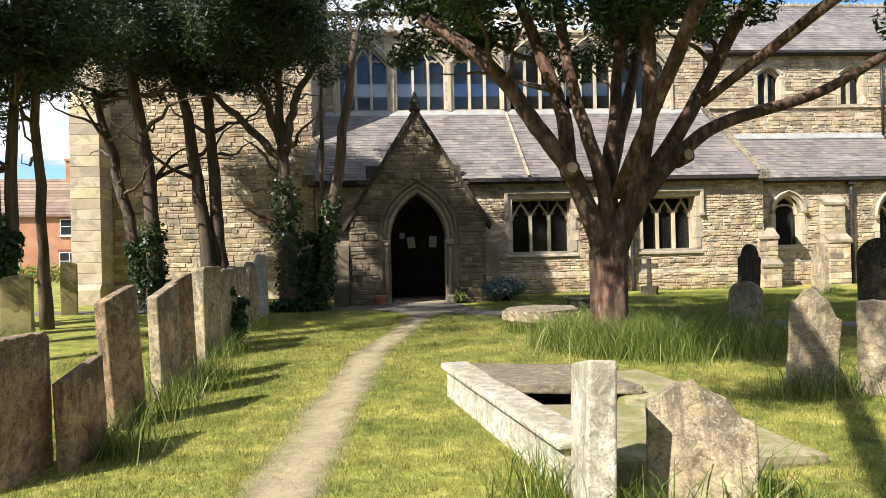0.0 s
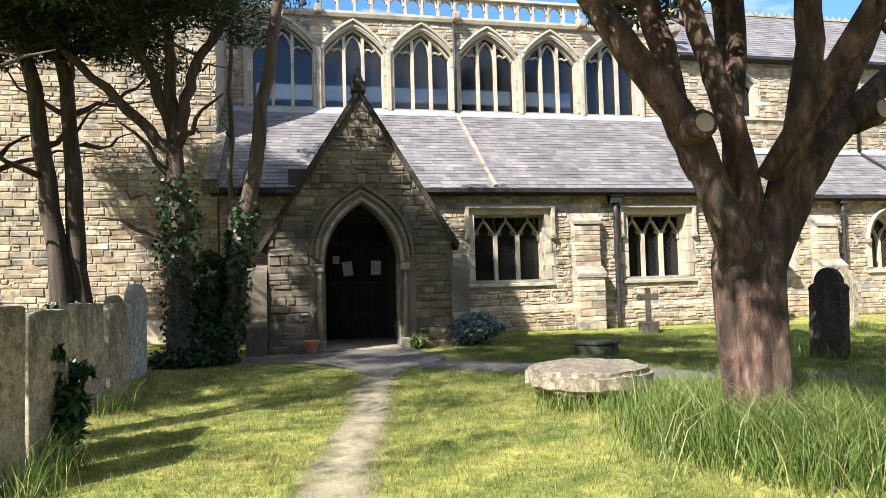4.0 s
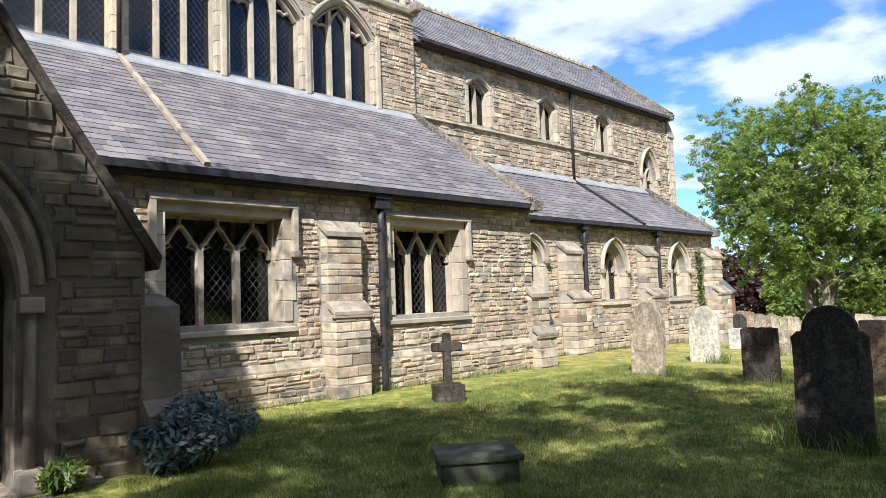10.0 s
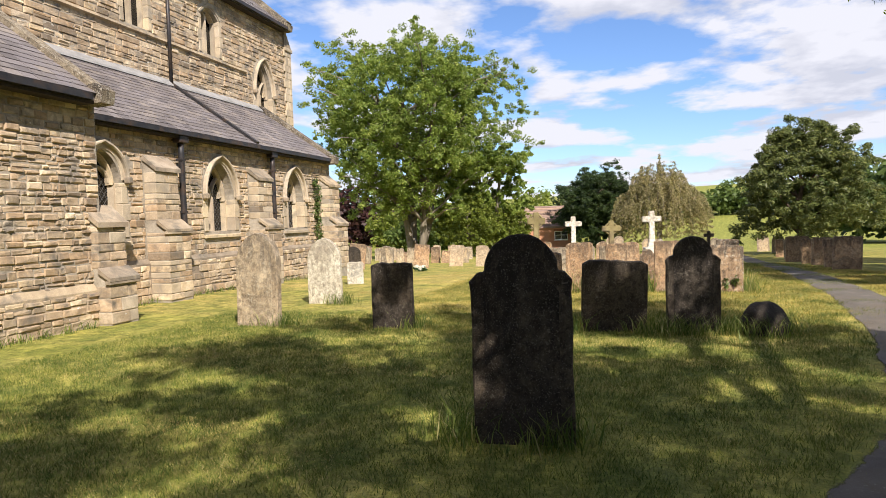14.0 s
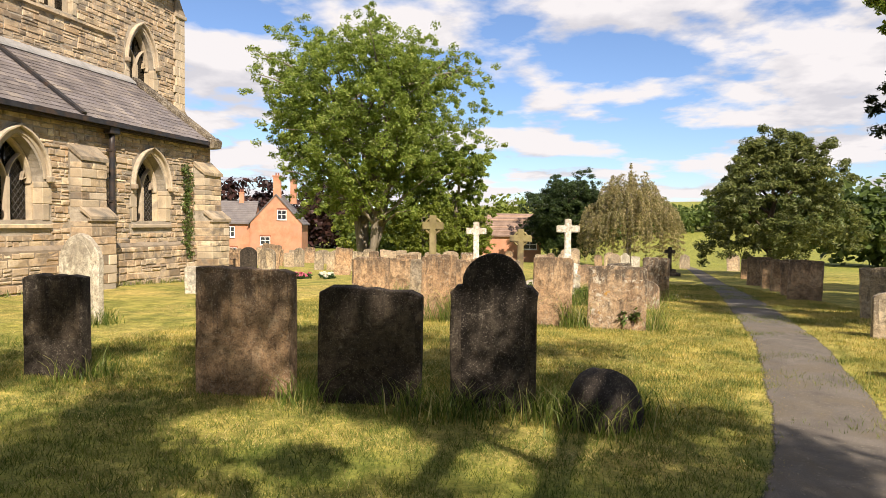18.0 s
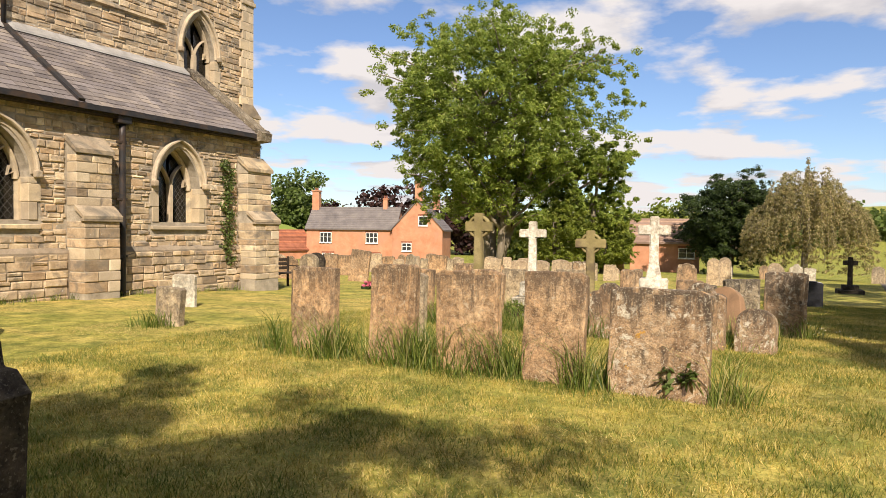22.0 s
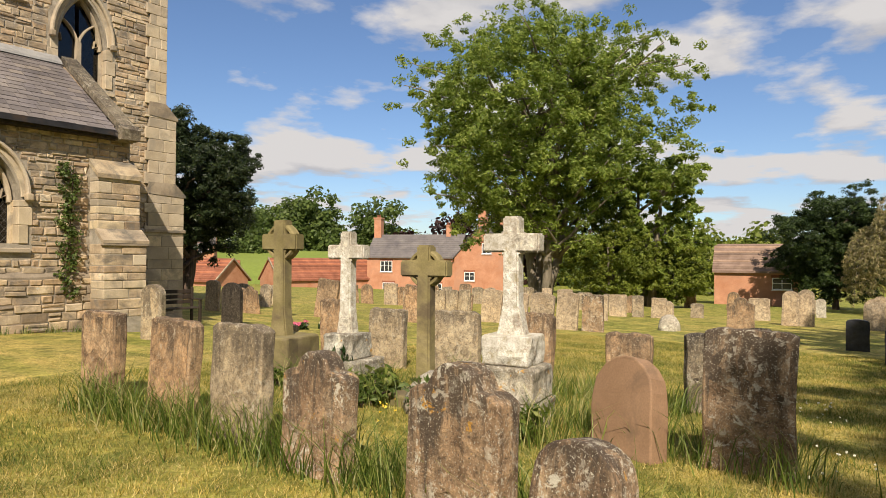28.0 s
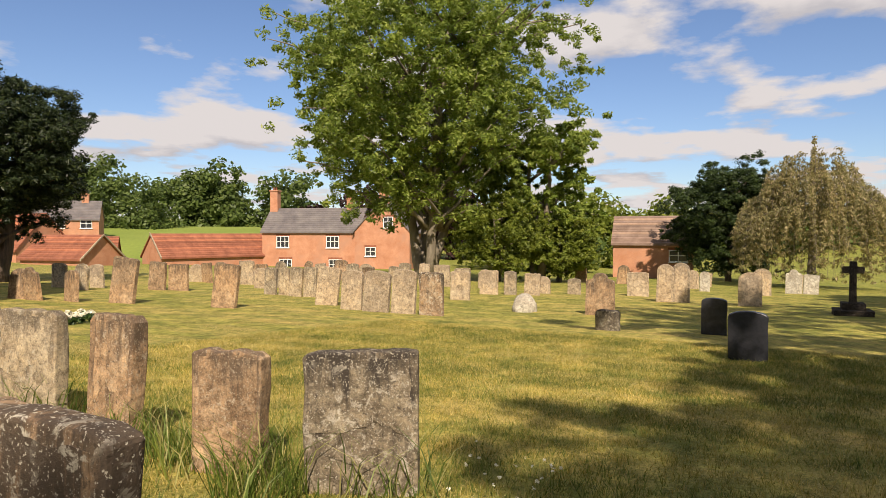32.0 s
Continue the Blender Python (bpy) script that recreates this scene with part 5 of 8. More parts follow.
stone_window("aisle_window", W1, YA, 3, deep=0.40, mull=0.09, label="three-light square-headed stone window with ogee tracery")
stone_window("aisle_window", W2, YA, 3, deep=0.40, mull=0.09, label="three-light square-headed stone window with ogee tracery")
stone_window("lancet_window", B1, YB, 1, hood="arch", label="small pointed stone window")
stone_window("pointed_window", B2, YB, 2, hood="arch", deep=0.36, mull=0.08, label="two-light pointed stone window under a hood mould")
stone_window("pointed_window", B3, YB, 2, hood="arch", deep=0.36, mull=0.08, label="two-light pointed stone window under a hood mould")
for h in BIG:
    stone_window("clerestory_window", h, YN, 3, hood="", label="tall three-light clerestory window with leaded glass", frame_w=0.16)
for h in CL:
    stone_window("clerestory_window", h, YN + 0.12, 2, hood="", label="small two-light clerestory window", lat=False, mull=0.08, frame_w=0.14)
stone_window("east_window", EW, YN + 0.12, 2, hood="arch", label="pointed traceried window near the church's east end", lat=False)
# hood string over the tall windows
for h in BIG:
    put("hood_mould", sweep_xz([(x, z + 0.22) for x, z in h[3]], 0.09, YN - 0.10, YN - 0.01), M_ASHLAR, church)
for k in range(7):
    x = 0.45 + 2.27 * k - 0.16
    if k < 7:
        part("pier_shaft", soft_box(x - 0.07, x + 0.07, YN - 0.09, YN + 0.02, 7.05, 9.1, 0.02), M_ASHLAR, church)
for x in (2.56, 7.1, 11.6, 15.2):
    part("gargoyle", soft_box(x - 0.13, x + 0.13, YN - 0.42, YN, 10.12, 10.4, 0.06, 2), M_ASHLAR_DARK, church, "weathered gargoyle")

# tower south face
TX0, TX1, TY = -8.1, -0.35, 26.4
wall_t = put("wall_tower", box(TX0, TX1, TY, 33.5, -0.3, 15.0), M_MORTAR, church)
masonry("rubble_masonry", wall_t, coursed(TX0 + 0.7, TX1, 0.0, 14.8, TY, hmin=0.11, hmax=0.22, lmin=0.16, lmax=0.52, seed=51), lambda x, z: False)
put("tower_plinth", prism_yz([(TY - 0.14, -0.2), (TY, -0.2), (TY, 0.62), (TY - 0.14, 0.45)], TX0, TX1), M_ASHLAR, church, "yellowish sloping tower plinth")
put("tower_buttress", join(prism_yz([(TY + 0.1, -0.2), (TY + 0.1, 14.0), (TY - 0.6, 13.2), (TY - 0.6, 7.4), (TY - 1.0, 6.8), (TY - 1.0, 0.7), (TY - 1.15, 0.5), (TY - 1.15, -0.2)], TX0 - 0.2, TX0 + 0.75)), M_ASHLAR, church, "ashlar corner buttress of the tower")
for k in range(40):
    z = 0.7 + 0.36 * k
    d = 1.0 if z < 6.7 else 0.6
    if z > 12.9 or 6.5 < z < 7.4:
        continue
    part("quoin", soft_box(TX0 - 0.215, TX0 + (0.76 if k % 2 else 0.765), TY - d - 0.012, TY - 0.05, z + 0.004, z + 0.352, 0.01, 1), M_ASHLAR, church)

# porch
PX, PYF = 3.18, 21.7
door = (2.38, 4.0, -0.05, pointed(2.38, 4.0, 1.86, 3.22, 9))
gable = lambda x: min(5.62, 5.62 - (abs(x - PX)) * 1.56)
porch = tagged(new("porch"), "gabled stone porch with a pointed entrance arch")
porch.parent = church
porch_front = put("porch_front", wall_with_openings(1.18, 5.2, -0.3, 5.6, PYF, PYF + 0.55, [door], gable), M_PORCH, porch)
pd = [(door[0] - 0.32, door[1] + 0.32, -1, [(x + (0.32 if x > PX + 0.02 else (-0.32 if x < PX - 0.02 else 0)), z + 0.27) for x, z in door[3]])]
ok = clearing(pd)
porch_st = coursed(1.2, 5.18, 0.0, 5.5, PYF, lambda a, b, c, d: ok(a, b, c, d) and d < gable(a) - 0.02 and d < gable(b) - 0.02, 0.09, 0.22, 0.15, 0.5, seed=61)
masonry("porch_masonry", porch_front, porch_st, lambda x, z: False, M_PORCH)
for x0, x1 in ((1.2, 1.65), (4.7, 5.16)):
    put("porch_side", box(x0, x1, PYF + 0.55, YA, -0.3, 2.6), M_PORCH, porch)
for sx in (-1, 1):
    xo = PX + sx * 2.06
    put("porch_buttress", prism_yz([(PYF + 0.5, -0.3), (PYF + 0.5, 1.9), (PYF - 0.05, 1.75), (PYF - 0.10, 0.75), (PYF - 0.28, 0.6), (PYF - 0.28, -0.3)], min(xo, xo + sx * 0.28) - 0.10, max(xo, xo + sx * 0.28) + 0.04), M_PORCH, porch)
# porch roof slopes, copings and finial
for sx in (-1, 1):
    xe, ze = PX + sx * 2.12, 5.62 - 2.12 * 1.56
    put("porch_roof", (lambda o: ([(x, y, z) for y in (PYF + 0.2, YA + 1.6) for x, z in o], [(0, 1, 5, 4), (1, 2, 6, 5), (2, 3, 7, 6), (3, 0, 4, 7), (3, 2, 1, 0), (4, 5, 6, 7)]))(
        [(PX, 5.62), (xe, ze), (xe + sx * 0.02, ze - 0.10), (PX, 5.50)]), M_SLATE, porch)
    put("porch_coping", (lambda o: prism_xz(o if sx < 0 else o[::-1], PYF - 0.07, PYF + 0.42))(
        [(PX, 5.62), (PX, 5.80), (xe + sx * 0.07, ze - 0.02), (xe + sx * 0.03, ze - 0.16), (xe - sx * 0.04, ze - 0.05)]), M_DARK_ST, porch, "dark weathered gable coping")
part("finial_base", soft_box(PX - 0.16, PX + 0.16, PYF - 0.1, PYF + 0.25, 5.66, 5.92, 0.04, 2), M_DARK_ST, porch)
fin = bmesh.new()
bmesh.ops.create_cone(fin, cap_ends=True, segments=8, radius1=0.15, radius2=0.03, depth=0.34, matrix=Matrix.Translation((PX, PYF + 0.08, 6.06)))
part("finial", fin, M_DARK_ST, porch, "worn stump of a stone finial")
# arch orders, shafts and hood
for off, w, ya, yb in ((0.07, 0.14, PYF - 0.02, PYF + 0.40), (0.20, 0.12, PYF - 0.05, PYF + 0.2)):
    put("arch_order", sweep_xz([(x + (off if x > PX + 0.02 else (-off if x < PX - 0.02 else 0)), z + off * (1.35 if abs(x - PX) < 0.03 else 0.7)) for x, z in door[3]], w, ya, yb), M_ASHLAR_DARK, porch, "moulded arch order")
hl = [(x + (0.29 if x > PX + 0.02 else (-0.29 if x < PX - 0.02 else 0)), z + (0.41 if abs(x - PX) < 0.03 else 0.2)) for x, z in door[3]]
put("hood_mould", sweep_xz(hl, 0.07, PYF - 0.09, PYF), M_PORCH, porch)
part("hood_boss", soft_box(PX - 0.10, PX + 0.10, PYF - 0.16, PYF, 3.62, 3.84, 0.04, 2), M_ASHLAR_DARK, porch)
for sx in (-1, 1):
    xs = PX + sx * 0.93
    put("jamb_shaft", tube([(xs, PYF - 0.03, 0.22), (xs, PYF - 0.03, 1.74)], [0.055, 0.055], 10), M_ASHLAR_DARK, porch, smooth=True)
    part("shaft_capital", soft_box(xs - 0.11, xs + 0.11, PYF - 0.14, PYF + 0.05, 1.72, 1.88, 0.03, 2), M_ASHLAR_DARK, porch)
    part("shaft_base", soft_box(xs - 0.12, xs + 0.12, PYF - 0.15, PYF + 0.05, 0.0, 0.24, 0.03, 2), M_ASHLAR_DARK, porch)
    part("jamb_stone", soft_box(PX + sx * 0.90 - 0.10, PX + sx * 0.90 + 0.10, PYF + 0.02, PYF + 0.5, 0.0, 1.86, 0.02, 2), M_ASHLAR_DARK, porch)
put("porch_floor", box(1.6, 4.75, PYF - 0.12, YA, -0.1, 0.045), M_ASHLAR_DARK, porch, "worn stone porch floor")
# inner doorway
put("inner_door_wall", box(1.6, 4.75, 24.35, 24.58, 0, 4.4), M_SHADED_IN, porch)
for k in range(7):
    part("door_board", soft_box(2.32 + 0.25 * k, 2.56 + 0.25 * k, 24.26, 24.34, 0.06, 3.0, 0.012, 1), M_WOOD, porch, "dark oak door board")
for z in (0.62, 1.42, 2.4):
    part("door_strap", soft_box(2.36, 4.0, 24.22, 24.262, z, z + 0.07, 0.01, 1), M_IRON, porch)
for sx in (-1, 1):
    part("porch_bench", soft_box(PX + sx * 1.22 - 0.18, PX + sx * 1.22 + 0.18, PYF + 0.6, 24.3, 0.03, 0.5, 0.03), M_ASHLAR_DARK, porch)


def notice(x, z, w, h, tilt, label):
    n = thing("notice", (x, 24.19, z), label=label, category="notice")
    n.matrix_basis = pose(x, 24.205, z, 0, tilt, 0)
    put("sheet", box(-w / 2, w / 2, -0.004, 0.0, -h / 2, h / 2), M_PAPER, n)
    for k in range(6):
        put("print_line", box(-w * 0.38, w * (0.30 + 0.03 * (k % 3)), -0.007, -0.0045, h * 0.34 - k * h * 0.125, h * 0.34 - k * h * 0.125 + 0.010), M_PRINT, n)


notice(3.04, 1.83, 0.25, 0.36, -7, "white printed notice pinned to the dark porch door")
notice(3.76, 1.84, 0.25, 0.36, 3, "white printed notice on the dark porch door")
notice(2.75, 2.06, 0.17, 0.20, 0, "small dim notice beside the porch door")

# ---- gravestones ----
M_MOSSY = surface("mossy_dark_stone", [(0.3, (0.03, 0.028, 0.02)), (0.7, (0.085, 0.075, 0.055))], 4, 40, 0.95, 0.6, 0.02, stain=(0.045, 0.06, 0.018), stain_scale=3.0)
def head_outline(kind, w, h, rng):
    c = w / 2
    if kind == "flat":
        dip = rng.uniform(-0.02, 0.02)
        top = [(c * (1 - 2 * k / 9), h + dip * (k / 9 - 0.5) + rng.uniform(-0.011, 0.009) - (rng.uniform(0.01, 0.05) if k in (0, 9) else 0)) for k in range(10)]
    elif kind == "slant":
        top = [(c, h), (c * 0.2, h - 0.05), (-c, h - 0.13)]
    elif kind == "round":
        s = h - c * 0.85
        top = [(c * math.cos(a), s + c * 0.85 * math.sin(a)) for a in [math.pi * k / 12 for k in range(13)]]
    elif kind == "camber":
        top = [(c, h - w * 0.16)] + [(c * math.cos(a), h - w * 0.16 + w * 0.16 * math.sin(a)) for a in [math.pi * k / 8 for k in range(1, 8)]] + [(-c, h - w * 0.16)]
    elif kind == "gothic":
        top = [(x, z) for x, z in pointed(-c, c, h - w * 0.62, h, 7)][::-1]
    elif kind == "shoulder":
        r = c * 0.74
        s = h - r
        top = [(c, h - r * 1.55), (c * 1.02, h - r * 1.25), (c * 0.86, h - r * 1.02), (r * 0.98, s)] + [(r * math.cos(a), s + r * math.sin(a)) for a in [math.pi * k / 12 for k in range(1, 12)]] + \
              [(-r * 0.98, s), (-c * 0.86, h - r * 1.02), (-c * 1.02, h - r * 1.25), (-c, h - r * 1.55)]
    elif kind == "worn":
        top = [(c, h * 0.62), (c * 0.93, h * 0.76), (c * 0.72, h * 0.88), (c * 0.4, h * 0.97), (c * 0.12, h), (-c * 0.2, h * 0.985), (-c * 0.55, h * 0.92), (-c * 0.84, h * 0.79), (-c, h * 0.60)]
    elif kind == "ogee":
        top = [(c, h * 0.80), (c * 0.82, h * 0.84), (c * 0.55, h * 0.86), (c * 0.42, h * 0.95), (c * 0.2, h), (-c * 0.2, h), (-c * 0.42, h * 0.95), (-c * 0.55, h * 0.86), (-c * 0.82, h * 0.84), (-c, h * 0.80)]
    elif kind == "jagged":
        top = [(c, h * 0.70), (c * 0.75, h * 0.72), (c * 0.5, h * 0.86), (c * 0.15, h * 0.92), (-c * 0.1, h), (-c * 0.5, h * 0.96), (-c * 0.8, h * 0.86), (-c, h * 0.84)]
    else:
        top = [(c, h * 0.55), (c * 0.95, h * 0.78), (c * 0.6, h * 0.95), (0, h), (-c * 0.6, h * 0.94), (-c * 0.95, h * 0.75), (-c, h * 0.55)]
    pts = [(-c, -0.25), (c, -0.25)]
    for k in range(1, 4):
        pts.append((c + rng.uniform(-0.006, 0.006), top[0][1] * k / 4))
    pts += top
    for k in (3, 2, 1):
        pts.append((-c + rng.uniform(-0.006, 0.006), top[-1][1] * k / 4))
    return pts


def gravestone(kind, x, y, w, h, mat, rz=-90, t=0.11, lean=0.0, tilt=0.0, label="weathered sandstone gravestone standing in mown grass", group="", seed=None):
    """An upright slab: lean is its backward tip in degrees, tilt its sideways one. rz -90 faces west."""
    rng = random.Random(int(x * 131 + y * 977) if seed is None else seed)
    ol = head_outline(kind, w, h, rng)
    bm = bmesh.new()
    vs = [bm.verts.new((px, -t / 2, pz)) for px, pz in ol]
    face = bm.faces.new(vs)
    out = bmesh.ops.extrude_face_region(bm, geom=[face])
    bmesh.ops.translate(bm, vec=(0, t, 0), verts=[v for v in out["geom"] if isinstance(v, bmesh.types.BMVert)])
    bmesh.ops.recalc_face_normals(bm, faces=bm.faces[:])
    rim = [e for e in bm.edges if len(e.link_faces) == 2 and e.calc_face_angle(0) > 1.0]
    bmesh.ops.bevel(bm, geom=rim, offset=0.014, segments=2, affect="EDGES", profile=0.5)
    bmesh.ops.triangulate(bm, faces=[f for f in bm.faces if len(f.verts) > 4])
    for v in bm.verts:
        n = noise.noise(Vector((v.co.x * 6 + x, v.co.z * 6 + y, v.co.y * 9)))
        v.co.x += n * 0.010
        v.co.z += n * 0.008
        v.co.y += n * 0.005
    m = pose(x, y, ground_z(x, y), 0, 0, rz) @ pose(0, 0, 0, -lean, tilt, 0)
    g = thing("gravestone", (0, 0, 0), 0, label, "gravestone", group)
    g.matrix_basis = m
    part("slab", bm, mat, g)
    # a worn outer skin of the stone, split off lower down
    if kind in ("flat", "slant", "camber") and mat is not M_BLACK_GR:
        for side in (-1, 1):
            a, b = -w / 2 + rng.uniform(0.02, 0.07), w / 2 - rng.uniform(0.02, 0.07)
            zt = h * (0.80 if kind == "slant" else 0.86 if kind == "camber" else 0.955)
            zb = h * rng.uniform(0.25, 0.6)
            low = [(a + (b - a) * k / 14, zb + h * 0.22 * noise.noise(Vector((k * 0.16 + x, y, side))) + rng.uniform(-0.016, 0.016)) for k in range(15)]
            rgt = [(b + rng.uniform(-0.014, 0.010), low[-1][1] + (zt - low[-1][1]) * k / 6) for k in range(1, 6)]
            lft = [(a + rng.uniform(-0.010, 0.014), zt + (low[0][1] - zt) * k / 6) for k in range(1, 6)]
            tops = [(b + (a - b) * k / 8, zt + rng.uniform(-0.012, 0.008)) for k in range(9)]
            o = low + rgt + tops + lft
            y0 = -t / 2 - rng.uniform(0.002, 0.004) if side < 0 else t / 2 - 0.009
            put("flaking_skin", prism_xz(o, y0, y0 + (0.012 if side < 0 else rng.uniform(0.010, 0.014))), mat, g, "flaking outer layer of stone")
    elif kind in ("shoulder", "gothic", "round", "ogee") and h > 0.5:
        k = 0.74
        o = [(px * k, pz * 0.90 + 0.03 if pz > 0 else -0.2) for px, pz in ol]
        put("raised_panel", prism_xz(o, -t / 2 - 0.006, -t / 2 + 0.004), mat, g, "worn raised inscription panel")
    return g


GL = "gravestones in rows"
# row beside the trodden path
gravestone("flat", -0.17, 6.97, 0.62, 0.98, M_BROWN_ST, 85, 0.14, 1, 0, "tall brown sandstone slab with flaking edges beside the trodden path", GL)
gravestone("slant", 0.12, 7.32, 0.50, 0.76, M_BROWN_ST, 81, 0.09, 3, 0, "low brown sandstone slab with a sloping top", GL)
gravestone("slant", 0.0, 8.42, 0.54, 1.26, M_BROWN_ST, 82, 0.11, 4, 0, "tall grey gravestone with a worn flat top", GL)
gravestone("slant", -0.04, 9.66, 0.52, 1.22, M_GREY_ST, 83, 0.12, 2, 0, "narrow grey gravestone with a squared top", GL)
gravestone("slant", -0.12, 10.5, 0.56, 1.32, M_BROWN_ST, 82, 0.10, 3, 1, "brown gravestone leaning behind a narrower one", GL)
gravestone("flat", -0.40, 12.55, 0.64, 1.36, M_GREY_ST, 82, 0.20, 0, 0, "thick upright brown gravestone", GL)
gravestone("flat", -0.33, 13.4, 0.64, 1.30, M_GREY_ST, 81, 0.14, 0, 0, "grey gravestone overgrown by ivy", GL)
gravestone("flat", -0.70, 16.0, 0.64, 1.30, M_GREY_ST, 79, 0.14, 2, 0, "thin grey gravestone with a squared top", GL)
gravestone("round", -0.62, 16.9, 0.62, 1.28, M_GREY_ST, 85, 0.12, 2, 0, "thin round-topped grey gravestone", GL)
gravestone("round", -0.78, 17.8, 0.62, 1.38, M_GREY_ST, 84, 0.12, 4, 0, "thin round-topped grey gravestone leaning back", GL)
gravestone("round", -0.84, 19.0, 0.62, 1.55, M_WHITE_ST, 79, 0.12, 0, 1, "pale round-topped gravestone leaning sideways", GL)
gravestone("camber", -4.4, 14.85, 0.50, 1.26, M_OLIVE_ST, 15, 0.22, 0, 0, "thick olive-lichened gravestone with a moulded curved top")
gravestone("camber", -6.55, 21.4, 0.42, 1.46, M_OLIVE_ST, 20, 0.16, 0, 0, "tall olive gravestone beside the tower")
gravestone("round", -9.5, 24.0, 0.55, 1.0, M_GREY_ST, 20, 0.12, 0, 0, "grey gravestone beyond the tower corner")
# beside the broken tomb
gravestone("slant", 3.52, 5.85, 0.68, 0.92, M_WHITE_ST, -98, 0.15, 2, 0, "pale lichened gravestone with orange lichen spots")
gravestone("jagged", 4.12, 5.75, 0.58, 0.74, M_GREY_ST, -20, 0.10, 6, 0, "broken flaking pale gravestone with a jagged top")
gravestone("jagged", 6.62, 8.6, 0.46, 1.06, M_GREY_ST, -35, 0.12, 0, 4, "blotched lichened gravestone in grass")
gravestone("round", 7.95, 12.3, 0.50, 0.92, M_GREY_ST, -50, 0.12, 4, 0, "small weathered gravestone in tall grass")
gravestone("flat", 7.18, 8.25, 0.52, 0.92, M_PALE_ST, -60, 0.12, 0, 0, "pale gravestone patched with orange lichen")
gravestone("round", 8.9, 10.5, 0.62, 1.55, M_DARK_ST, -50, 0.12, 0, 0, "tall blackened round-topped gravestone")
# east of the yew
gravestone("shoulder", 10.33, 16.54, 0.72, 1.50, M_DARK_ST, -86, 0.11, 3, 0, "tall blackened gravestone with a round head and carved shoulders")
gravestone("gothic", 15.35, 21.55, 0.78, 1.52, M_GREY_ST, -95, 0.14, 2, 0, "tall grey gravestone with a pointed head near the church wall")
gravestone("gothic", 18.35, 21.75, 0.74, 1.36, M_WHITE_ST, -92, 0.12, 1, 0, "bleached white gravestone with a pointed head")
gravestone("flat", 15.24, 19.2, 0.63, 1.00, M_DARK_ST, -84, 0.14, 0, 0, "squat dark brown gravestone with a flat top")
gravestone("flat", 15.12, 17.08, 0.90, 1.13, M_BROWN_ST, -86, 0.13, 0, 0, "broad brown sandstone gravestone dappled by shade", GL)
gravestone("flat", 15.16, 15.93, 0.88, 0.99, M_DARK_ST, -84, 0.12, -3, 1, "broad blackened flat-topped gravestone", GL)
gravestone("shoulder", 15.2, 14.88, 0.70, 1.30, M_DARK_ST, -84, 0.10, 0, 0, "blackened gravestone with a round head and shoulders", GL)
gravestone("flat", 21.16, 21.03, 0.44, 0.58, M_GREY_ST, -80, 0.14, 0, 4, "short brown stub of a gravestone")
gravestone("flat", 23.2, 23.05, 0.46, 0.62, M_WHITE_ST, -70, 0.10, 0, 0, "small white headstone near the church")
# first long row
gravestone("flat", 20.71, 17.92, 0.66, 1.00, M_BROWN_ST, -90, 0.12, 1, -1, "brown sandstone gravestone in long grass", GL)
gravestone("flat", 20.52, 16.69, 0.58, 1.08, M_BROWN_ST, -90, 0.12, 2, 1, "brown sandstone gravestone in long grass", GL)
gravestone("flat", 20.49, 15.73, 0.71, 1.05, M_BROWN_ST, -90, 0.12, 1, -2, "split brown sandstone gravestone in long grass", GL)
gravestone("flat", 20.44, 14.81, 0.62, 1.07, M_BROWN_ST, -90, 0.12, 2, 1, "orange-brown sandstone gravestone in long grass", GL)
gravestone("flat", 20.35, 13.82, 0.87, 0.96, M_LICHEN_ST, -93, 0.14, 3, 1, "broad grey-brown lichened gravestone with ivy", GL)
gravestone("flat", 21.6, 17.2, 0.6, 0.95, M_GREY_ST, -90, 0.12, 0, 2, "grey gravestone standing behind the row", GL)
# second row
gravestone("flat", 24.1, 18.45, 0.60, 0.88, M_BROWN_ST, -88, 0.13, 0, 2, "brown sandstone gravestone in the second row", GL)
gravestone("flat", 24.05, 17.15, 0.58, 0.88, M_BROWN_ST, -88, 0.13, 2, 2, "brown sandstone gravestone in the second row", GL)
gravestone("flat", 23.94, 16.05, 0.58, 0.91, M_GREY_ST, -88, 0.13, 1, 0, "grey-brown gravestone speckled with lichen", GL)
gravestone("ogee", 23.83, 15.1, 0.56, 0.80, M_LICHEN_ST, -90, 0.16, 3, 0, "small gravestone with orange and white lichen", GL)
gravestone("ogee", 23.68, 13.85, 0.62, 0.86, M_LICHEN_ST, -95, 0.20, 2, 0, "shaped brown gravestone with orange lichen and a raised crest", GL)
gravestone("round", 23.70, 13.18, 0.48, 0.56, M_LICHEN_ST, -100, 0.22, 8, 0, "low rounded gravestone crusted with lichen", GL)
# third row, among the crosses
gravestone("flat", 25.80, 12.87, 0.60, 1.00, M_LICHEN_ST, -85, 0.10, 2, 1, "broad reddish gravestone spotted with white lichen", GL)
gravestone("worn", 25.70, 13.70, 0.58, 0.74, M_SMOOTH_ST, -108, 0.20, 12, -8, "smooth brown rounded gravestone leaning back", GL)
gravestone("flat", 27.93, 14.53, 0.50, 0.78, M_BROWN_ST, -76, 0.13, 2, 0, "brown sandstone gravestone in mown grass", GL)
gravestone("flat", 28.12, 13.63, 0.68, 0.84, M_SOOT_ST, -60, 0.13, 1, 0, "dark-topped gravestone with pale lichen", GL)
gravestone("flat", 27.9, 15.68, 0.42, 0.94, M_BROWN_ST, -82, 0.14, 3, 1, "brown sandstone gravestone in long grass", GL)
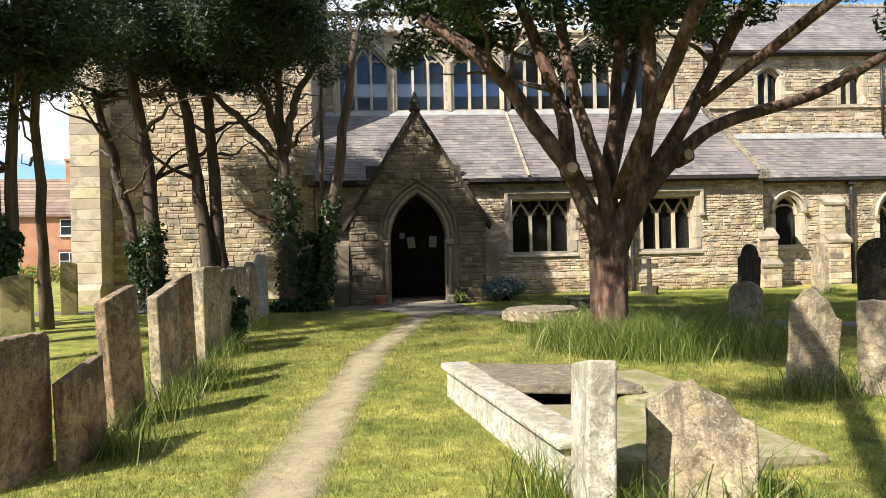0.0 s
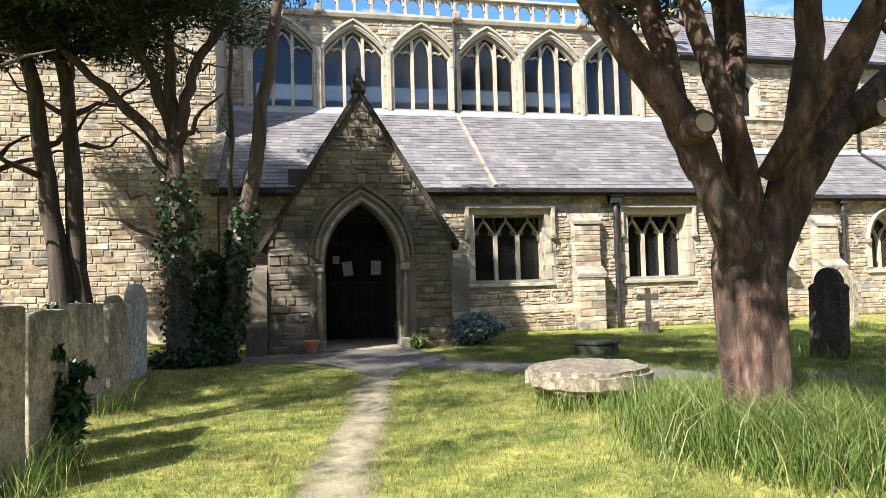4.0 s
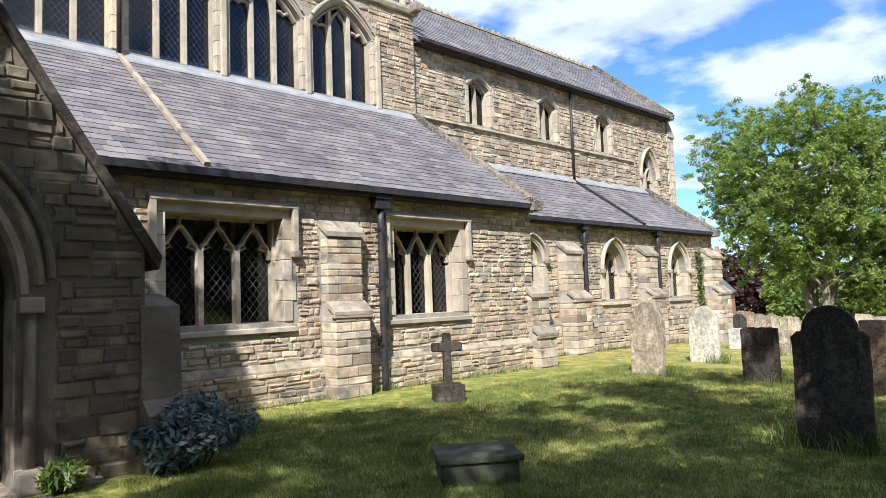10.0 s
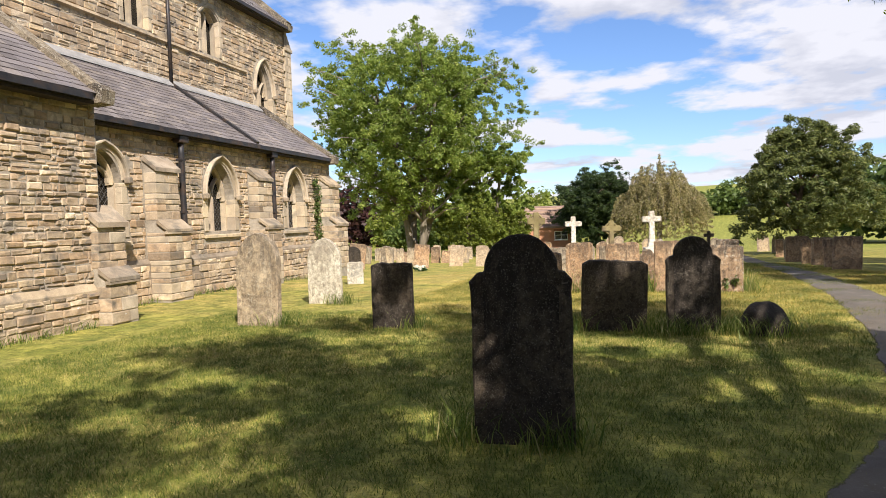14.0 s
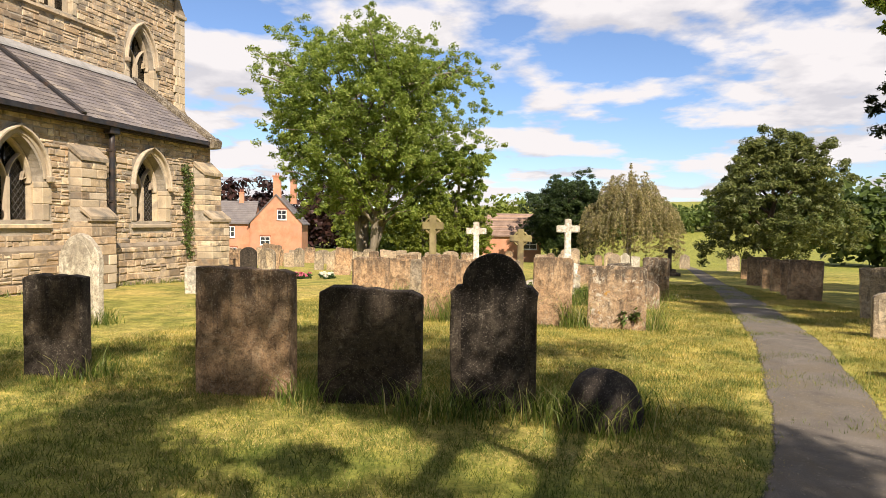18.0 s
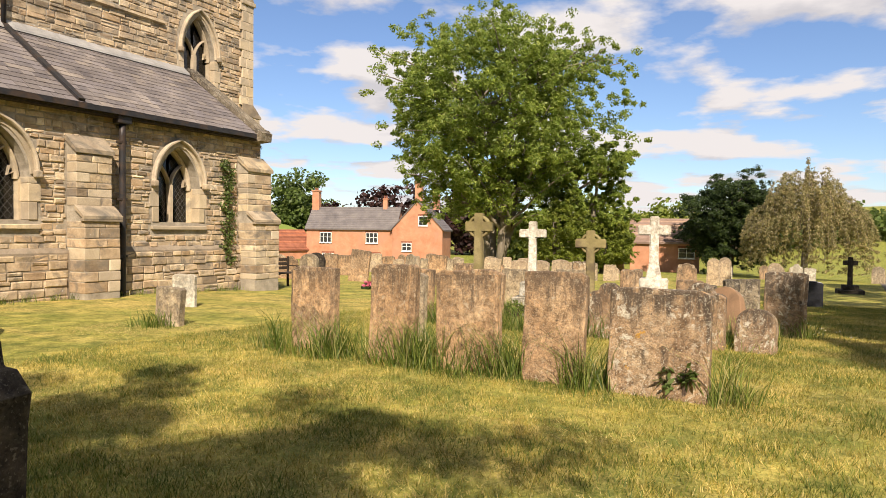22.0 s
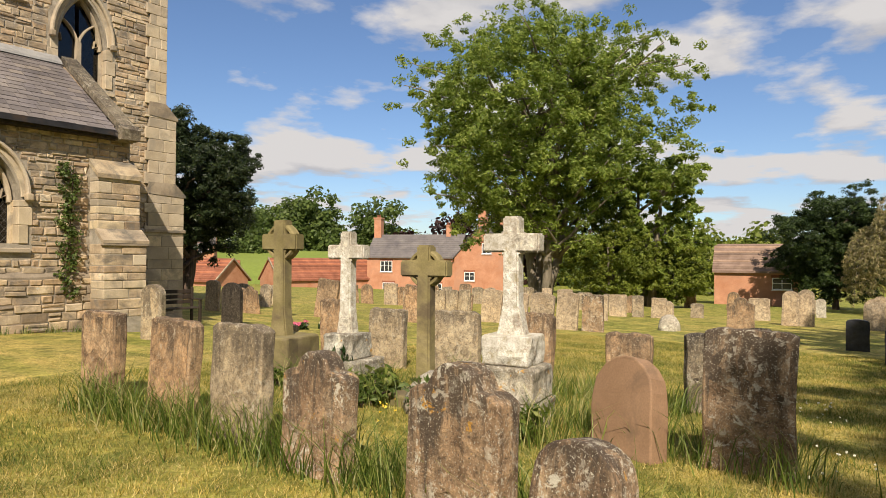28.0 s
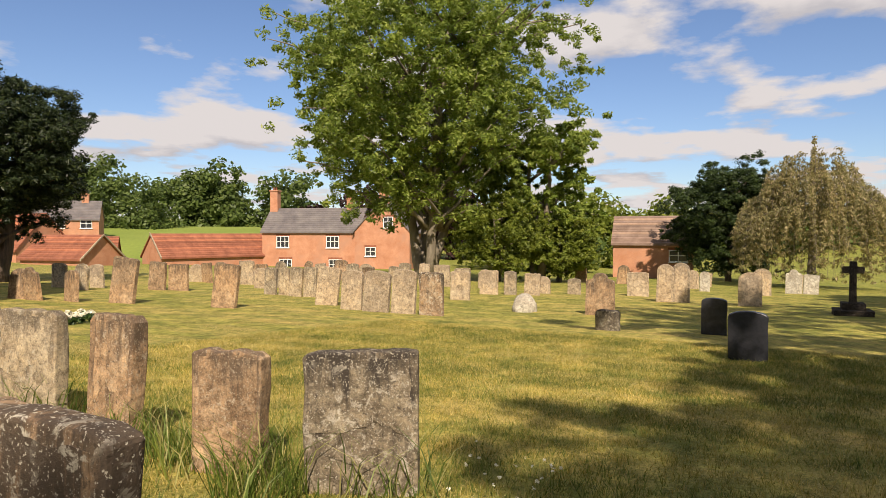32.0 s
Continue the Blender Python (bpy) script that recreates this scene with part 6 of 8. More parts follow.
gravestone("flat", 28.0, 16.9, 0.66, 0.90, M_GREY_ST, -82, 0.13, 2, -1, "grey-brown gravestone in mown grass", GL)
gravestone("flat", 28.2, 18.3, 0.60, 0.86, M_GREY_ST, -82, 0.13, 0, 2, "grey-brown gravestone behind the crosses", GL)
gravestone("flat", 28.5, 19.6, 0.62, 0.95, M_BROWN_ST, -82, 0.13, 0, -2, "brown gravestone behind the crosses", GL)
gravestone("round", 27.7, 23.7, 0.50, 1.05, M_GREY_ST, -75, 0.13, 0, 0, "round-topped grey gravestone near the church corner")
gravestone("round", 31.5, 26.5, 0.6, 1.10, M_DARK_ST, -75, 0.13, 0, 0, "dark round-topped gravestone in the church's shade")
# dark granite stones
gravestone("camber", 39.9, 13.3, 0.50, 0.78, M_BLACK_GR, -85, 0.10, 0, 0, "dark polished granite headstone on mown grass")
gravestone("camber", 35.95, 12.28, 0.56, 0.76, M_BLACK_GR, -82, 0.10, 0, 0, "dark polished granite headstone on mown grass")

# stones beyond, in rows across the falling ground
SUNNY = "sunlit pale brown gravestone standing in a row"
FAR = "far gravestones"
gravestone("flat", 36.7, 28.5, 0.84, 1.30, M_BROWN_ST, -80, 0.14, 4, 6, "tall brown gravestone leaning in mown grass", FAR)
gravestone("flat", 37.6, 25.4, 0.76, 1.20, M_BROWN_ST, -80, 0.14, 4, 5, "tall brown gravestone leaning in mown grass", FAR)
gravestone("flat", 40.55, 24.3, 0.74, 1.15, M_PALE_ST, -82, 0.12, 3, 6, SUNNY, FAR)
gravestone("camber", 39.7, 22.7, 0.66, 1.10, M_PALE_ST, -84, 0.12, 2, 2, SUNNY, FAR)
gravestone("camber", 39.6, 21.8, 0.78, 1.12, M_PALE_ST, -84, 0.12, 2, 4, SUNNY, FAR)
gravestone("camber", 39.65, 20.95, 0.70, 1.17, M_PALE_ST, -85, 0.12, 2, 3, SUNNY, FAR)
gravestone("flat", 39.7, 20.1, 0.66, 1.12, M_LICHEN_ST, -85, 0.12, 0, 0, "pale lichened gravestone at the end of a row", FAR)
gravestone("flat", 45.3, 22.3, 0.72, 1.0, M_PALE_ST, -84, 0.12, 2, 0, SUNNY, FAR)
gravestone("flat", 48.9, 22.95, 0.76, 0.96, M_PALE_ST, -82, 0.12, 2, 0, SUNNY, FAR)
gravestone("camber", 49.3, 22.2, 0.5, 0.95, M_GREY_ST, -82, 0.12, 2, 0, SUNNY, FAR)
gravestone("flat", 49.6, 21.4, 0.64, 0.87, M_PALE_ST, -82, 0.12, 2, 2, SUNNY, FAR)
gravestone("round", 51.1, 21.5, 0.58, 0.72, M_PALE_ST, -82, 0.12, 0, 0, SUNNY, FAR)
gravestone("camber", 51.5, 20.3, 0.55, 0.66, M_GREY_ST, -82, 0.12, 0, 0, "small grey gravestone in a far row", FAR)
gravestone("flat", 52.3, 17.9, 0.86, 0.97, M_PALE_ST, -84, 0.12, 2, 0, SUNNY, FAR)
gravestone("round", 49.6, 16.3, 0.58, 1.36, M_PALE_ST, -85, 0.12, 0, 2, "tall pale round-topped gravestone of a pair", FAR)
gravestone("round", 49.7, 15.75, 0.58, 1.42, M_PALE_ST, -85, 0.12, 0, 0, "tall pale round-topped gravestone of a pair", FAR)
gravestone("round", 60.8, 17.2, 0.58, 0.96, M_PALE_ST, -85, 0.12, 0, 0, SUNNY, FAR)
gravestone("round", 58.6, 16.3, 0.46, 0.94, M_WHITE_ST, -85, 0.12, 0, 0, "small white round-topped gravestone", FAR)
gravestone("round", 49.6, 13.5, 0.74, 1.15, M_PALE_ST, -85, 0.12, 0, 0, SUNNY, FAR)
gravestone("round", 56.9, 13.7, 0.74, 1.17, M_PALE_ST, -85, 0.12, 0, 0, SUNNY, FAR)
gravestone("ogee", 59.9, 12.6, 0.70, 1.12, M_WHITE_ST, -85, 0.12, 0, 0, "pale far gravestone with a shaped head", FAR)
gravestone("flat", 59.9, 11.9, 0.64, 0.9, M_WHITE_ST, -85, 0.12, 0, 2, "pale far gravestone with a flat top", FAR)
gravestone("flat", 41.8, 33.8, 0.78, 1.10, M_BROWN_ST, -80, 0.12, 2, 3, "brown gravestone near the barns", FAR)
gravestone("flat", 42.1, 32.9, 0.90, 1.02, M_BROWN_ST, -80, 0.12, 2, -2, "broad brown gravestone near the barns", FAR)
gravestone("camber", 45.4, 31.9, 0.61, 0.86, M_PALE_ST, -80, 0.12, 0, 0, SUNNY, FAR)
for k, (kx, ky, kw, kh) in enumerate(((42.9, 28.9, 0.5, 0.98), (42.9, 28.2, 0.46, 0.99), (42.7, 27.5, 0.51, 1.03), (42.9, 27.0, 0.51, 1.05))):
    gravestone("flat", kx, ky, kw, kh, M_GREY_ST, -82, 0.12, 3, (2, -1, 3, 0)[k], "grey-brown gravestone in a close far row", FAR)
gravestone("round", 39.8, 35.5, 0.62, 1.0, M_GREY_ST, -78, 0.12, 2, 4, "grey gravestone near the barns", FAR)
gravestone("camber", 41.1, 36.5, 0.66, 0.94, M_PALE_ST, -78, 0.12, 0, -3, "pale gravestone near the barns", FAR)
gravestone("camber", 40.2, 37.6, 0.70, 0.98, M_GREY_ST, -78, 0.12, 0, 3, "grey gravestone near the barns", FAR)
rng = random.Random(77)
KINDS = ("flat", "round", "camber", "flat", "ogee", "round")
MATS = (M_GREY_ST, M_BROWN_ST, M_PALE_ST, M_BROWN_ST, M_PALE_ST, M_GREY_ST)
far_words = ("sunlit brown gravestone", "grey round-topped gravestone", "pale brown gravestone", "leaning grey gravestone")
for row, (xa, ya, xb, yb, n) in enumerate(((47.5, 38.0, 46.0, 25.0, 13), (54.0, 38.0, 53.0, 24.0, 13), (35.5, 33.0, 36.0, 29.8, 4), (64.0, 24.0, 66.0, 8.0, 8))):
    for k in range(n):
        if rng.random() < 0.12:
            continue
        u = (k + rng.uniform(-0.25, 0.25)) / max(1, n - 1)
        j = rng.randrange(6)
        gravestone(KINDS[j], xa + (xb - xa) * u + rng.uniform(-0.4, 0.4), ya + (yb - ya) * u, rng.uniform(0.55, 0.82), rng.uniform(0.75, 1.15), MATS[rng.randrange(6)],
                   -90 + rng.uniform(-14, 14), 0.12, rng.uniform(-6, 8), rng.uniform(-5, 5), far_words[rng.randrange(4)] + " in a far row", FAR)
# south of the tarmac path
for kind, kx, ky, kw, kh, km in (("round", 59.7, 5.3, 0.85, 1.24, M_PALE_ST), ("round", 56.5, 5.0, 0.8, 1.2, M_PALE_ST), ("flat", 39.8, 7.75, 1.0, 1.2, M_BROWN_ST), ("flat", 34.0, 8.3, 0.66, 1.07, M_BROWN_ST),
                                 ("flat", 28.5, 9.05, 0.8, 1.03, M_BROWN_ST), ("flat", 23.5, 9.1, 0.64, 0.94, M_GREY_ST), ("flat", 33.2, 4.7, 0.9, 1.0, M_BROWN_ST), ("flat", 25.9, 7.0, 0.70, 0.94, M_BROWN_ST), ("flat", 25.85, 6.2, 0.6, 0.86, M_BROWN_ST),
                                 ("flat", 31.0, 3.0, 0.85, 0.9, M_GREY_ST), ("round", 23.8, 6.1, 0.56, 0.94, M_GREY_ST), ("flat", 21.9, 6.7, 0.66, 0.9, M_BROWN_ST), ("flat", 30.8, 8.7, 0.7, 1.0, M_BROWN_ST), ("flat", 36.6, 8.0, 0.7, 1.05, M_BROWN_ST), ("flat", 43.0, 7.2, 0.8, 1.0, M_GREY_ST), ("flat", 46.5, 6.9, 0.7, 1.0, M_BROWN_ST)):
    gravestone(kind, kx, ky, kw, kh, km, -90 + rng.uniform(-8, 8), 0.12, rng.uniform(-2, 5), rng.uniform(-3, 3), far_words[rng.randrange(4)] + " south of the tarmac path", FAR)
gravestone("camber", 20.6, 9.95, 0.60, 0.68, M_GREY_ST, -90, 0.10, 0, 0, "pale small headstone beside the tarmac path")
gravestone("camber", 17.2, 10.55, 0.64, 0.76, M_GREY_ST, -92, 0.10, 0, 0, "pale small headstone beside the tarmac path")
gravestone("ogee", 42.8, 16.6, 0.78, 1.15, M_BROWN_ST, -85, 0.12, 0, 0, "reddish gravestone standing alone")
gravestone("flat", 39.2, 15.35, 0.50, 0.44, M_SOOT_ST, -85, 0.18, 0, 0, "low dark grave block")


def boulder(name, x, y, r, h, mat, label, cat):
    bm = bmesh.new()
    bmesh.ops.create_icosphere(bm, subdivisions=4, radius=1.0)
    for v in bm.verts:
        n = 1 + 0.10 * noise.noise(v.co * 1.7 + Vector((x, y, 0))) + 0.03 * noise.noise(v.co * 6)
        v.co = Vector((v.co.x * r * n, v.co.y * r * n * 0.85, v.co.z * h * n))
    ob = part(name, bm, mat, smooth=True)
    ob.matrix_basis = pose(x, y, ground_z(x, y) + h * 0.15)
    return tagged(ob, label, cat)


boulder("boulder", 42.5, 18.7, 0.40, 0.45, M_WHITE_ST, "white lichened lump of stone in the far grass", "boulder")
boulder("rubble_stone", 25.95, 15.72, 0.34, 0.34, M_BASE_ST, "rough lichened lump of stone overgrown by ivy", "boulder")
boulder("boulder", 15.15, 14.0, 0.36, 0.36, M_DARK_ST, "dark rounded half-sunk memorial boulder", "boulder")


# ---- crosses ----
def cross_thing(x, y, base, foot, shaft_h, arm, w, t, mat, rz, label, ring=0.0, lean=0.0, flare=0.0):
    """A standing cross on a stepped base. base: (half width, height) steps from the ground up."""
    c = thing("cross_monument", (x, y, ground_z(x, y)), rz, label, "cross")
    z = -0.12
    for k, (hw, hh) in enumerate(base):
        bm = soft_box(-hw, hw, -hw * 0.92, hw * 0.92, z, z + hh, 0.03, 3)
        bmesh.ops.subdivide_edges(bm, edges=bm.edges[:], cuts=2, use_grid_fill=True)
        for v in bm.verts:
            v.co += Vector((1, 1, 0.4)) * (0.028 * noise.noise(v.co * 6 + Vector((x, y, k))) + 0.012 * noise.noise(v.co * 17))
        part("base_step", bm, M_BASE_ST if mat is M_CROSS and k < 2 else mat, c)
        z += hh
    zt, za = z + shaft_h, z + shaft_h - foot
    hw = w / 2
    bm = bmesh.new()
    ol = [(-hw - flare, z - 0.02), (hw + flare, z - 0.02), (hw * 0.9, z + shaft_h * 0.25), (hw * 0.85, za - hw), (arm, za - hw), (arm, za + hw), (hw * 0.9, za + hw), (hw * 0.9, zt), (-hw * 0.9, zt), (-hw * 0.9, za + hw), (-arm, za + hw), (-arm, za - hw), (-hw * 0.85, za - hw), (-hw * 0.9, z + shaft_h * 0.25)]
    f = bm.faces.new([bm.verts.new((px, -t / 2, pz)) for px, pz in ol])
    out = bmesh.ops.extrude_face_region(bm, geom=[f])
    bmesh.ops.translate(bm, vec=(0, t, 0), verts=[v for v in out["geom"] if isinstance(v, bmesh.types.BMVert)])
    bmesh.ops.recalc_face_normals(bm, faces=bm.faces[:])
    bmesh.ops.bevel(bm, geom=[e for e in bm.edges if e.calc_face_angle(0) > 0.9], offset=0.016, segments=2, affect="EDGES")
    sh = part("cross_shaft", bm, mat, c)
    sh.matrix_basis = pose(0, 0, 0, -lean, 0, 0)
    if ring:
        rg = put("wheel_ring", sweep_xz([(ring * math.cos(a), za + ring * math.sin(a)) for a in [2 * math.pi * k / 24 for k in range(24)]], ring * 0.30, -t * 0.38, t * 0.38, True), mat, c)
        rg.matrix_basis = pose(0, 0, 0, -lean, 0, 0)
    return c


cross_thing(10.4, 22.45, ((0.24, 0.40),), 0.24, 0.86, 0.26, 0.15, 0.14, M_DARK_ST, -30, "small dark stone cross on a square block beside the church wall")
cross_thing(26.0, 14.88, ((0.31, 0.37), (0.295, 0.30), (0.225, 0.27)), 0.24, 1.06, 0.27, 0.17, 0.15, M_CROSS, -82, "bleached white stone cross on a lichened stepped base", flare=0.05)
cross_thing(26.2, 17.14, ((0.32, 0.50), (0.20, 0.28)), 0.23, 1.14, 0.25, 0.16, 0.14, M_CROSS, -82, "pale stone cross entwined by ivy on a stepped base", flare=0.03)
cross_thing(26.2, 16.03, ((0.30, 0.26),), 0.24, 1.50, 0.27, 0.17, 0.15, M_OLIVE_ST, -80, "yellow-lichened wheel cross with a tall shaft", ring=0.17)
cross_thing(26.2, 18.26, ((0.34, 0.68),), 0.27, 1.40, 0.27, 0.20, 0.16, M_OLIVE_ST, -80, "olive wheel-headed cross on a tapered base", ring=0.20, flare=0.03)
cross_thing(47.8, 10.6, ((0.5, 0.30), (0.3, 0.2)), 0.25, 1.2, 0.28, 0.2, 0.15, M_DARK_ST, -85, "dark stone cross far across the churchyard")
cross_thing(-12.0, 27.5, ((0.5, 0.3), (0.3, 0.2)), 0.25, 1.5, 0.30, 0.18, 0.15, M_GREY_ST, 10, "grey stone cross beyond the tower")
cross_thing(27.3, 19.4, ((0.22, 0.14),), 0.16, 0.66, 0.15, 0.10, 0.09, M_GREY_ST, -80, "small grey stone cross marker")

# ---- broken ledger tomb, millstone, slab ----
tomb = thing("ledger_tomb", (3.80, 7.68, 0.0), 9.5, "broken pale ledger tomb with a displaced cover slab", "tomb")
part("kerb", soft_box(-0.60, -0.40, -1.45, 1.50, -0.12, 0.28, 0.04), M_WHITE_ST, tomb)
part("kerb_coping", soft_box(-0.65, -0.36, -1.48, 1.54, 0.28, 0.345, 0.025), M_WHITE_ST, tomb, "moulded pale coping")
part("kerb", soft_box(0.40, 0.60, 0.3, 1.42, -0.12, 0.14, 0.03), M_WHITE_ST, tomb)
part("kerb", soft_box(-0.40, 0.44, 1.24, 1.45, -0.12, 0.24, 0.03), M_WHITE_ST, tomb)
lid = part("slab", soft_box(-0.44, 0.84, 0.12, 1.50, -0.045, 0.035, 0.016), M_GREY_ST, tomb, "tilted broken cover slab")
lid.matrix_basis = pose(0.0, 0.0, 0.30, -1.5, 4, -3)
# near-black sheet stands in for the shade inside the open tomb
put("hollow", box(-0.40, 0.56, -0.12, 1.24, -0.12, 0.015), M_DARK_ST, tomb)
low = part("soil_fill", soft_box(-0.40, 1.35, -1.45, -0.02, -0.12, 0.19, 0.06), M_TRACK, tomb, "sunken fill of soil and dry grass")
low.matrix_basis = pose(0.0, 0.0, 0.02, 2, 4, 0)
bank = part("soil_fill", soft_box(0.60, 1.50, -0.06, 1.25, -0.12, 0.20, 0.08), M_TRACK, tomb, "bank of soil and dry grass")

mill = thing("millstone", (5.22, 14.66, 0.0), 20, "old round millstone lying on two stones in grass", "millstone")
bm = bmesh.new()
bmesh.ops.create_cone(bm, cap_ends=True, segments=72, radius1=0.73, radius2=0.75, depth=0.24, matrix=Matrix.Translation((0, 0, 0.26)))
rim = [e for e in bm.edges if e.calc_face_angle(0) > 1.0]
bmesh.ops.bevel(bm, geom=rim, offset=0.05, segments=4, affect="EDGES")
for v in bm.verts:
    k = 1 + 0.06 * noise.noise(Vector((v.co.x * 2.2, v.co.y * 2.2, 1.0))) + 0.045 * noise.noise(v.co * 7) + 0.02 * noise.noise(v.co * 19)
    v.co = Vector((v.co.x * k, v.co.y * k, v.co.z + 0.03 * noise.noise(v.co * 5 + Vector((3, 1, 0)))))
part("stone_disc", bm, M_GREY_ST, mill)
for a in (0.4, 2.3, 4.4):
    part("support", soft_box(0.35 * math.cos(a) - 0.16, 0.35 * math.cos(a) + 0.16, 0.35 * math.sin(a) - 0.16, 0.35 * math.sin(a) + 0.16, -0.1, 0.15, 0.03), M_BROWN_ST, mill)

block = thing("grave_block", (7.25, 18.75, 0.0), -35, "low mossy flat-topped grave block", "tomb")
part("body", soft_box(-0.36, 0.36, -0.29, 0.29, -0.1, 0.20, 0.03), M_MOSSY, block)
part("top", soft_box(-0.40, 0.40, -0.32, 0.32, 0.20, 0.26, 0.02), M_MOSSY, block)

pot = thing("plant_pot", (2.06, 21.38, 0.0), 0, "terracotta plant pot beside the porch arch", "plant pot")
bm = bmesh.new()
bmesh.ops.create_cone(bm, cap_ends=True, segments=24, radius1=0.10, radius2=0.15, depth=0.22, matrix=Matrix.Translation((0, 0, 0.135)))
part("body", bm, M_TERRA, pot)
bm = bmesh.new()
bmesh.ops.create_cone(bm, cap_ends=True, segments=24, radius1=0.17, radius2=0.17, depth=0.05, matrix=Matrix.Translation((0, 0, 0.26)))
part("rim", bm, M_TERRA, pot)

# ---- trees and plants ----
def yew_tree():
    """The old yew beside the path: a ribbed trunk that forks low into heavy limbs, two of them sawn off."""
    rng = random.Random(5)
    x, y = 5.79, 12.35
    t = thing("yew_tree", (x, y, 0), 0, "old yew with a ribbed reddish trunk forking into heavy limbs", "tree")
    tr = bmesh.new()
    n, rows = 64, 44
    rings = []
    for i in range(rows + 1):
        z = -0.15 + 2.35 * i / rows
        u = i / rows
        r = (0.275 + 0.12 * max(0, 1 - u * 4) ** 1.5) * (1 if u < 0.72 else 1 - 1.9 * (u - 0.72))
        cx, cy = 0.06 * u, 0.10 * u
        ring = []
        for k in range(n):
            a = 2 * math.pi * k / n
            rib = 1 + 0.085 * math.sin(a * 5 + u * 1.4) + 0.05 * math.sin(a * 9 - u * 2) + 0.022 * math.sin(a * 21 + 2.5 * noise.noise(Vector((a, z * 1.1, 3)))) + 0.05 * noise.noise(Vector((math.cos(a) * 2, math.sin(a) * 2, z * 1.3)))
            sx = 1 + 0.22 * u ** 2
            ring.append(tr.verts.new((cx + r * rib * math.cos(a) * sx, cy + r * rib * math.sin(a), z)))
        rings.append(ring)
    for p, q in zip(rings, rings[1:]):
        for k in range(n):
            tr.faces.new((p[k], p[(k + 1) % n], q[(k + 1) % n], q[k]))
    tr.faces.new(rings[-1])
    part("trunk", tr, M_BARK, t, smooth=True)
    limbs = ([(-0.12, 0, 1.55), (-0.36, -0.05, 2.25), (-0.68, -0.05, 2.9), (-1.1, 0.0, 3.4), (-1.42, 0.1, 4.0), (-2.0, 0.3, 4.7), (-2.8, 0.6, 5.3)], 0.185, 0.10), \
            ([(-0.42, 0.1, 2.35), (-0.55, 0.25, 2.9), (-0.5, 0.4, 3.6), (-0.82, 0.5, 4.5), (-1.15, 0.7, 5.6)], 0.165, 0.09), \
            ([(0.02, 0.02, 1.8), (-0.02, -0.02, 2.45), (-0.2, -0.02, 2.95), (-0.36, 0.0, 3.5), (-0.5, 0.1, 4.1), (-0.75, 0.3, 6.2)], 0.155, 0.08), \
            ([(0.10, 0.2, 1.9), (0.16, 0.35, 2.6), (0.22, 0.45, 3.1), (0.34, 0.5, 3.7), (0.6, 0.8, 5.6)], 0.165, 0.08), \
            ([(0.16, -0.02, 1.6), (0.40, -0.05, 2.35), (0.62, -0.06, 3.1), (0.76, -0.05, 4.0), (0.6, -0.1, 6.4)], 0.185, 0.10), \
            ([(0.22, 0.02, 1.65), (0.58, 0.05, 2.45), (1.15, 0.1, 3.15), (1.65, 0.15, 4.0), (2.6, 0.2, 5.6)], 0.185, 0.10), \
            ([(0.24, -0.05, 1.7), (0.62, -0.06, 2.4), (1.1, -0.05, 2.9), (1.6, 0.0, 3.3), (2.2, 0.05, 3.55), (3.3, 0.1, 3.8), (4.1, 0.1, 4.15), (5.0, -0.4, 4.8)], 0.165, 0.07), \
            ([(1.5, -0.1, 3.7), (2.8, -1.0, 4.8), (4.2, -1.9, 5.9), (5.2, -2.4, 6.6)], 0.12, 0.06), \
            ([(0.1, -0.15, 2.3), (0.4, -1.2, 3.6), (0.7, -2.6, 5.2)], 0.15, 0.08), \
            ([(0.1, 0.3, 2.3), (0.8, 1.3, 3.9), (1.6, 2.6, 5.6)], 0.16, 0.08)
    tips = []
    for pts, r0, r1 in limbs:
        path = []
        if pts[0][2] < 2.0:
            pts = [(pts[0][0] * 0.25, pts[0][1] * 0.25, 0.95)] + list(pts)
        for p, q in zip(pts, pts[1:]):
            for m in range(4):
                path.append(Vector(p).lerp(Vector(q), m / 4))
        path.append(Vector(pts[-1]))
        for _ in range(4):
            path = [path[0]] + [(p + q * 2 + w) / 4 for p, q, w in zip(path, path[1:], path[2:])] + [path[-1]]
        path = [p + Vector((rng.uniform(-0.012, 0.012), rng.uniform(-0.012, 0.012), 0)) for p in path]
        m = len(path)
        put("limb", tube(path, [(r0 + (r1 - r0) * (k / (m - 1)) ** 0.75) * min(1.0, 0.62 + 0.075 * k) for k in range(m)], 18, rng, 0.035), M_BARK, t, smooth=True)
        path = [path[int(k * (m - 1) / 9)] for k in range(10)]
        tips.append(path[-1])
        for _ in range(5):
            k = rng.randint(4, 9)
            q = Vector(path[k]) + Vector((rng.uniform(-2.2, 2.2), rng.uniform(-2.2, 2.2), rng.uniform(0.3, 1.8)))
            bp = bent(path[k], q, (0, 0, rng.uniform(-0.2, 0.2)), 5, rng, 0.08)
            if bp[0].z > 3.9:
                put("branch", tube(bp, [0.05, 0.042, 0.035, 0.026, 0.018, 0.01], 6), M_BARK_DK, t, smooth=True)
                tips += [bp[-1], bp[3]]
    for px, py, pz, d in ((-0.62, -0.22, 2.70, (-0.1, -1, 0.1)), (1.16, -0.18, 2.88, (0.25, -1, 0.1))):
        d = Vector(d).normalized()
        p = Vector((px, py, pz))
        st = put("sawn_stub", tube([p - d * 0.15, p + d * 0.12, p + d * 0.14], [0.15, 0.125, 0.11], 16, rng, 0.03), M_BARK, t, smooth=True)
        put("cut_face", tube([p + d * 0.135, p + d * 0.148], [0.085, 0.08], 16), M_CUTWOOD, st)
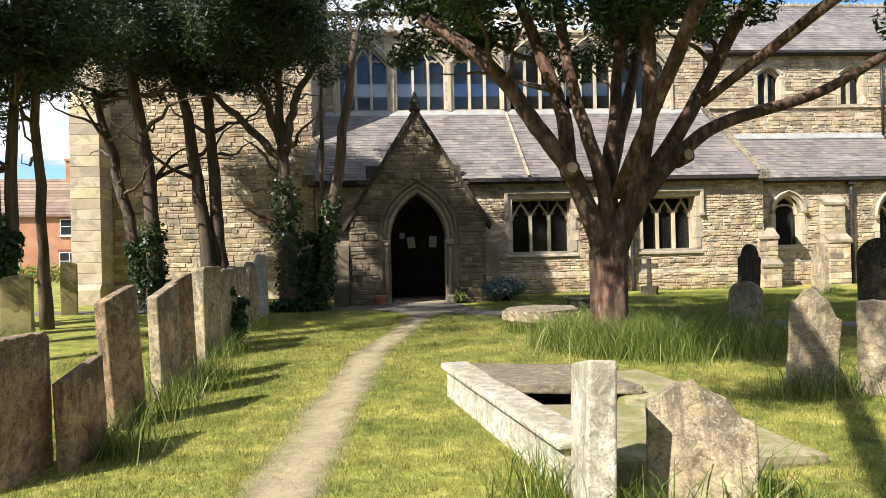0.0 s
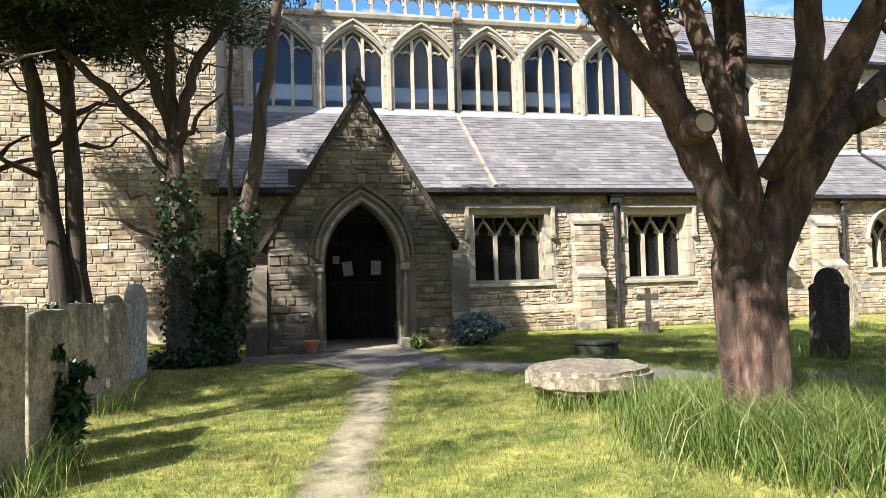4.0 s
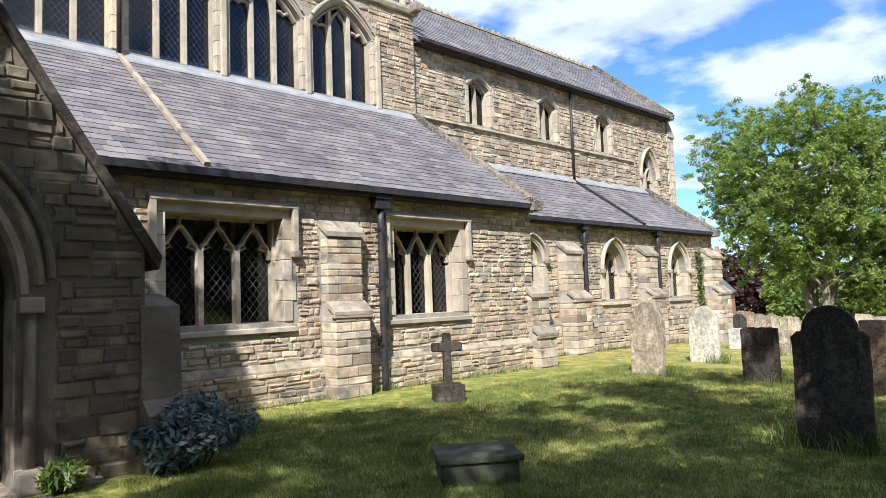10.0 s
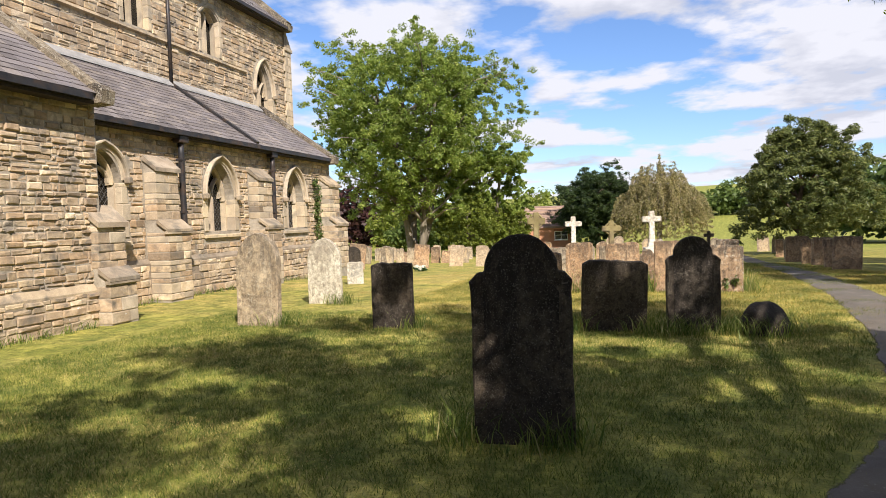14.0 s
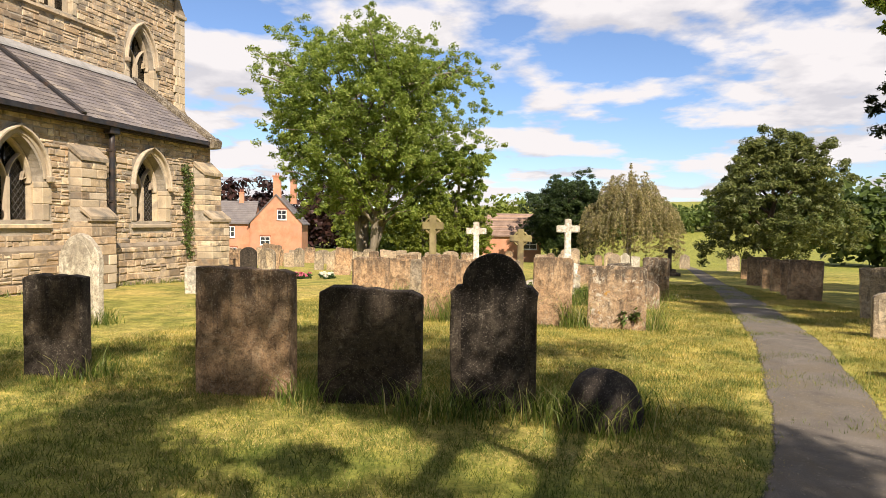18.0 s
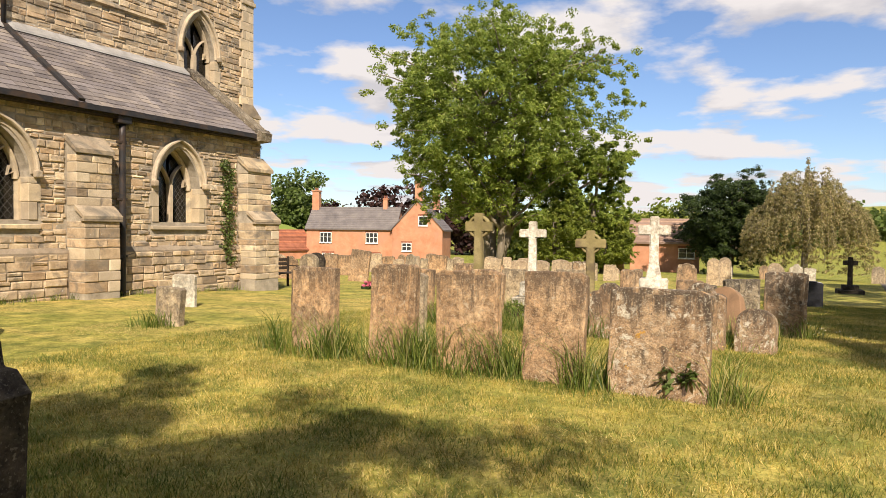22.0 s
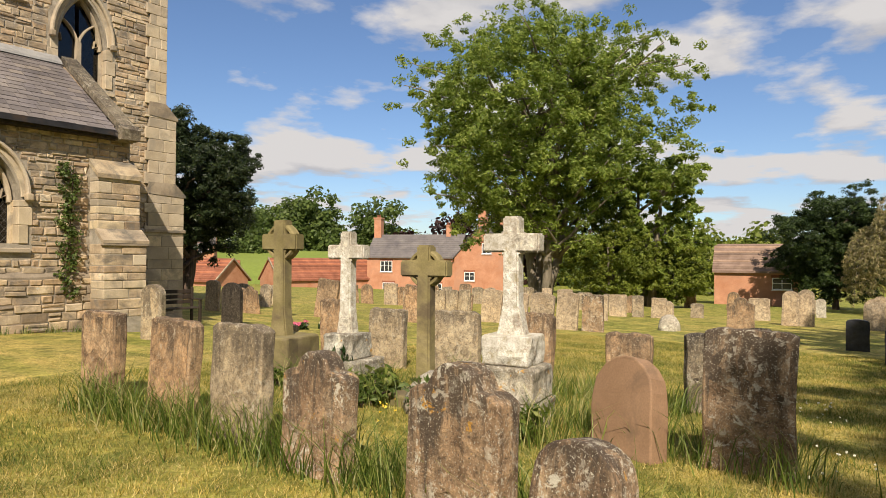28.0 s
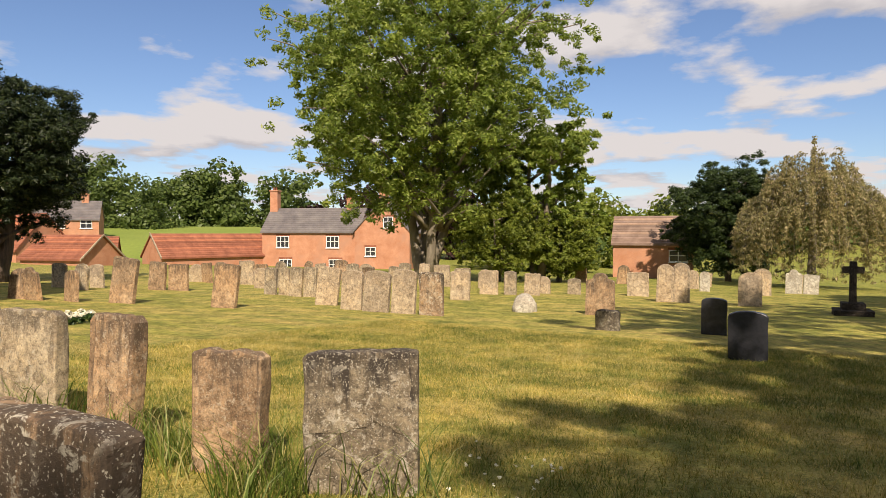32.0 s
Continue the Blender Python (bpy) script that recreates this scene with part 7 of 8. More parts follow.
    cl = [q + Vector((rng.uniform(-0.8, 0.8), rng.uniform(-0.8, 0.8), rng.uniform(0.0, 0.9))) for q in tips for _ in range(4)]
    for _ in range(110):
        a, r = rng.uniform(0, 2 * math.pi), 5.0 * math.sqrt(rng.random())
        zc = 7.3 + 1.9 * rng.random() - 0.075 * r * r + 0.6
        cl.append(Vector((r * math.cos(a) + 0.3, r * math.sin(a), max(5.4, zc))))
    cl = [q for q in cl if q.z > 4.9 - 0.06 * abs(q.x)]
    put("crown", leaf_cloud(cl, [rng.uniform(0.28, 0.62) for _ in cl], 92000, 0.05, 8, 0.5, 3.0), M_YEWLEAF, t)
    return t


yew_tree()


def dark_tree(x, y, stems, seed, ivy=True, label="dark conifer with bare leaning stems", top=8.5, spread=3.2, count=22000, low=4.4, name="conifer_tree", over=(0, 0), ivy_to=4, branches=9):
    """A dark evergreen by the church: bare stems with a heavy canopy above head height."""
    rng = random.Random(seed)
    t = thing(name, (x, y, 0), 0, label, "tree")
    cl = []
    for (dx, dy, ex, ey, ez, r0, sag, *z0) in stems:
        path = bent((dx, dy, z0[0] if z0 else -0.1), (ex, ey, ez), sag, 12, rng, 0.05)
        put("trunk", tube(path, [r0 * (1.32 - 0.16 * k) if k < 3 and not z0 else r0 * (1.05 - 0.55 * k / 12) for k in range(13)], 12, rng, 0.10), M_BARK_DK, t, smooth=True)
        for _ in range(branches):
            k = rng.randint(6, 12)
            q = Vector(path[k]) + Vector((rng.uniform(-spread, spread), rng.uniform(-spread, spread), rng.uniform(0.2, 1.6)))
            bp = bent(path[k], q, (0, 0, rng.uniform(-0.35, 0.3)), 6, rng, 0.10)
            put("branch", tube(bp, [r0 * 0.34, r0 * 0.28, r0 * 0.22, r0 * 0.17, r0 * 0.12, r0 * 0.09, 0.012], 6), M_BARK_DK, t, smooth=True)
            cl += [bp[-1], bp[4], bp[-1] + Vector((rng.uniform(-0.9, 0.9), rng.uniform(-0.9, 0.9), rng.uniform(-0.2, 0.8)))]
        if ivy and not z0:
            ic = [Vector(path[k]).lerp(Vector(path[k + 1]), rng.random()) for k in range(0, ivy_to) for _ in range(9)]
            put("ivy", leaf_cloud(ic, r0 * 1.7, 2600, 0.085, seed + 1, 1.0, 1.2), M_IVY, t, "dark glossy ivy")
    for _ in range(80):
        a, r = rng.uniform(0, 2 * math.pi), spread * math.sqrt(rng.random())
        cl.append(Vector((r * math.cos(a) + stems[0][2] + over[0], r * math.sin(a) + stems[0][3] + over[1], low + 0.8 + (top - low) * rng.random() * (1 - 0.5 * (r / spread) ** 2))))
    cl = [q for q in cl if q.z > low]
    put("crown", leaf_cloud(cl, [rng.uniform(0.35, 0.85) for _ in cl], int(count * 2.6), 0.042, seed + 2, 0.5, 4.0), M_DARKLEAF, t)
    return t


dark_tree(-0.45, 21.7, ((0.0, 0, -0.2, 0, 4.9, 0.30, (-0.05, 0, 0)), (-0.2, 0, -2.9, -0.2, 6.9, 0.13, (0.25, 0, -0.25), 4.2), (-0.2, 0.05, -1.35, 0.1, 7.2, 0.14, (0.15, 0, 0), 4.4), (-0.2, 0, -0.4, 0.2, 7.6, 0.15, (0, 0, 0), 4.4), (-0.15, 0, 0.85, 0, 7.2, 0.14, (-0.2, 0, 0), 4.5)), 21,
          label="ivy-clad conifer trunk forking into bare limbs beside the porch", low=6.2, spread=1.7, count=13000, top=8.4, ivy_to=9, over=(-0.8, -0.5), branches=5)
dark_tree(0.45, 20.45, ((-0.09, 0, 1.15, -0.4, 7.4, 0.19, (0, 0, 0)), (0.05, 0.05, 0.15, 0.0, 6.4, 0.075, (0.0, 0, 0))), 22, True, "leaning reddish conifer stem wrapped in ivy beside the porch", low=5.8, spread=1.4, count=6500, top=7.5, over=(-2.3, -1.2), ivy_to=5, branches=2)
dark_tree(-2.8, 22.3, ((-0.02, 0, -1.05, -0.2, 7.6, 0.23, (0.12, 0, 0)), (0.18, 0.1, -0.35, 0.1, 7.8, 0.22, (0.06, 0, 0))), 23, True, "tall conifer with two leaning reddish stems", low=6.5, spread=2.3, count=13000, top=9.0, ivy_to=2)
dark_tree(-4.4, 22.0, ((0, 0, -0.6, -0.2, 7.5, 0.24, (0.2, 0, 0)), (-0.3, 0.2, -1.8, 0.5, 6.5, 0.19, (0, 0, 0.2))), 25, True, "ivy-clad conifer before the tower", low=6.2, spread=2.5, count=14000, top=9.0)
dark_tree(-7.2, 17.6, ((0, 0, 0.2, 0, 7.0, 0.30, (0, 0, 0)), (-0.3, 0.3, -1.6, 0.8, 6.5, 0.2, (0, 0, 0))), 27, True, "thick ivy-covered conifer trunk under a dark canopy", spread=2.5, count=15000, low=4.0, over=(0.5, -3.4))
dark_tree(-3.6, 15.6, ((-1.6, 1.9, -1.2, 0.6, 7.6, 0.12, (0, 0, 0)),), 29, False, "slender conifer stem under a dark canopy", spread=2.8, count=16000, low=6.6, top=9.2, over=(4.6, -1.0))

# out-of-view conifer, added so its canopy shades the grass east of the path
dark_tree(0.2, 0.6, ((0, 0, 0.2, 1.2, 7.0, 0.24, (0, 0, 0)), (0.05, 0.5, 1.5, 6.4, 7.5, 0.13, (0, 0, 0.4), 4.6)), 30, True, "unseen dark conifer added over the trodden path for its shade", spread=1.9, count=14000, low=6.6, top=9.0, over=(1.4, 5.6), branches=4)

dark_tree(-6.5, 10.4, ((0, 0, 0.6, 0.2, 7.2, 0.2, (0, 0, 0)), (0.1, 0.1, 2.4, 1.0, 7.4, 0.14, (0, 0, 0.4))), 31, True, "ivy-clad conifer at the edge of the old graves", spread=2.3, count=3200, low=6.4, top=9.0, over=(2.8, 1.3))

dark_tree(-5.6, 16.2, ((0, 0, -0.3, 0.1, 7.4, 0.2, (0.1, 0, 0)), (0.15, 0.1, 0.5, 0.3, 7.0, 0.14, (0, 0, 0))), 33, True, "low-branched dark conifer beside the old graves", spread=2.0, count=15000, low=4.6, top=8.6, over=(-0.4, -0.4))


def broad_tree(name, x, y, h, crown_w, seed, leaf, bark, label, count=30000, size=0.22, stems=1, crown_low=0.30, cz=None, long=1.9, limb_n=10, clumps=420, fine=1.0, k_low=2, cone=False, girth=0.022):
    """A broadleaf tree: tapered stem or stems, limbs that fork, and a crown of loose leaf clumps with gaps."""
    rng = random.Random(seed)
    t = thing(name, (x, y, ground_z(x, y)), 0, label, "tree")
    r0 = h * girth
    tips = []
    for s in range(stems):
        a0 = 2 * math.pi * s / max(1, stems) + rng.random()
        lean = 0.0 if stems == 1 else crown_w * 0.16
        topp = (lean * math.cos(a0), lean * math.sin(a0), h * 0.72)
        path = bent((0.25 * math.cos(a0) * (stems > 1), 0.25 * math.sin(a0) * (stems > 1), -0.3), topp, (0, 0, 0), 9, rng, h * 0.008)
        put("trunk", tube(path, [r0 * (1.25 - k * 0.115) for k in range(10)], 10, rng, 0.06), bark, t, smooth=True)
        for _ in range(limb_n):
            k = rng.randint(k_low, 8)
            a = rng.uniform(0, 2 * math.pi)
            L = crown_w * 0.5 * rng.uniform(0.40, 0.80)
            q = Vector(path[k]) + Vector((L * math.cos(a), L * math.sin(a), h * rng.uniform(0.06, 0.26)))
            bp = bent(path[k], q, (0, 0, L * 0.08), 6, rng, 0.12)
            put("limb", tube(bp, [r0 * 0.5 * (1 - 0.14 * i) for i in range(7)], 6), bark, t, smooth=True)
            tips += [bp[-1], bp[4], bp[5], bp[3]]
    cl, sp = [], []
    for q in tips:
        for _ in range(3):
            cl.append(q + Vector((rng.gauss(0, 1), rng.gauss(0, 1), rng.gauss(0, 0.8))) * crown_w * 0.035)
            sp.append(crown_w * rng.uniform(0.022, 0.05) * fine)
    zc, rz = h * (1 + crown_low) / 2, h * (1 - crown_low) / 2
    for _ in range(clumps):
        d = Vector((rng.gauss(0, 1), rng.gauss(0, 1), rng.gauss(0, 1))).normalized()
        k = (0.80 + 0.42 * noise.noise(d * 1.9 + Vector((seed, 0, 0))) + 0.16 * noise.noise(d * 5.0 + Vector((0, seed, 0)))) * rng.uniform(0.42, 1.0) ** 0.5
        f = 1.0
        if cone:
            f = 1.3 * max(0.0, 0.5 - 0.5 * d.z * k) ** 0.8 + 0.10
        cl.append(Vector((d.x * crown_w / 2 * k * f, d.y * crown_w / 2 * k * f, zc + d.z * rz * k)))
        sp.append(crown_w * rng.uniform(0.020, 0.052) * fine)
    put("crown", leaf_cloud(cl, sp, count, size, seed + 5, 0.7, long), leaf, t)
    return t


broad_tree("ash_tree", 58.8, 31.9, 19.5, 19.6, 101, M_ASHLEAF, M_BARK_ASH, "tall spreading ash tree in fresh green leaf", 170000, 0.105, 4, 0.14, long=2.4, limb_n=18, clumps=2300, fine=0.55, k_low=2, girth=0.0135)
broad_tree("ash_tree", 32.0, 2.7, 16.5, 15.5, 103, M_ASHLEAF, M_BARK_ASH, "slender ash tree beside dark yews", 60000, 0.09, 1, 0.48, long=2.4, limb_n=12, clumps=520, fine=0.6, k_low=3, girth=0.014)
broad_tree("field_tree", 63.0, 26.5, 11.0, 8.5, 105, M_ASHLEAF, M_BARK_ASH, "thin pale green tree beside the ash", 20000, 0.16, 2, 0.05, long=2.4, clumps=300, fine=0.8)
broad_tree("bush", 60.5, 28.0, 5.6, 7.0, 107, M_LIMELEAF, M_BARK_ASH, "leafy green scrub under the ash", 26000, 0.10, 2, 0.0, clumps=900, fine=0.8)
broad_tree("bush", 63.5, 25.5, 4.4, 6.0, 108, M_LIMELEAF, M_BARK_ASH, "leafy green scrub beyond the graves", 26000, 0.10, 2, 0.0, clumps=900, fine=0.8)
broad_tree("yew_tree", 52.0, 4.6, 9.2, 11.5, 109, M_OLIVELEAF, M_BARK_DK, "broad cone-shaped churchyard yew", 90000, 0.075, 1, 0.02, long=3.2, cone=True, clumps=700, fine=0.85)
broad_tree("yew_tree", 35.0, 1.0, 9.5, 10.0, 110, M_DARKLEAF, M_BARK_DK, "very dark spreading yew beside the path", 80000, 0.09, 1, 0.05, long=2.8, clumps=900, fine=0.85)
broad_tree("yew_tree", 28.5, -3.5, 10.5, 11.0, 111, M_DARKLEAF, M_BARK_DK, "very dark spreading yew beside the path", 80000, 0.09, 1, 0.05, long=2.8, clumps=900, fine=0.85)
# unseen tree set back along the sun line to shade the eastern lawn
broad_tree("conifer_tree", 17.3, -1.2, 19.5, 11.0, 112, M_DARKLEAF, M_BARK_DK, "unseen tall dark conifer added south of the path for shade", 70000, 0.11, 1, 0.45, long=2.8, clumps=1000, fine=0.85)
# another unseen shade caster, its height chosen to reach the third row
broad_tree("yew_tree", 14.8, 0.9, 17.0, 8.6, 115, M_DARKLEAF, M_BARK_DK, "unseen tall dark yew added to shade the path", 36000, 0.11, 1, 0.45, long=2.6, clumps=420)
broad_tree("yew_tree", 80.0, 17.8, 9.6, 11.0, 113, M_YEWLEAF, M_BARK_DK, "rounded dark green yew", 130000, 0.075, 1, 0.0, long=3.0, clumps=1500, fine=0.8)
broad_tree("yew_tree", 40.5, 43.0, 10.0, 8.4, 114, M_DARKLEAF, M_BARK_DK, "large dark yew behind the church's east end", 150000, 0.06, 2, 0.20, long=3.2, clumps=1300, girth=0.03)


def weeping(x, y, h, w, seed):
    rng = random.Random(seed)
    t = thing("weeping_tree", (x, y, ground_z(x, y)), 0, "pale weeping tree with drooping bronze branches", "tree")
    put("trunk", tube(bent((0, 0, -0.2), (0.2, 0.1, h * 0.8), (0.1, 0, 0), 6, rng, 0.1), [0.3, 0.26, 0.22, 0.18, 0.14, 0.1, 0.06], 8), M_BARK_ASH, t, smooth=True)
    cl = []
    for n in range(420):
        a, r = rng.uniform(0, 2 * math.pi), w / 2 * math.sqrt(rng.random())
        lobe = 0.9 + 0.1 * math.sin(a * 3 + 1) * math.sin(r * 2.1 + a)
        ztop = h * lobe * (1 - 0.42 * (2 * r / w) ** 2) * rng.uniform(0.80, 0.95)
        zend = ztop * rng.uniform(0.08, 0.8)
        sway = rng.uniform(-0.35, 0.35)
        strand = []
        for k in range(9):
            u = k / 8
            q = r * (0.80 + 0.26 * u ** 0.5)
            strand.append(Vector((q * math.cos(a + sway * u * 0.3), q * math.sin(a + sway * u * 0.3), ztop + (zend - ztop) * u ** 1.3)))
        cl += strand
        if n % 3 == 0:
            put("branch", tube([tuple(v) for v in strand[::2]], [0.022, 0.018, 0.014, 0.010, 0.005], 4), M_BARK_ASH, t)
    put("crown", leaf_cloud(cl, 0.17, 80000, 0.055, seed + 1, 2.6, 3.4), M_WILLOW, t)


weeping(70.0, 12.0, 9.6, 8.8, 131)


def shrub(name, x, y, w, h, leaf, count, size, seed, label, cat="shrub"):
    rng = random.Random(seed)
    t = thing(name, (x, y, ground_z(x, y)), 0, label, cat)
    cl = []
    for _ in range(26):
        a, r = rng.uniform(0, 2 * math.pi), w / 2 * math.sqrt(rng.random())
        e = Vector((r * math.cos(a), r * math.sin(a), h * rng.uniform(0.35, 1.0) * (1 - 0.3 * (2 * r / w) ** 2)))
        put("stem", tube([(e.x * 0.3, e.y * 0.3, -0.03), tuple(e * 0.6), tuple(e)], [0.012, 0.009, 0.004], 5), M_BARK_DK, t)
        cl += [e, e * 0.75]
    put("leaves", leaf_cloud(cl, w * 0.16, count, size, seed + 1, 0.9, 2.6), leaf, t)


shrub("shrub", 5.62, 21.55, 1.25, 0.75, M_SAGE, 7500, 0.05, 141, "blue-grey leafy shrub at the porch corner")
shrub("shrub", 4.35, 21.45, 0.35, 0.3, M_TALLGRASS, 700, 0.06, 142, "small bright green plant at the porch arch")
shrub("ivy", -0.35, 13.6, 0.6, 1.0, M_IVY, 2600, 0.07, 143, "ivy and nettles growing over a gravestone", "ivy")
shrub("ivy", 0.26, 20.5, 0.95, 2.2, M_IVY, 6500, 0.085, 144, "dense ivy round the tree stems by the porch", "ivy")
for wx, wy, ww, wh, ws in ((-0.4, 20.2, 0.9, 0.28, 161), (0.3, 20.1, 0.7, 0.25, 162)):
    shrub("ivy", wx, wy, ww, wh, M_IVY, 1700, 0.06, ws, "low ivy spreading round the stems by the porch", "ivy")
shrub("ivy", 20.32, 13.62, 0.35, 0.40, M_WOODLEAF, 260, 0.035, 145, "ivy climbing a gravestone", "ivy")
shrub("nettles", 26.5, 15.4, 0.7, 0.40, M_TALLGRASS, 700, 0.045, 146, "nettles beside the cross base", "nettles")
shrub("nettles", 26.0, 16.6, 0.7, 0.36, M_TALLGRASS, 600, 0.045, 147, "nettles and brambles between the crosses", "nettles")
shrub("ivy", 26.0, 17.05, 0.3, 0.55, M_IVY, 350, 0.04, 148, "ivy climbing the pale cross", "ivy")

for wx, wy, ww, wh, ws, wm in ((25.75, 16.45, 0.55, 0.26, 171, M_WOODLEAF), (25.72, 15.6, 0.5, 0.42, 172, M_WOODLEAF), (25.8, 17.3, 0.55, 0.30, 173, M_TALLGRASS), (25.85, 17.9, 0.5, 0.22, 174, M_TALLGRASS), (25.55, 14.5, 0.4, 0.3, 175, M_TALLGRASS)):
    shrub("ivy" if wm is M_WOODLEAF else "weeds", wx, wy, ww, wh, wm, 330, 0.034, ws, "ivy and weeds at the feet of the crosses" if wm is M_WOODLEAF else "tall weeds round the cross bases", "weeds")

# ivy up the chancel aisle wall
iv = thing("wall_ivy", (27.15, YB - 0.06, 0.0), 0, "narrow strip of ivy climbing the church wall", "ivy")
rng = random.Random(150)
put("stem", tube([(0.05, 0, 0.0), (0.0, -0.02, 1.2), (0.1, -0.02, 2.2), (0.12, -0.02, 3.2)], [0.02, 0.018, 0.014, 0.006], 6), M_BARK_DK, iv)
put("leaves", leaf_cloud([Vector((rng.uniform(-0.12, 0.2), -0.04, 0.5 + 2.7 * k / 40)) for k in range(40)], 0.15, 1300, 0.055, 151, 1.0, 1.2), M_WOODLEAF, iv)

# flowers left on graves
for fx, fy, m, w in ((31.8, 24.6, M_PINK, "pink"), (32.6, 24.0, M_CREAM, "cream")):
    fl = thing("grave_flowers", (fx, fy, ground_z(fx, fy)), 0, w + " flowers laid on the grass", "flowers")
    rng = random.Random(int(fx))
    cl = [Vector((rng.uniform(-0.35, 0.35), rng.uniform(-0.2, 0.2), rng.uniform(0.1, 0.22))) for _ in range(14)]
    tagged(put("petals", leaf_cloud(cl, 0.07, 700, 0.05, 5, 1, 1), m, fl), kind="stuff")
    put("leaves", leaf_cloud([c - Vector((0, 0, 0.07)) for c in cl], 0.10, 500, 0.06, 6, 1, 1.6), M_IVY, fl)


for fx, fy, m, n, w in ((28.6, 12.9, M_CREAM, 26, "small white daisies in the grass"), (26.0, 12.4, M_CREAM, 14, "small white daisies in the grass"), (24.0, 13.35, M_YELLOW, 30, "yellow flowers at a gravestone foot"), (25.75, 15.75, M_YELLOW, 30, "yellow flowers beside the cross base")):
    rng = random.Random(int(fx * 10 + fy))
    fl = thing("daisies" if m is M_CREAM else "wildflowers", (fx, fy, ground_z(fx, fy)), 0, w, "flowers")
    cl = [Vector((rng.gauss(0, 0.3), rng.gauss(0, 0.25), rng.uniform(0.05, 0.16))) for _ in range(n)]
    for c in cl[:14]:
        put("stem", tube([(c.x, c.y, -0.02), tuple(c)], [0.003, 0.002], 4), M_TALLGRASS, fl)
    tagged(put("petals", leaf_cloud(cl, 0.012, n * 7, 0.014, 5, 1, 1.2), m, fl), kind="stuff")


# ---- grass ----
def blades(name, centres, count, spread, h0, h1, width, seed, mat, label, bend=0.8):
    """Single grass blades, each a bent narrow leaf, scattered round the centres."""
    r = np.random.default_rng(seed)
    c = np.array(centres, dtype=float)
    idx = r.integers(0, len(c), count)
    p = c[idx] + np.stack([r.normal(size=count) * spread, r.normal(size=count) * spread], axis=1)
    xs = np.array([k[0] for k in G_KEYS], dtype=float)
    zs = np.array([k[1] for k in G_KEYS], dtype=float)
    z = np.interp(p[:, 0], xs, zs)
    h = h0 + (h1 - h0) * r.random(count) ** 1.4
    a = r.random(count) * 2 * np.pi
    b = r.random(count) * 2 * np.pi
    ln = h * bend * (0.3 + r.random(count))
    wx, wy = np.cos(a) * width / 2, np.sin(a) * width / 2
    lx, ly = np.cos(b) * ln, np.sin(b) * ln
    z0 = z - 0.01
    base = [np.stack([p[:, 0] - wx, p[:, 1] - wy, z0], 1), np.stack([p[:, 0] + wx, p[:, 1] + wy, z0], 1)]
    tip = np.stack([p[:, 0] + lx, p[:, 1] + ly, z + h * 0.95], 1)
    if h1 < 0.1:
        v = np.stack(base + [tip], axis=1).reshape(-1, 3)
        ob = put(name, (v, (np.arange(count * 3), np.full(count, 3))), mat)
        return tagged(ob, label, "grass", kind="stuff")
    v = np.stack(base + [np.stack([p[:, 0] + wx * 0.7 + lx * 0.35, p[:, 1] + wy * 0.7 + ly * 0.35, z + h * 0.6], 1), np.stack([p[:, 0] - wx * 0.7 + lx * 0.35, p[:, 1] - wy * 0.7 + ly * 0.35, z + h * 0.6], 1),
                         tip], axis=1).reshape(-1, 3)
    k = np.arange(count) * 5
    f = np.stack([k, k + 1, k + 2, k + 3, k + 3, k + 2, k + 4], 1).ravel()
    ob = put(name, (v, (f, np.tile([4, 3], count))), mat)
    return tagged(ob, label, "grass", kind="stuff")


def on_path(x, y):
    for line, half in ((TRACK, 0.24), (TARMAC, 0.50)):
        for a, b in zip(line, line[1:]):
            dx, dy = b[0] - a[0], b[1] - a[1]
            u = max(0, min(1, ((x - a[0]) * dx + (y - a[1]) * dy) / (dx * dx + dy * dy)))
            if math.hypot(x - a[0] - u * dx, y - a[1] - u * dy) < half:
                return True
    return (1.0 < x < 4.8 and 18.3 < y < 21.8) or y > 24.45 or (1.1 < x < 5.3 and y > 21.4)


rng = random.Random(9)
tufts = [(-0.55, 7.1), (-0.6, 6.7), (-0.5, 7.6), (0.1, 7.6), (0.35, 7.4), (0.2, 8.5), (-0.4, 8.7), (0.2, 9.2), (-0.2, 9.9), (0.3, 9.8), (0.25, 10.5), (-0.3, 10.9), (-0.1, 12.4), (-0.7, 12.6), (-0.2, 13.1), (-0.4, 15.8), (-0.9, 16.2), (-4.6, 14.6), (-4.1, 14.6), (3.3, 6.1), (3.7, 5.5), (4.4, 5.6), (6.4, 8.4), (6.9, 8.5)]
blades("long_grass", tufts, 4800, 0.14, 0.12, 0.46, 0.009, 31, M_TALLGRASS, "long uncut grass round the gravestone feet")
yewg = [(5.78 + 1.3 * math.cos(a) * k + 0.5, 12.35 + 1.3 * math.sin(a) * k - 0.25) for a in [0.26 * i for i in range(24)] for k in (0.45, 0.75, 1.0)] + [(7.2, 11.6), (7.7, 11.2), (7.0, 12.4), (7.8, 12.0), (8.2, 12.4), (6.6, 11.2)]
blades("long_grass", yewg, 16000, 0.30, 0.14, 0.62, 0.010, 32, M_TALLGRASS, "tall tangled grass round the yew trunk")
rowg = [(20.5 + rng.uniform(-0.2, 0.06), q + rng.uniform(-0.07, 0.07)) for q in (13.2, 14.43, 14.5, 15.25, 15.3, 15.35, 16.2, 16.3, 16.35, 16.4, 16.45, 17.3, 17.4, 17.5, 18.4) for _ in range(2)] + [(20.2, 15.7), (20.25, 16.0), (20.25, 16.8), (20.2, 17.5), (20.2, 17.9), (20.15, 14.5)]
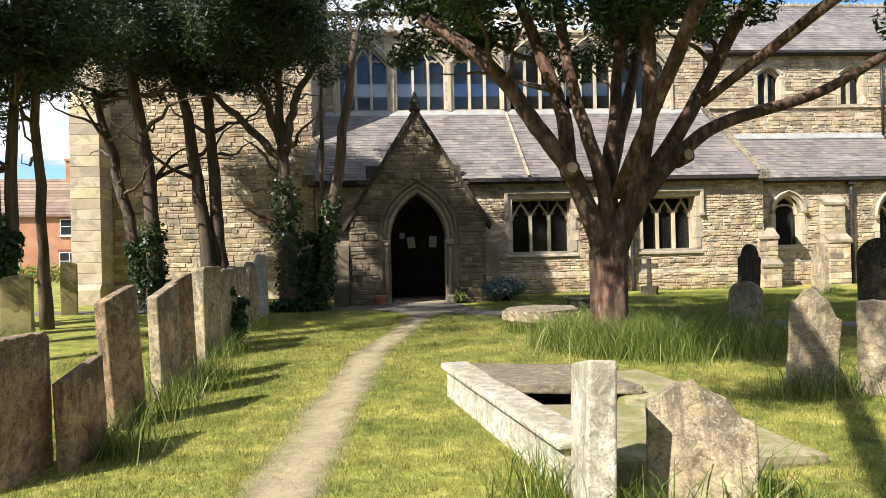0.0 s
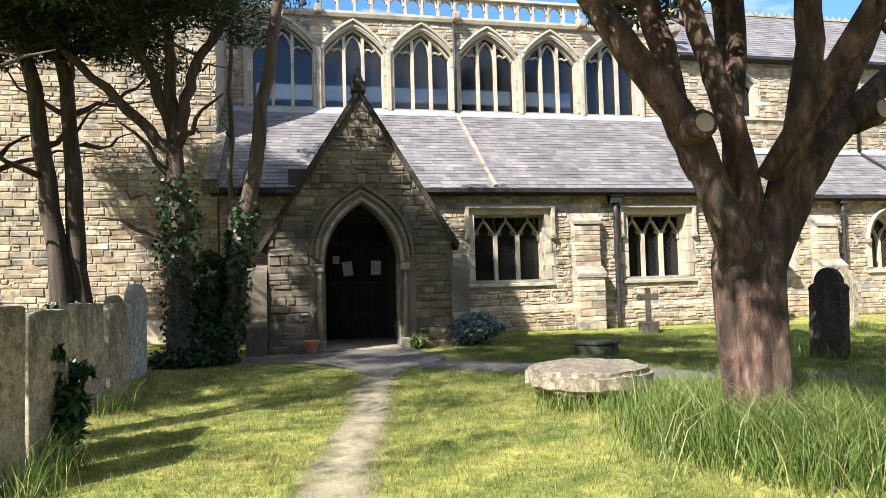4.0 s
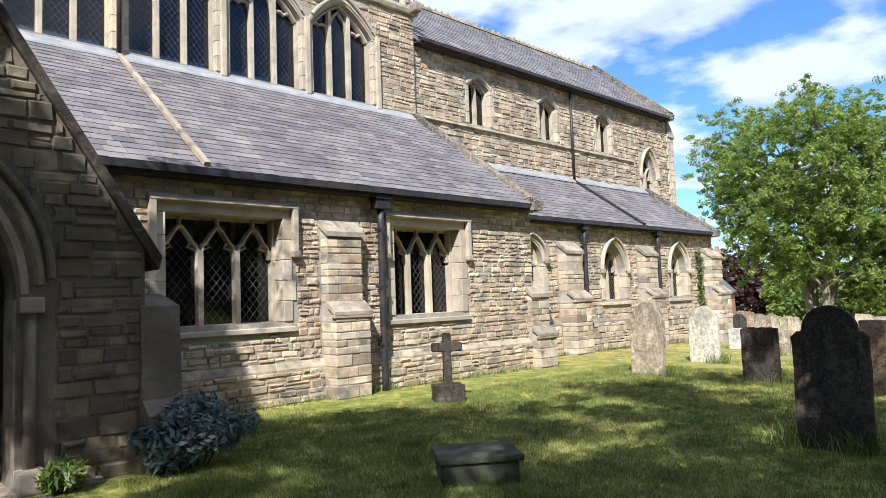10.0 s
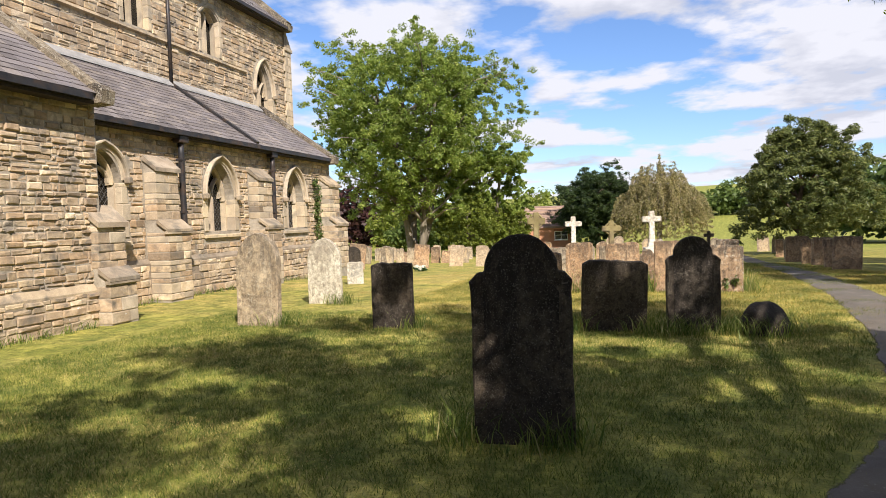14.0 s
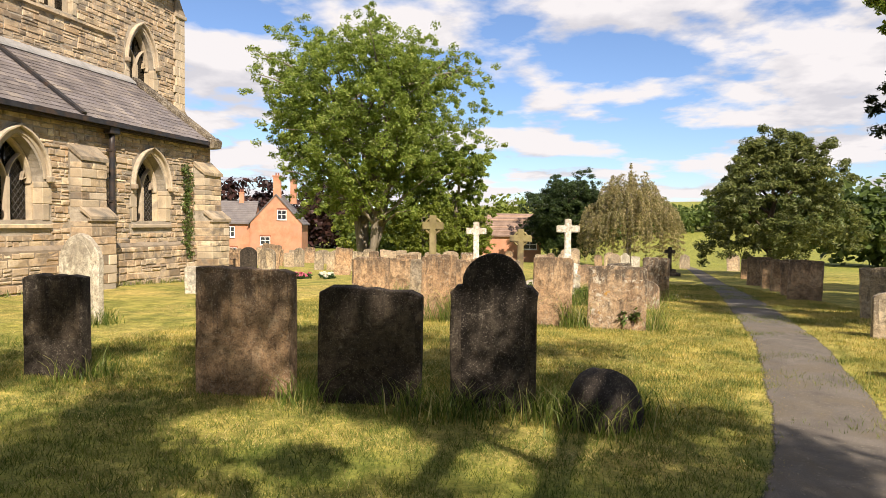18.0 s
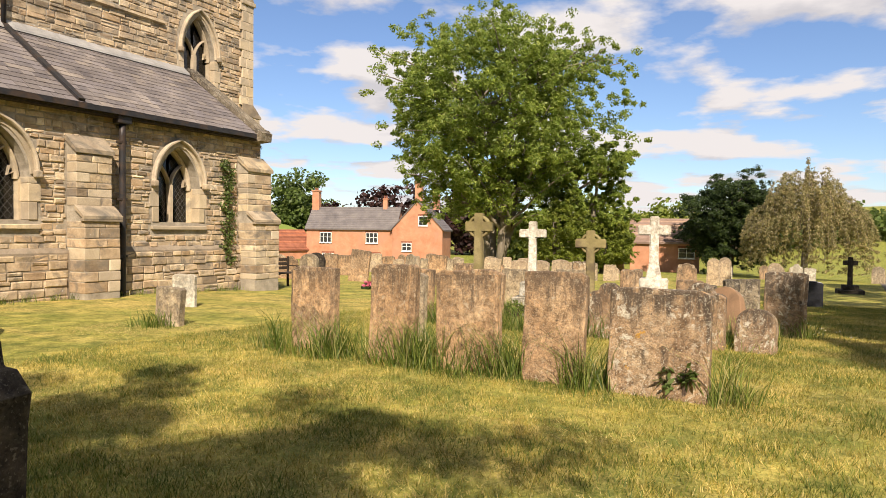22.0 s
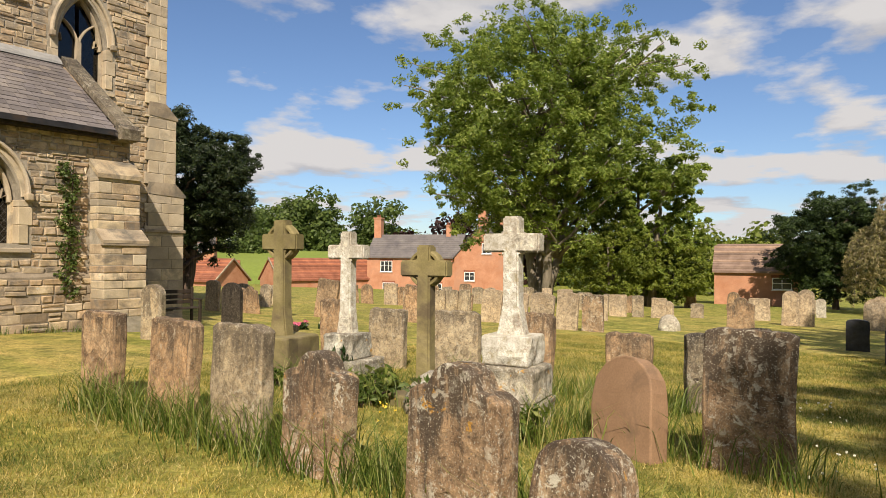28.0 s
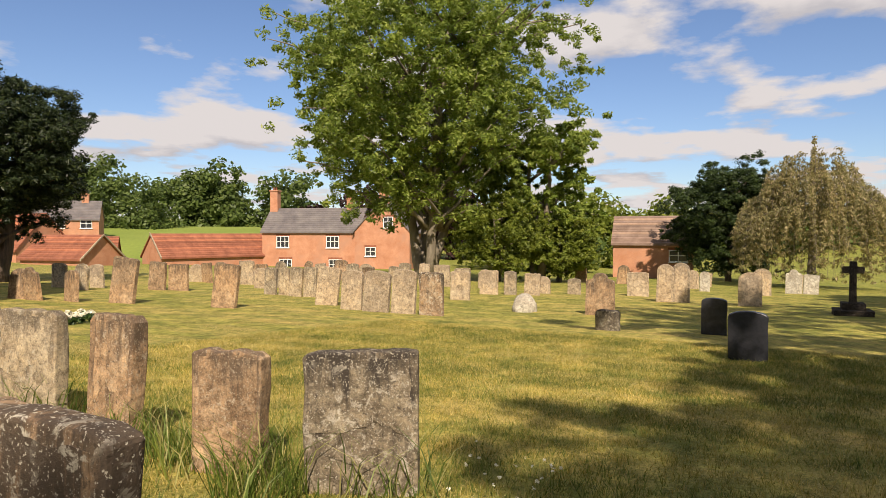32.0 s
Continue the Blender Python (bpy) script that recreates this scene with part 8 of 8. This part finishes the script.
blades("long_grass", rowg, 2600, 0.10, 0.05, 0.64, 0.010, 33, M_TALLGRASS, "long uncut grass along the row of gravestones")
midg = [(23.9, 13.1 + 0.3 * k) for k in range(18)] + [(25.7, 12.6), (25.9, 13.2), (25.9, 13.9), (25.5, 14.3), (26.3, 14.4), (26.5, 15.0), (26.2, 15.6), (25.8, 16.4), (26.4, 16.8), (25.9, 17.6), (27.9, 14.2), (27.9, 14.9), (28.2, 13.5), (27.8, 15.4), (28.0, 16.7), (27.7, 14.0)]
blades("long_grass", midg, 6000, 0.15, 0.08, 0.50, 0.010, 34, M_TALLGRASS, "long uncut grass among the crosses")
darkg = [(15.1, 14.2), (15.2, 14.5), (15.0, 15.4), (15.1, 16.5), (15.0, 15.0), (14.9, 14.0), (15.4, 13.8), (15.3, 18.9), (15.4, 21.2), (18.3, 21.4), (10.3, 16.3), (10.4, 17.0), (21.0, 21.1), (5.2, 13.95), (4.7, 14.1), (5.7, 14.0), (5.1, 15.3)]
blades("long_grass", darkg, 4200, 0.16, 0.08, 0.34, 0.011, 35, M_TALLGRASS, "grass left long round stones and blocks")
wallg = [(5.8 + 0.45 * k, 24.42) for k in range(21)] + [(16.4 + 0.5 * k, 25.9) for k in range(23)]
blades("long_grass", wallg, 2600, 0.10, 0.05, 0.22, 0.010, 36, M_TALLGRASS, "grass along the foot of the church wall")


def lawn_points(x0, x1, y0, y1, step, seed):
    rng = random.Random(seed)
    pts = []
    y = y0
    while y < y1:
        x = x0
        while x < x1:
            px, py = x + rng.uniform(-0.5, 0.5) * step, y + rng.uniform(-0.5, 0.5) * step
            if not on_path(px, py):
                pts.append((px, py))
            x += step
        y += step
    return pts


def clipping_points(x0, x1, y0, y1, n, seed, cut):
    """Places where clippings lie: windrows and patches left by the mower."""
    rng = random.Random(seed)
    pts = []
    while len(pts) < n:
        x, y = rng.uniform(x0, x1), rng.uniform(y0, y1)
        if noise.noise(Vector((x * 1.5, y * 0.22, seed))) + 0.6 * noise.noise(Vector((x * 0.5, y * 0.5, seed + 3))) > cut and not (y > 24.2):
            pts.append((x, y))
    return pts


blades("mown_blades", lawn_points(-2.5, 8.5, 3.5, 24, 0.14, 41), 420000, 0.06, 0.015, 0.065, 0.007, 42, M_BLADE, "short mown grass blades", 0.8)
blades("mown_blades", lawn_points(5, 17, 12.2, 23, 0.16, 43), 280000, 0.07, 0.015, 0.065, 0.008, 44, M_BLADE_GREEN, "short mown grass blades", 0.8)
blades("mown_blades", lawn_points(15, 38, 9, 20, 0.20, 45), 420000, 0.09, 0.012, 0.055, 0.009, 46, M_BLADE_DRY, "short mown grass blades", 0.8)
blades("mown_blades", clipping_points(15, 38, 9, 20, 5000, 52, 0.02), 150000, 0.11, 0.015, 0.075, 0.009, 53, M_BLADE_GREEN, "greener patches of mown grass", 0.8)
blades("grass_clippings", clipping_points(-2, 8, 3.5, 20, 2600, 47, 0.05) + [(a[0] + (b[0] - a[0]) * k / 24, a[1] + (b[1] - a[1]) * k / 24) for a, b in zip(TRACK, TRACK[1:]) for k in range(24)] * 3, 60000, 0.10, 0.012, 0.03, 0.006, 48, M_STRAW, "dry pale grass clippings", 2.2)
blades("grass_clippings", clipping_points(8, 36, 9.5, 22, 6000, 49, 0.10), 190000, 0.12, 0.012, 0.03, 0.008, 50, M_STRAW, "dry pale grass clippings", 2.4)

# ---- bench in the lee of the chancel ----
bench = thing("garden_bench", (30.05, 26.95, ground_z(30.05)), -6, "dark wooden bench in the shade of the church wall", "bench")
for k in range(4):
    part("seat_slat", soft_box(-0.6, 0.6, -0.42 + 0.11 * k, -0.33 + 0.11 * k, 0.41, 0.44, 0.006, 1), M_WOOD, bench)
for k in range(3):
    part("back_slat", soft_box(-0.6, 0.6, 0.03, 0.055, 0.52 + 0.13 * k, 0.61 + 0.13 * k, 0.006, 1), M_WOOD, bench)
for sx in (-0.56, 0.56):
    part("leg", soft_box(sx - 0.03, sx + 0.03, -0.42, -0.36, -0.05, 0.62, 0.006, 1), M_WOOD, bench)
    part("back_leg", soft_box(sx - 0.03, sx + 0.03, 0.0, 0.06, -0.05, 0.92, 0.006, 1), M_WOOD, bench)
    part("armrest", soft_box(sx - 0.035, sx + 0.035, -0.45, 0.0, 0.62, 0.65, 0.006, 1), M_WOOD, bench)
# ---- houses and distance ----
def house_window(parent, x, z, w, h, y, bars=2):
    win = tagged(new("window"), "white-framed window")
    win.parent = parent
    put("window_frame", join(box(x - w / 2, x + w / 2, y - 0.05, y + 0.02, z, z + 0.07), box(x - w / 2, x + w / 2, y - 0.05, y + 0.02, z + h - 0.07, z + h), box(x - w / 2, x - w / 2 + 0.07, y - 0.05, y + 0.02, z + 0.07, z + h - 0.07), box(x + w / 2 - 0.07, x + w / 2, y - 0.05, y + 0.02, z + 0.07, z + h - 0.07),
                             *[box(x - w / 2 + w * k / bars - 0.03, x - w / 2 + w * k / bars + 0.03, y - 0.045, y + 0.02, z + 0.07, z + h - 0.07) for k in range(1, bars)], box(x - w / 2 + 0.07, x + w / 2 - 0.07, y - 0.04, y + 0.015, z + h * 0.52, z + h * 0.52 + 0.05)), M_WHITE, win)
    put("pane", box(x - w / 2 + 0.05, x + w / 2 - 0.05, y - 0.01, y + 0.0, z + 0.05, z + h - 0.05), M_PANE, win)
    put("sill", box(x - w / 2 - 0.06, x + w / 2 + 0.06, y - 0.12, y + 0.02, z - 0.08, z), M_WHITE, win)
    put("brick_arch", box(x - w / 2 - 0.08, x + w / 2 + 0.08, y - 0.012, y + 0.01, z + h, z + h + 0.22), M_TILE, win)


M_PANE = surface("dark_window_pane", [(0.3, (0.02, 0.022, 0.026)), (0.7, (0.04, 0.044, 0.05))], 2, 8, 0.08, 0.0, 0.001, spec=0.6)


def gabled(parent, x0, x1, y0, y1, z0, ze, zr, mat_w, mat_r, over=0.25):
    """A house body with its ridge along local x."""
    ym = (y0 + y1) / 2
    put("wall", prism_yz([(y0, z0), (y1, z0), (y1, ze), (ym, zr), (y0, ze)], x0, x1), mat_w, parent)
    for s in (-1, 1):
        ya = y0 - over if s < 0 else y1 + over
        k = (zr - ze) / (ym - y0)
        zo = ze - over * k
        o = [(ya, zo), (ym, zr), (ym, zr + 0.14), (ya, zo + 0.14)]
        rf = put("roof", prism_yz(o if s > 0 else o[::-1], x0 - over * 0.6, x1 + over * 0.6), mat_r, parent)
        rows = []
        n = 12
        for i in range(n):
            u = i / n
            yy, zz = ya + (ym - ya) * u, zo + (zr - zo) * u + 0.14
            yy2, zz2 = ya + (ym - ya) * (u + 0.9 / n), zo + (zr - zo) * (u + 0.9 / n) + 0.15
            q = [(yy, zz), (yy2, zz2), (yy2, zz2 - 0.03), (yy, zz + 0.05)]
            rows.append(prism_yz([(yy, zz), (yy2, zz2), (yy, zz + 0.05)] if s < 0 else [(yy, zz + 0.05), (yy2, zz2), (yy, zz)], x0 - over * 0.6, x1 + over * 0.6))
        tagged(put("tiling", join(*rows), mat_r, rf), kind="stuff")


def chimney(parent, x, y, z0, z1, w=0.55):
    c = put("chimney", box(x - w / 2, x + w / 2, y - w / 2, y + w / 2, z0, z1), M_BRICK, parent)
    put("chimney_cap", box(x - w * 0.6, x + w * 0.6, y - w * 0.6, y + w * 0.6, z1, z1 + 0.14), M_BRICK, c)
    for s in (-0.14, 0.14):
        put("chimney_pot", tube([(x + s, y, z1 + 0.14), (x + s, y, z1 + 0.5)], [0.10, 0.085], 8), M_TILE, c)


M_SLATE_H = surface("house_slate", [(0.3, (0.10, 0.09, 0.09)), (0.7, (0.18, 0.16, 0.15))], 0.8, 10, 0.7, 0.2, 0.004)
# brick cottage: long range with a cross gable
cot = thing("cottage", (80.3, 66.9, -2.9), -70.5, "orange brick cottage with a slate roof and brick chimneys", "house")
gabled(cot, 0, 11.4, 0, 5.5, -1, 4.35, 6.9, M_BRICK, M_SLATE_H)
for x in (2.5, 8.4):
    house_window(cot, x, 2.5, 1.5, 1.3, 0, 3)
    house_window(cot, x + 0.3, 0.0, 1.5, 1.2, 0, 3)
wing = tagged(new("gable_wing"), "cross gable of the cottage")
wing.parent = cot
wing.matrix_basis = pose(14.2, -0.5, 0, 0, 0, 90)
gabled(wing, 0, 7.5, -3.1, 3.1, -1, 4.3, 7.7, M_BRICK, M_SLATE_H)
house_window(cot, 14.9, 4.7, 1.1, 1.2, -0.5, 2)
house_window(cot, 12.9, 1.6, 1.2, 1.0, -0.5, 2)
chimney(cot, 0.4, 2.7, 6.2, 9.0, 0.9)
chimney(cot, 9.5, 2.7, 6.5, 8.0, 0.55)
chimney(cot, 14.2, 0.6, 7.2, 10.0, 0.9)
chimney(cot, 15.6, 5.6, 6.8, 9.8, 0.8)
# farm buildings with red pantile roofs
barn = thing("barn", (70.0, 72.3, -3.2), -15, "long low brick barn with a red pantile roof", "barn")
gabled(barn, 0, 12.6, -2.6, 2.6, -1, 2.0, 4.25, M_BRICK, M_TILE)
put("verge", prism_yz([(-2.85, 1.80), (0, 4.30), (0, 4.48), (-2.85, 1.98)], -0.24, -0.12), M_PALE_ST, barn, "pale mortared verge")
low_barn = thing("barn", (60.8, 66.6, -3.2), -78, "small outhouse with a red pantile roof and a brick gable", "barn")
gabled(low_barn, -6.8, 0, -2.3, 2.3, -1, 2.25, 4.15, M_BRICK, M_TILE)
put("verge", prism_yz([(-2.55, 2.05), (0, 4.20), (0, 4.36), (-2.55, 2.22)], 0.16, 0.27), M_PALE_ST, low_barn, "pale mortared verge")
put("verge", prism_yz([(2.55, 2.22), (0, 4.36), (0, 4.20), (2.55, 2.05)], 0.16, 0.27), M_PALE_ST, low_barn, "pale mortared verge")
big_barn = thing("barn", (63.0, 79.2, -3.2), -78, "tall red brick barn gable with a pantile roof", "barn")
gabled(big_barn, -16, 0, -3.3, 3.3, -1, 2.85, 6.3, M_BRICK, M_TILE)
put("white_boarding", box(-16, -0.6, -3.36, -3.28, 2.0, 2.62), M_WHITE, big_barn, "white-painted boarding under the eaves")
mid_barn = thing("barn", (66.6, 79.0, -3.2), -40, "low red pantile roof between the barns", "barn")
gabled(mid_barn, -3.0, 3.4, -2.2, 2.2, -1, 2.2, 3.95, M_BRICK, M_TILE)
far_house = thing("house", (82.0, 100.0, -3.0), -39, "dark brick house with a slate roof and white windows", "house")
gabled(far_house, -8.2, 0, 0, 6, -1, 6.2, 8.75, M_BRICK, M_SLATE_H)
for x in (-5.0, -1.6):
    house_window(far_house, x, 4.9, 1.5, 1.25, 0)
    house_window(far_house, x, 2.4, 1.5, 1.25, 0)
chimney(far_house, -2.0, 3.0, 8.4, 9.7, 0.9)
chimney(far_house, -6.0, 3.0, 8.4, 10.0, 0.9)


def bank_z(x, y):
    """A meadow that rises behind the farm."""
    v, u = 0.6 * x + 0.8 * y, 0.8 * x - 0.6 * y
    k = (-3.6, 0.3, 2.4, 3.2)
    z = k[0] + (k[1] - k[0]) * min(max((v - 110) / 19, 0), 1) + (k[2] - k[1]) * min(max((v - 129) / 26, 0), 1) + (k[3] - k[2]) * min(max((v - 155) / 45, 0), 1)
    side = min(max((46 - u) / 14, 0), 1)
    return -3.8 + (z + 3.8) * side


bx, by = [40 + 3 * k for k in range(34)], [70 + 3 * k for k in range(38)]
bank = put("meadow", ([(x, y, bank_z(x, y)) for y in by for x in bx], [(j * 34 + i, j * 34 + i + 1, j * 34 + 35 + i, j * 34 + 34 + i) for j in range(37) for i in range(33)]), M_FIELD, smooth=True)
tagged(bank, "bright green meadow rising behind the barns", "meadow", kind="structure")
for px, py, ph in ((79.5, 83.0, 1.5), (92.0, 80.5, 1.7)):
    post = part("fence_post", soft_box(px - 0.12, px + 0.12, py - 0.12, py + 0.12, bank_z(px, py) - 0.3, bank_z(px, py) + ph + 0.6, 0.02, 1), M_CUTWOOD)
    tagged(post, "pale wooden post in the meadow", "post")
shed = thing("outbuilding", (82.5, 24.0, -2.6), -80, "small brick outbuilding with a brown tiled roof", "outbuilding")
gabled(shed, -3.3, 3.2, 0, 5, -1, 3.0, 5.2, M_BRICK, M_BROWN_TILE)
house_window(shed, 2.0, 1.4, 1.5, 1.0, 0, 2)
# house beyond the tower
wh = thing("house", (-27.0, 56.0, 0.0), 8, "red brick house with a pantile roof beyond the tower", "house")
gabled(wh, -8, 7, 0, 7, -1, 5.2, 8.2, M_BRICK, M_BROWN_TILE)
for x in (-5.5, -0.5, 4.5):
    house_window(wh, x, 3.5, 2.0, 1.3, 0, 2)
    house_window(wh, x, 0.7, 2.2, 1.5, 0, 3)
chimney(wh, 3.5, 3.5, 7.6, 9.8, 0.9)
hedge_c = [Vector((-40 + 1.0 * k, 50 + 0.5 * math.sin(k), 0.7)) for k in range(34)]
hedge = put("hedge", leaf_cloud(hedge_c, 1.0, 9000, 0.14, 71, 0.8, 1.5), M_LIMELEAF)
tagged(hedge, "bright green garden hedge before the brick house", "hedge")


def treeline(name, pts, h, w, leaf, count, size, seed, label):
    """A far belt of trees: many crowns of uneven height in one mass."""
    rng = random.Random(seed)
    cl, sp = [], []
    for (xa, ya), (xb, yb) in zip(pts, pts[1:]):
        n = int(math.dist((xa, ya), (xb, yb)) / (w * 0.45)) + 1
        for k in range(n):
            u = k / n
            x, y = xa + (xb - xa) * u + rng.uniform(-3, 3), ya + (yb - ya) * u + rng.uniform(-3, 3)
            hh = h * rng.uniform(0.7, 1.15)
            g = ground_z(x, y)
            for _ in range(40):
                d = Vector((rng.gauss(0, 1), rng.gauss(0, 1), rng.gauss(0, 1))).normalized() * rng.random() ** 0.4
                cl.append(Vector((x + d.x * w * 0.5, y + d.y * w * 0.5, g + hh * 0.5 + d.z * hh * 0.5)))
                sp.append(w * rng.uniform(0.13, 0.24))
    ob = put(name, leaf_cloud(cl, sp, count, size, seed + 1, 0.8, 1.4), leaf)
    return tagged(ob, label, "trees", kind="stuff")


treeline("far_woods", [(40, 150), (75, 145), (105, 130), (135, 105)], 17, 13, M_WOODLEAF, 90000, 0.6, 81, "dense green wood behind the cottage")
treeline("far_woods", [(118, 88), (128, 70), (132, 55)], 13, 12, M_COPPER, 12000, 0.7, 83, "dark copper beeches behind the cottage")
treeline("far_woods", [(100, 46), (112, 34), (115, 26)], 9, 9, M_LIMELEAF, 14000, 0.5, 85, "yellow-green trees beyond the graves")
treeline("far_woods", [(88, 42), (92, 34)], 6, 7, M_WOODLEAF, 9000, 0.4, 86, "green trees beside the outbuilding")
treeline("far_woods", [(150, 30), (190, 10), (230, -30), (260, -80)], 9, 14, M_WOODLEAF, 20000, 0.9, 87, "hedgerow trees on the far fields")
treeline("far_woods", [(100, -10), (90, -25), (70, -38), (30, -45)], 10, 12, M_WOODLEAF, 18000, 0.7, 88, "trees along the south of the churchyard")
treeline("far_woods", [(60, 136), (80, 131), (96, 123), (105, 113)], 14, 10, M_WOODLEAF, 60000, 0.42, 89, "trees beyond the red barns")
# out-of-view belt, added close in to cut skylight from the south
treeline("far_woods", [(-32, -4), (-10, -9), (18, -12), (45, -17)], 12, 9, M_WOODLEAF, 40000, 0.5, 90, "unseen trees added at the south edge to block sky light")

# ---- single pieces of walls and roofs ----
for wall, single in REST:
    is_roof = wall.name.endswith("roof")
    for v, f in single:
        put("slate" if is_roof else "stone", (v, f), M_SLATE_PIECE if is_roof else M_STONE_PIECE, wall)
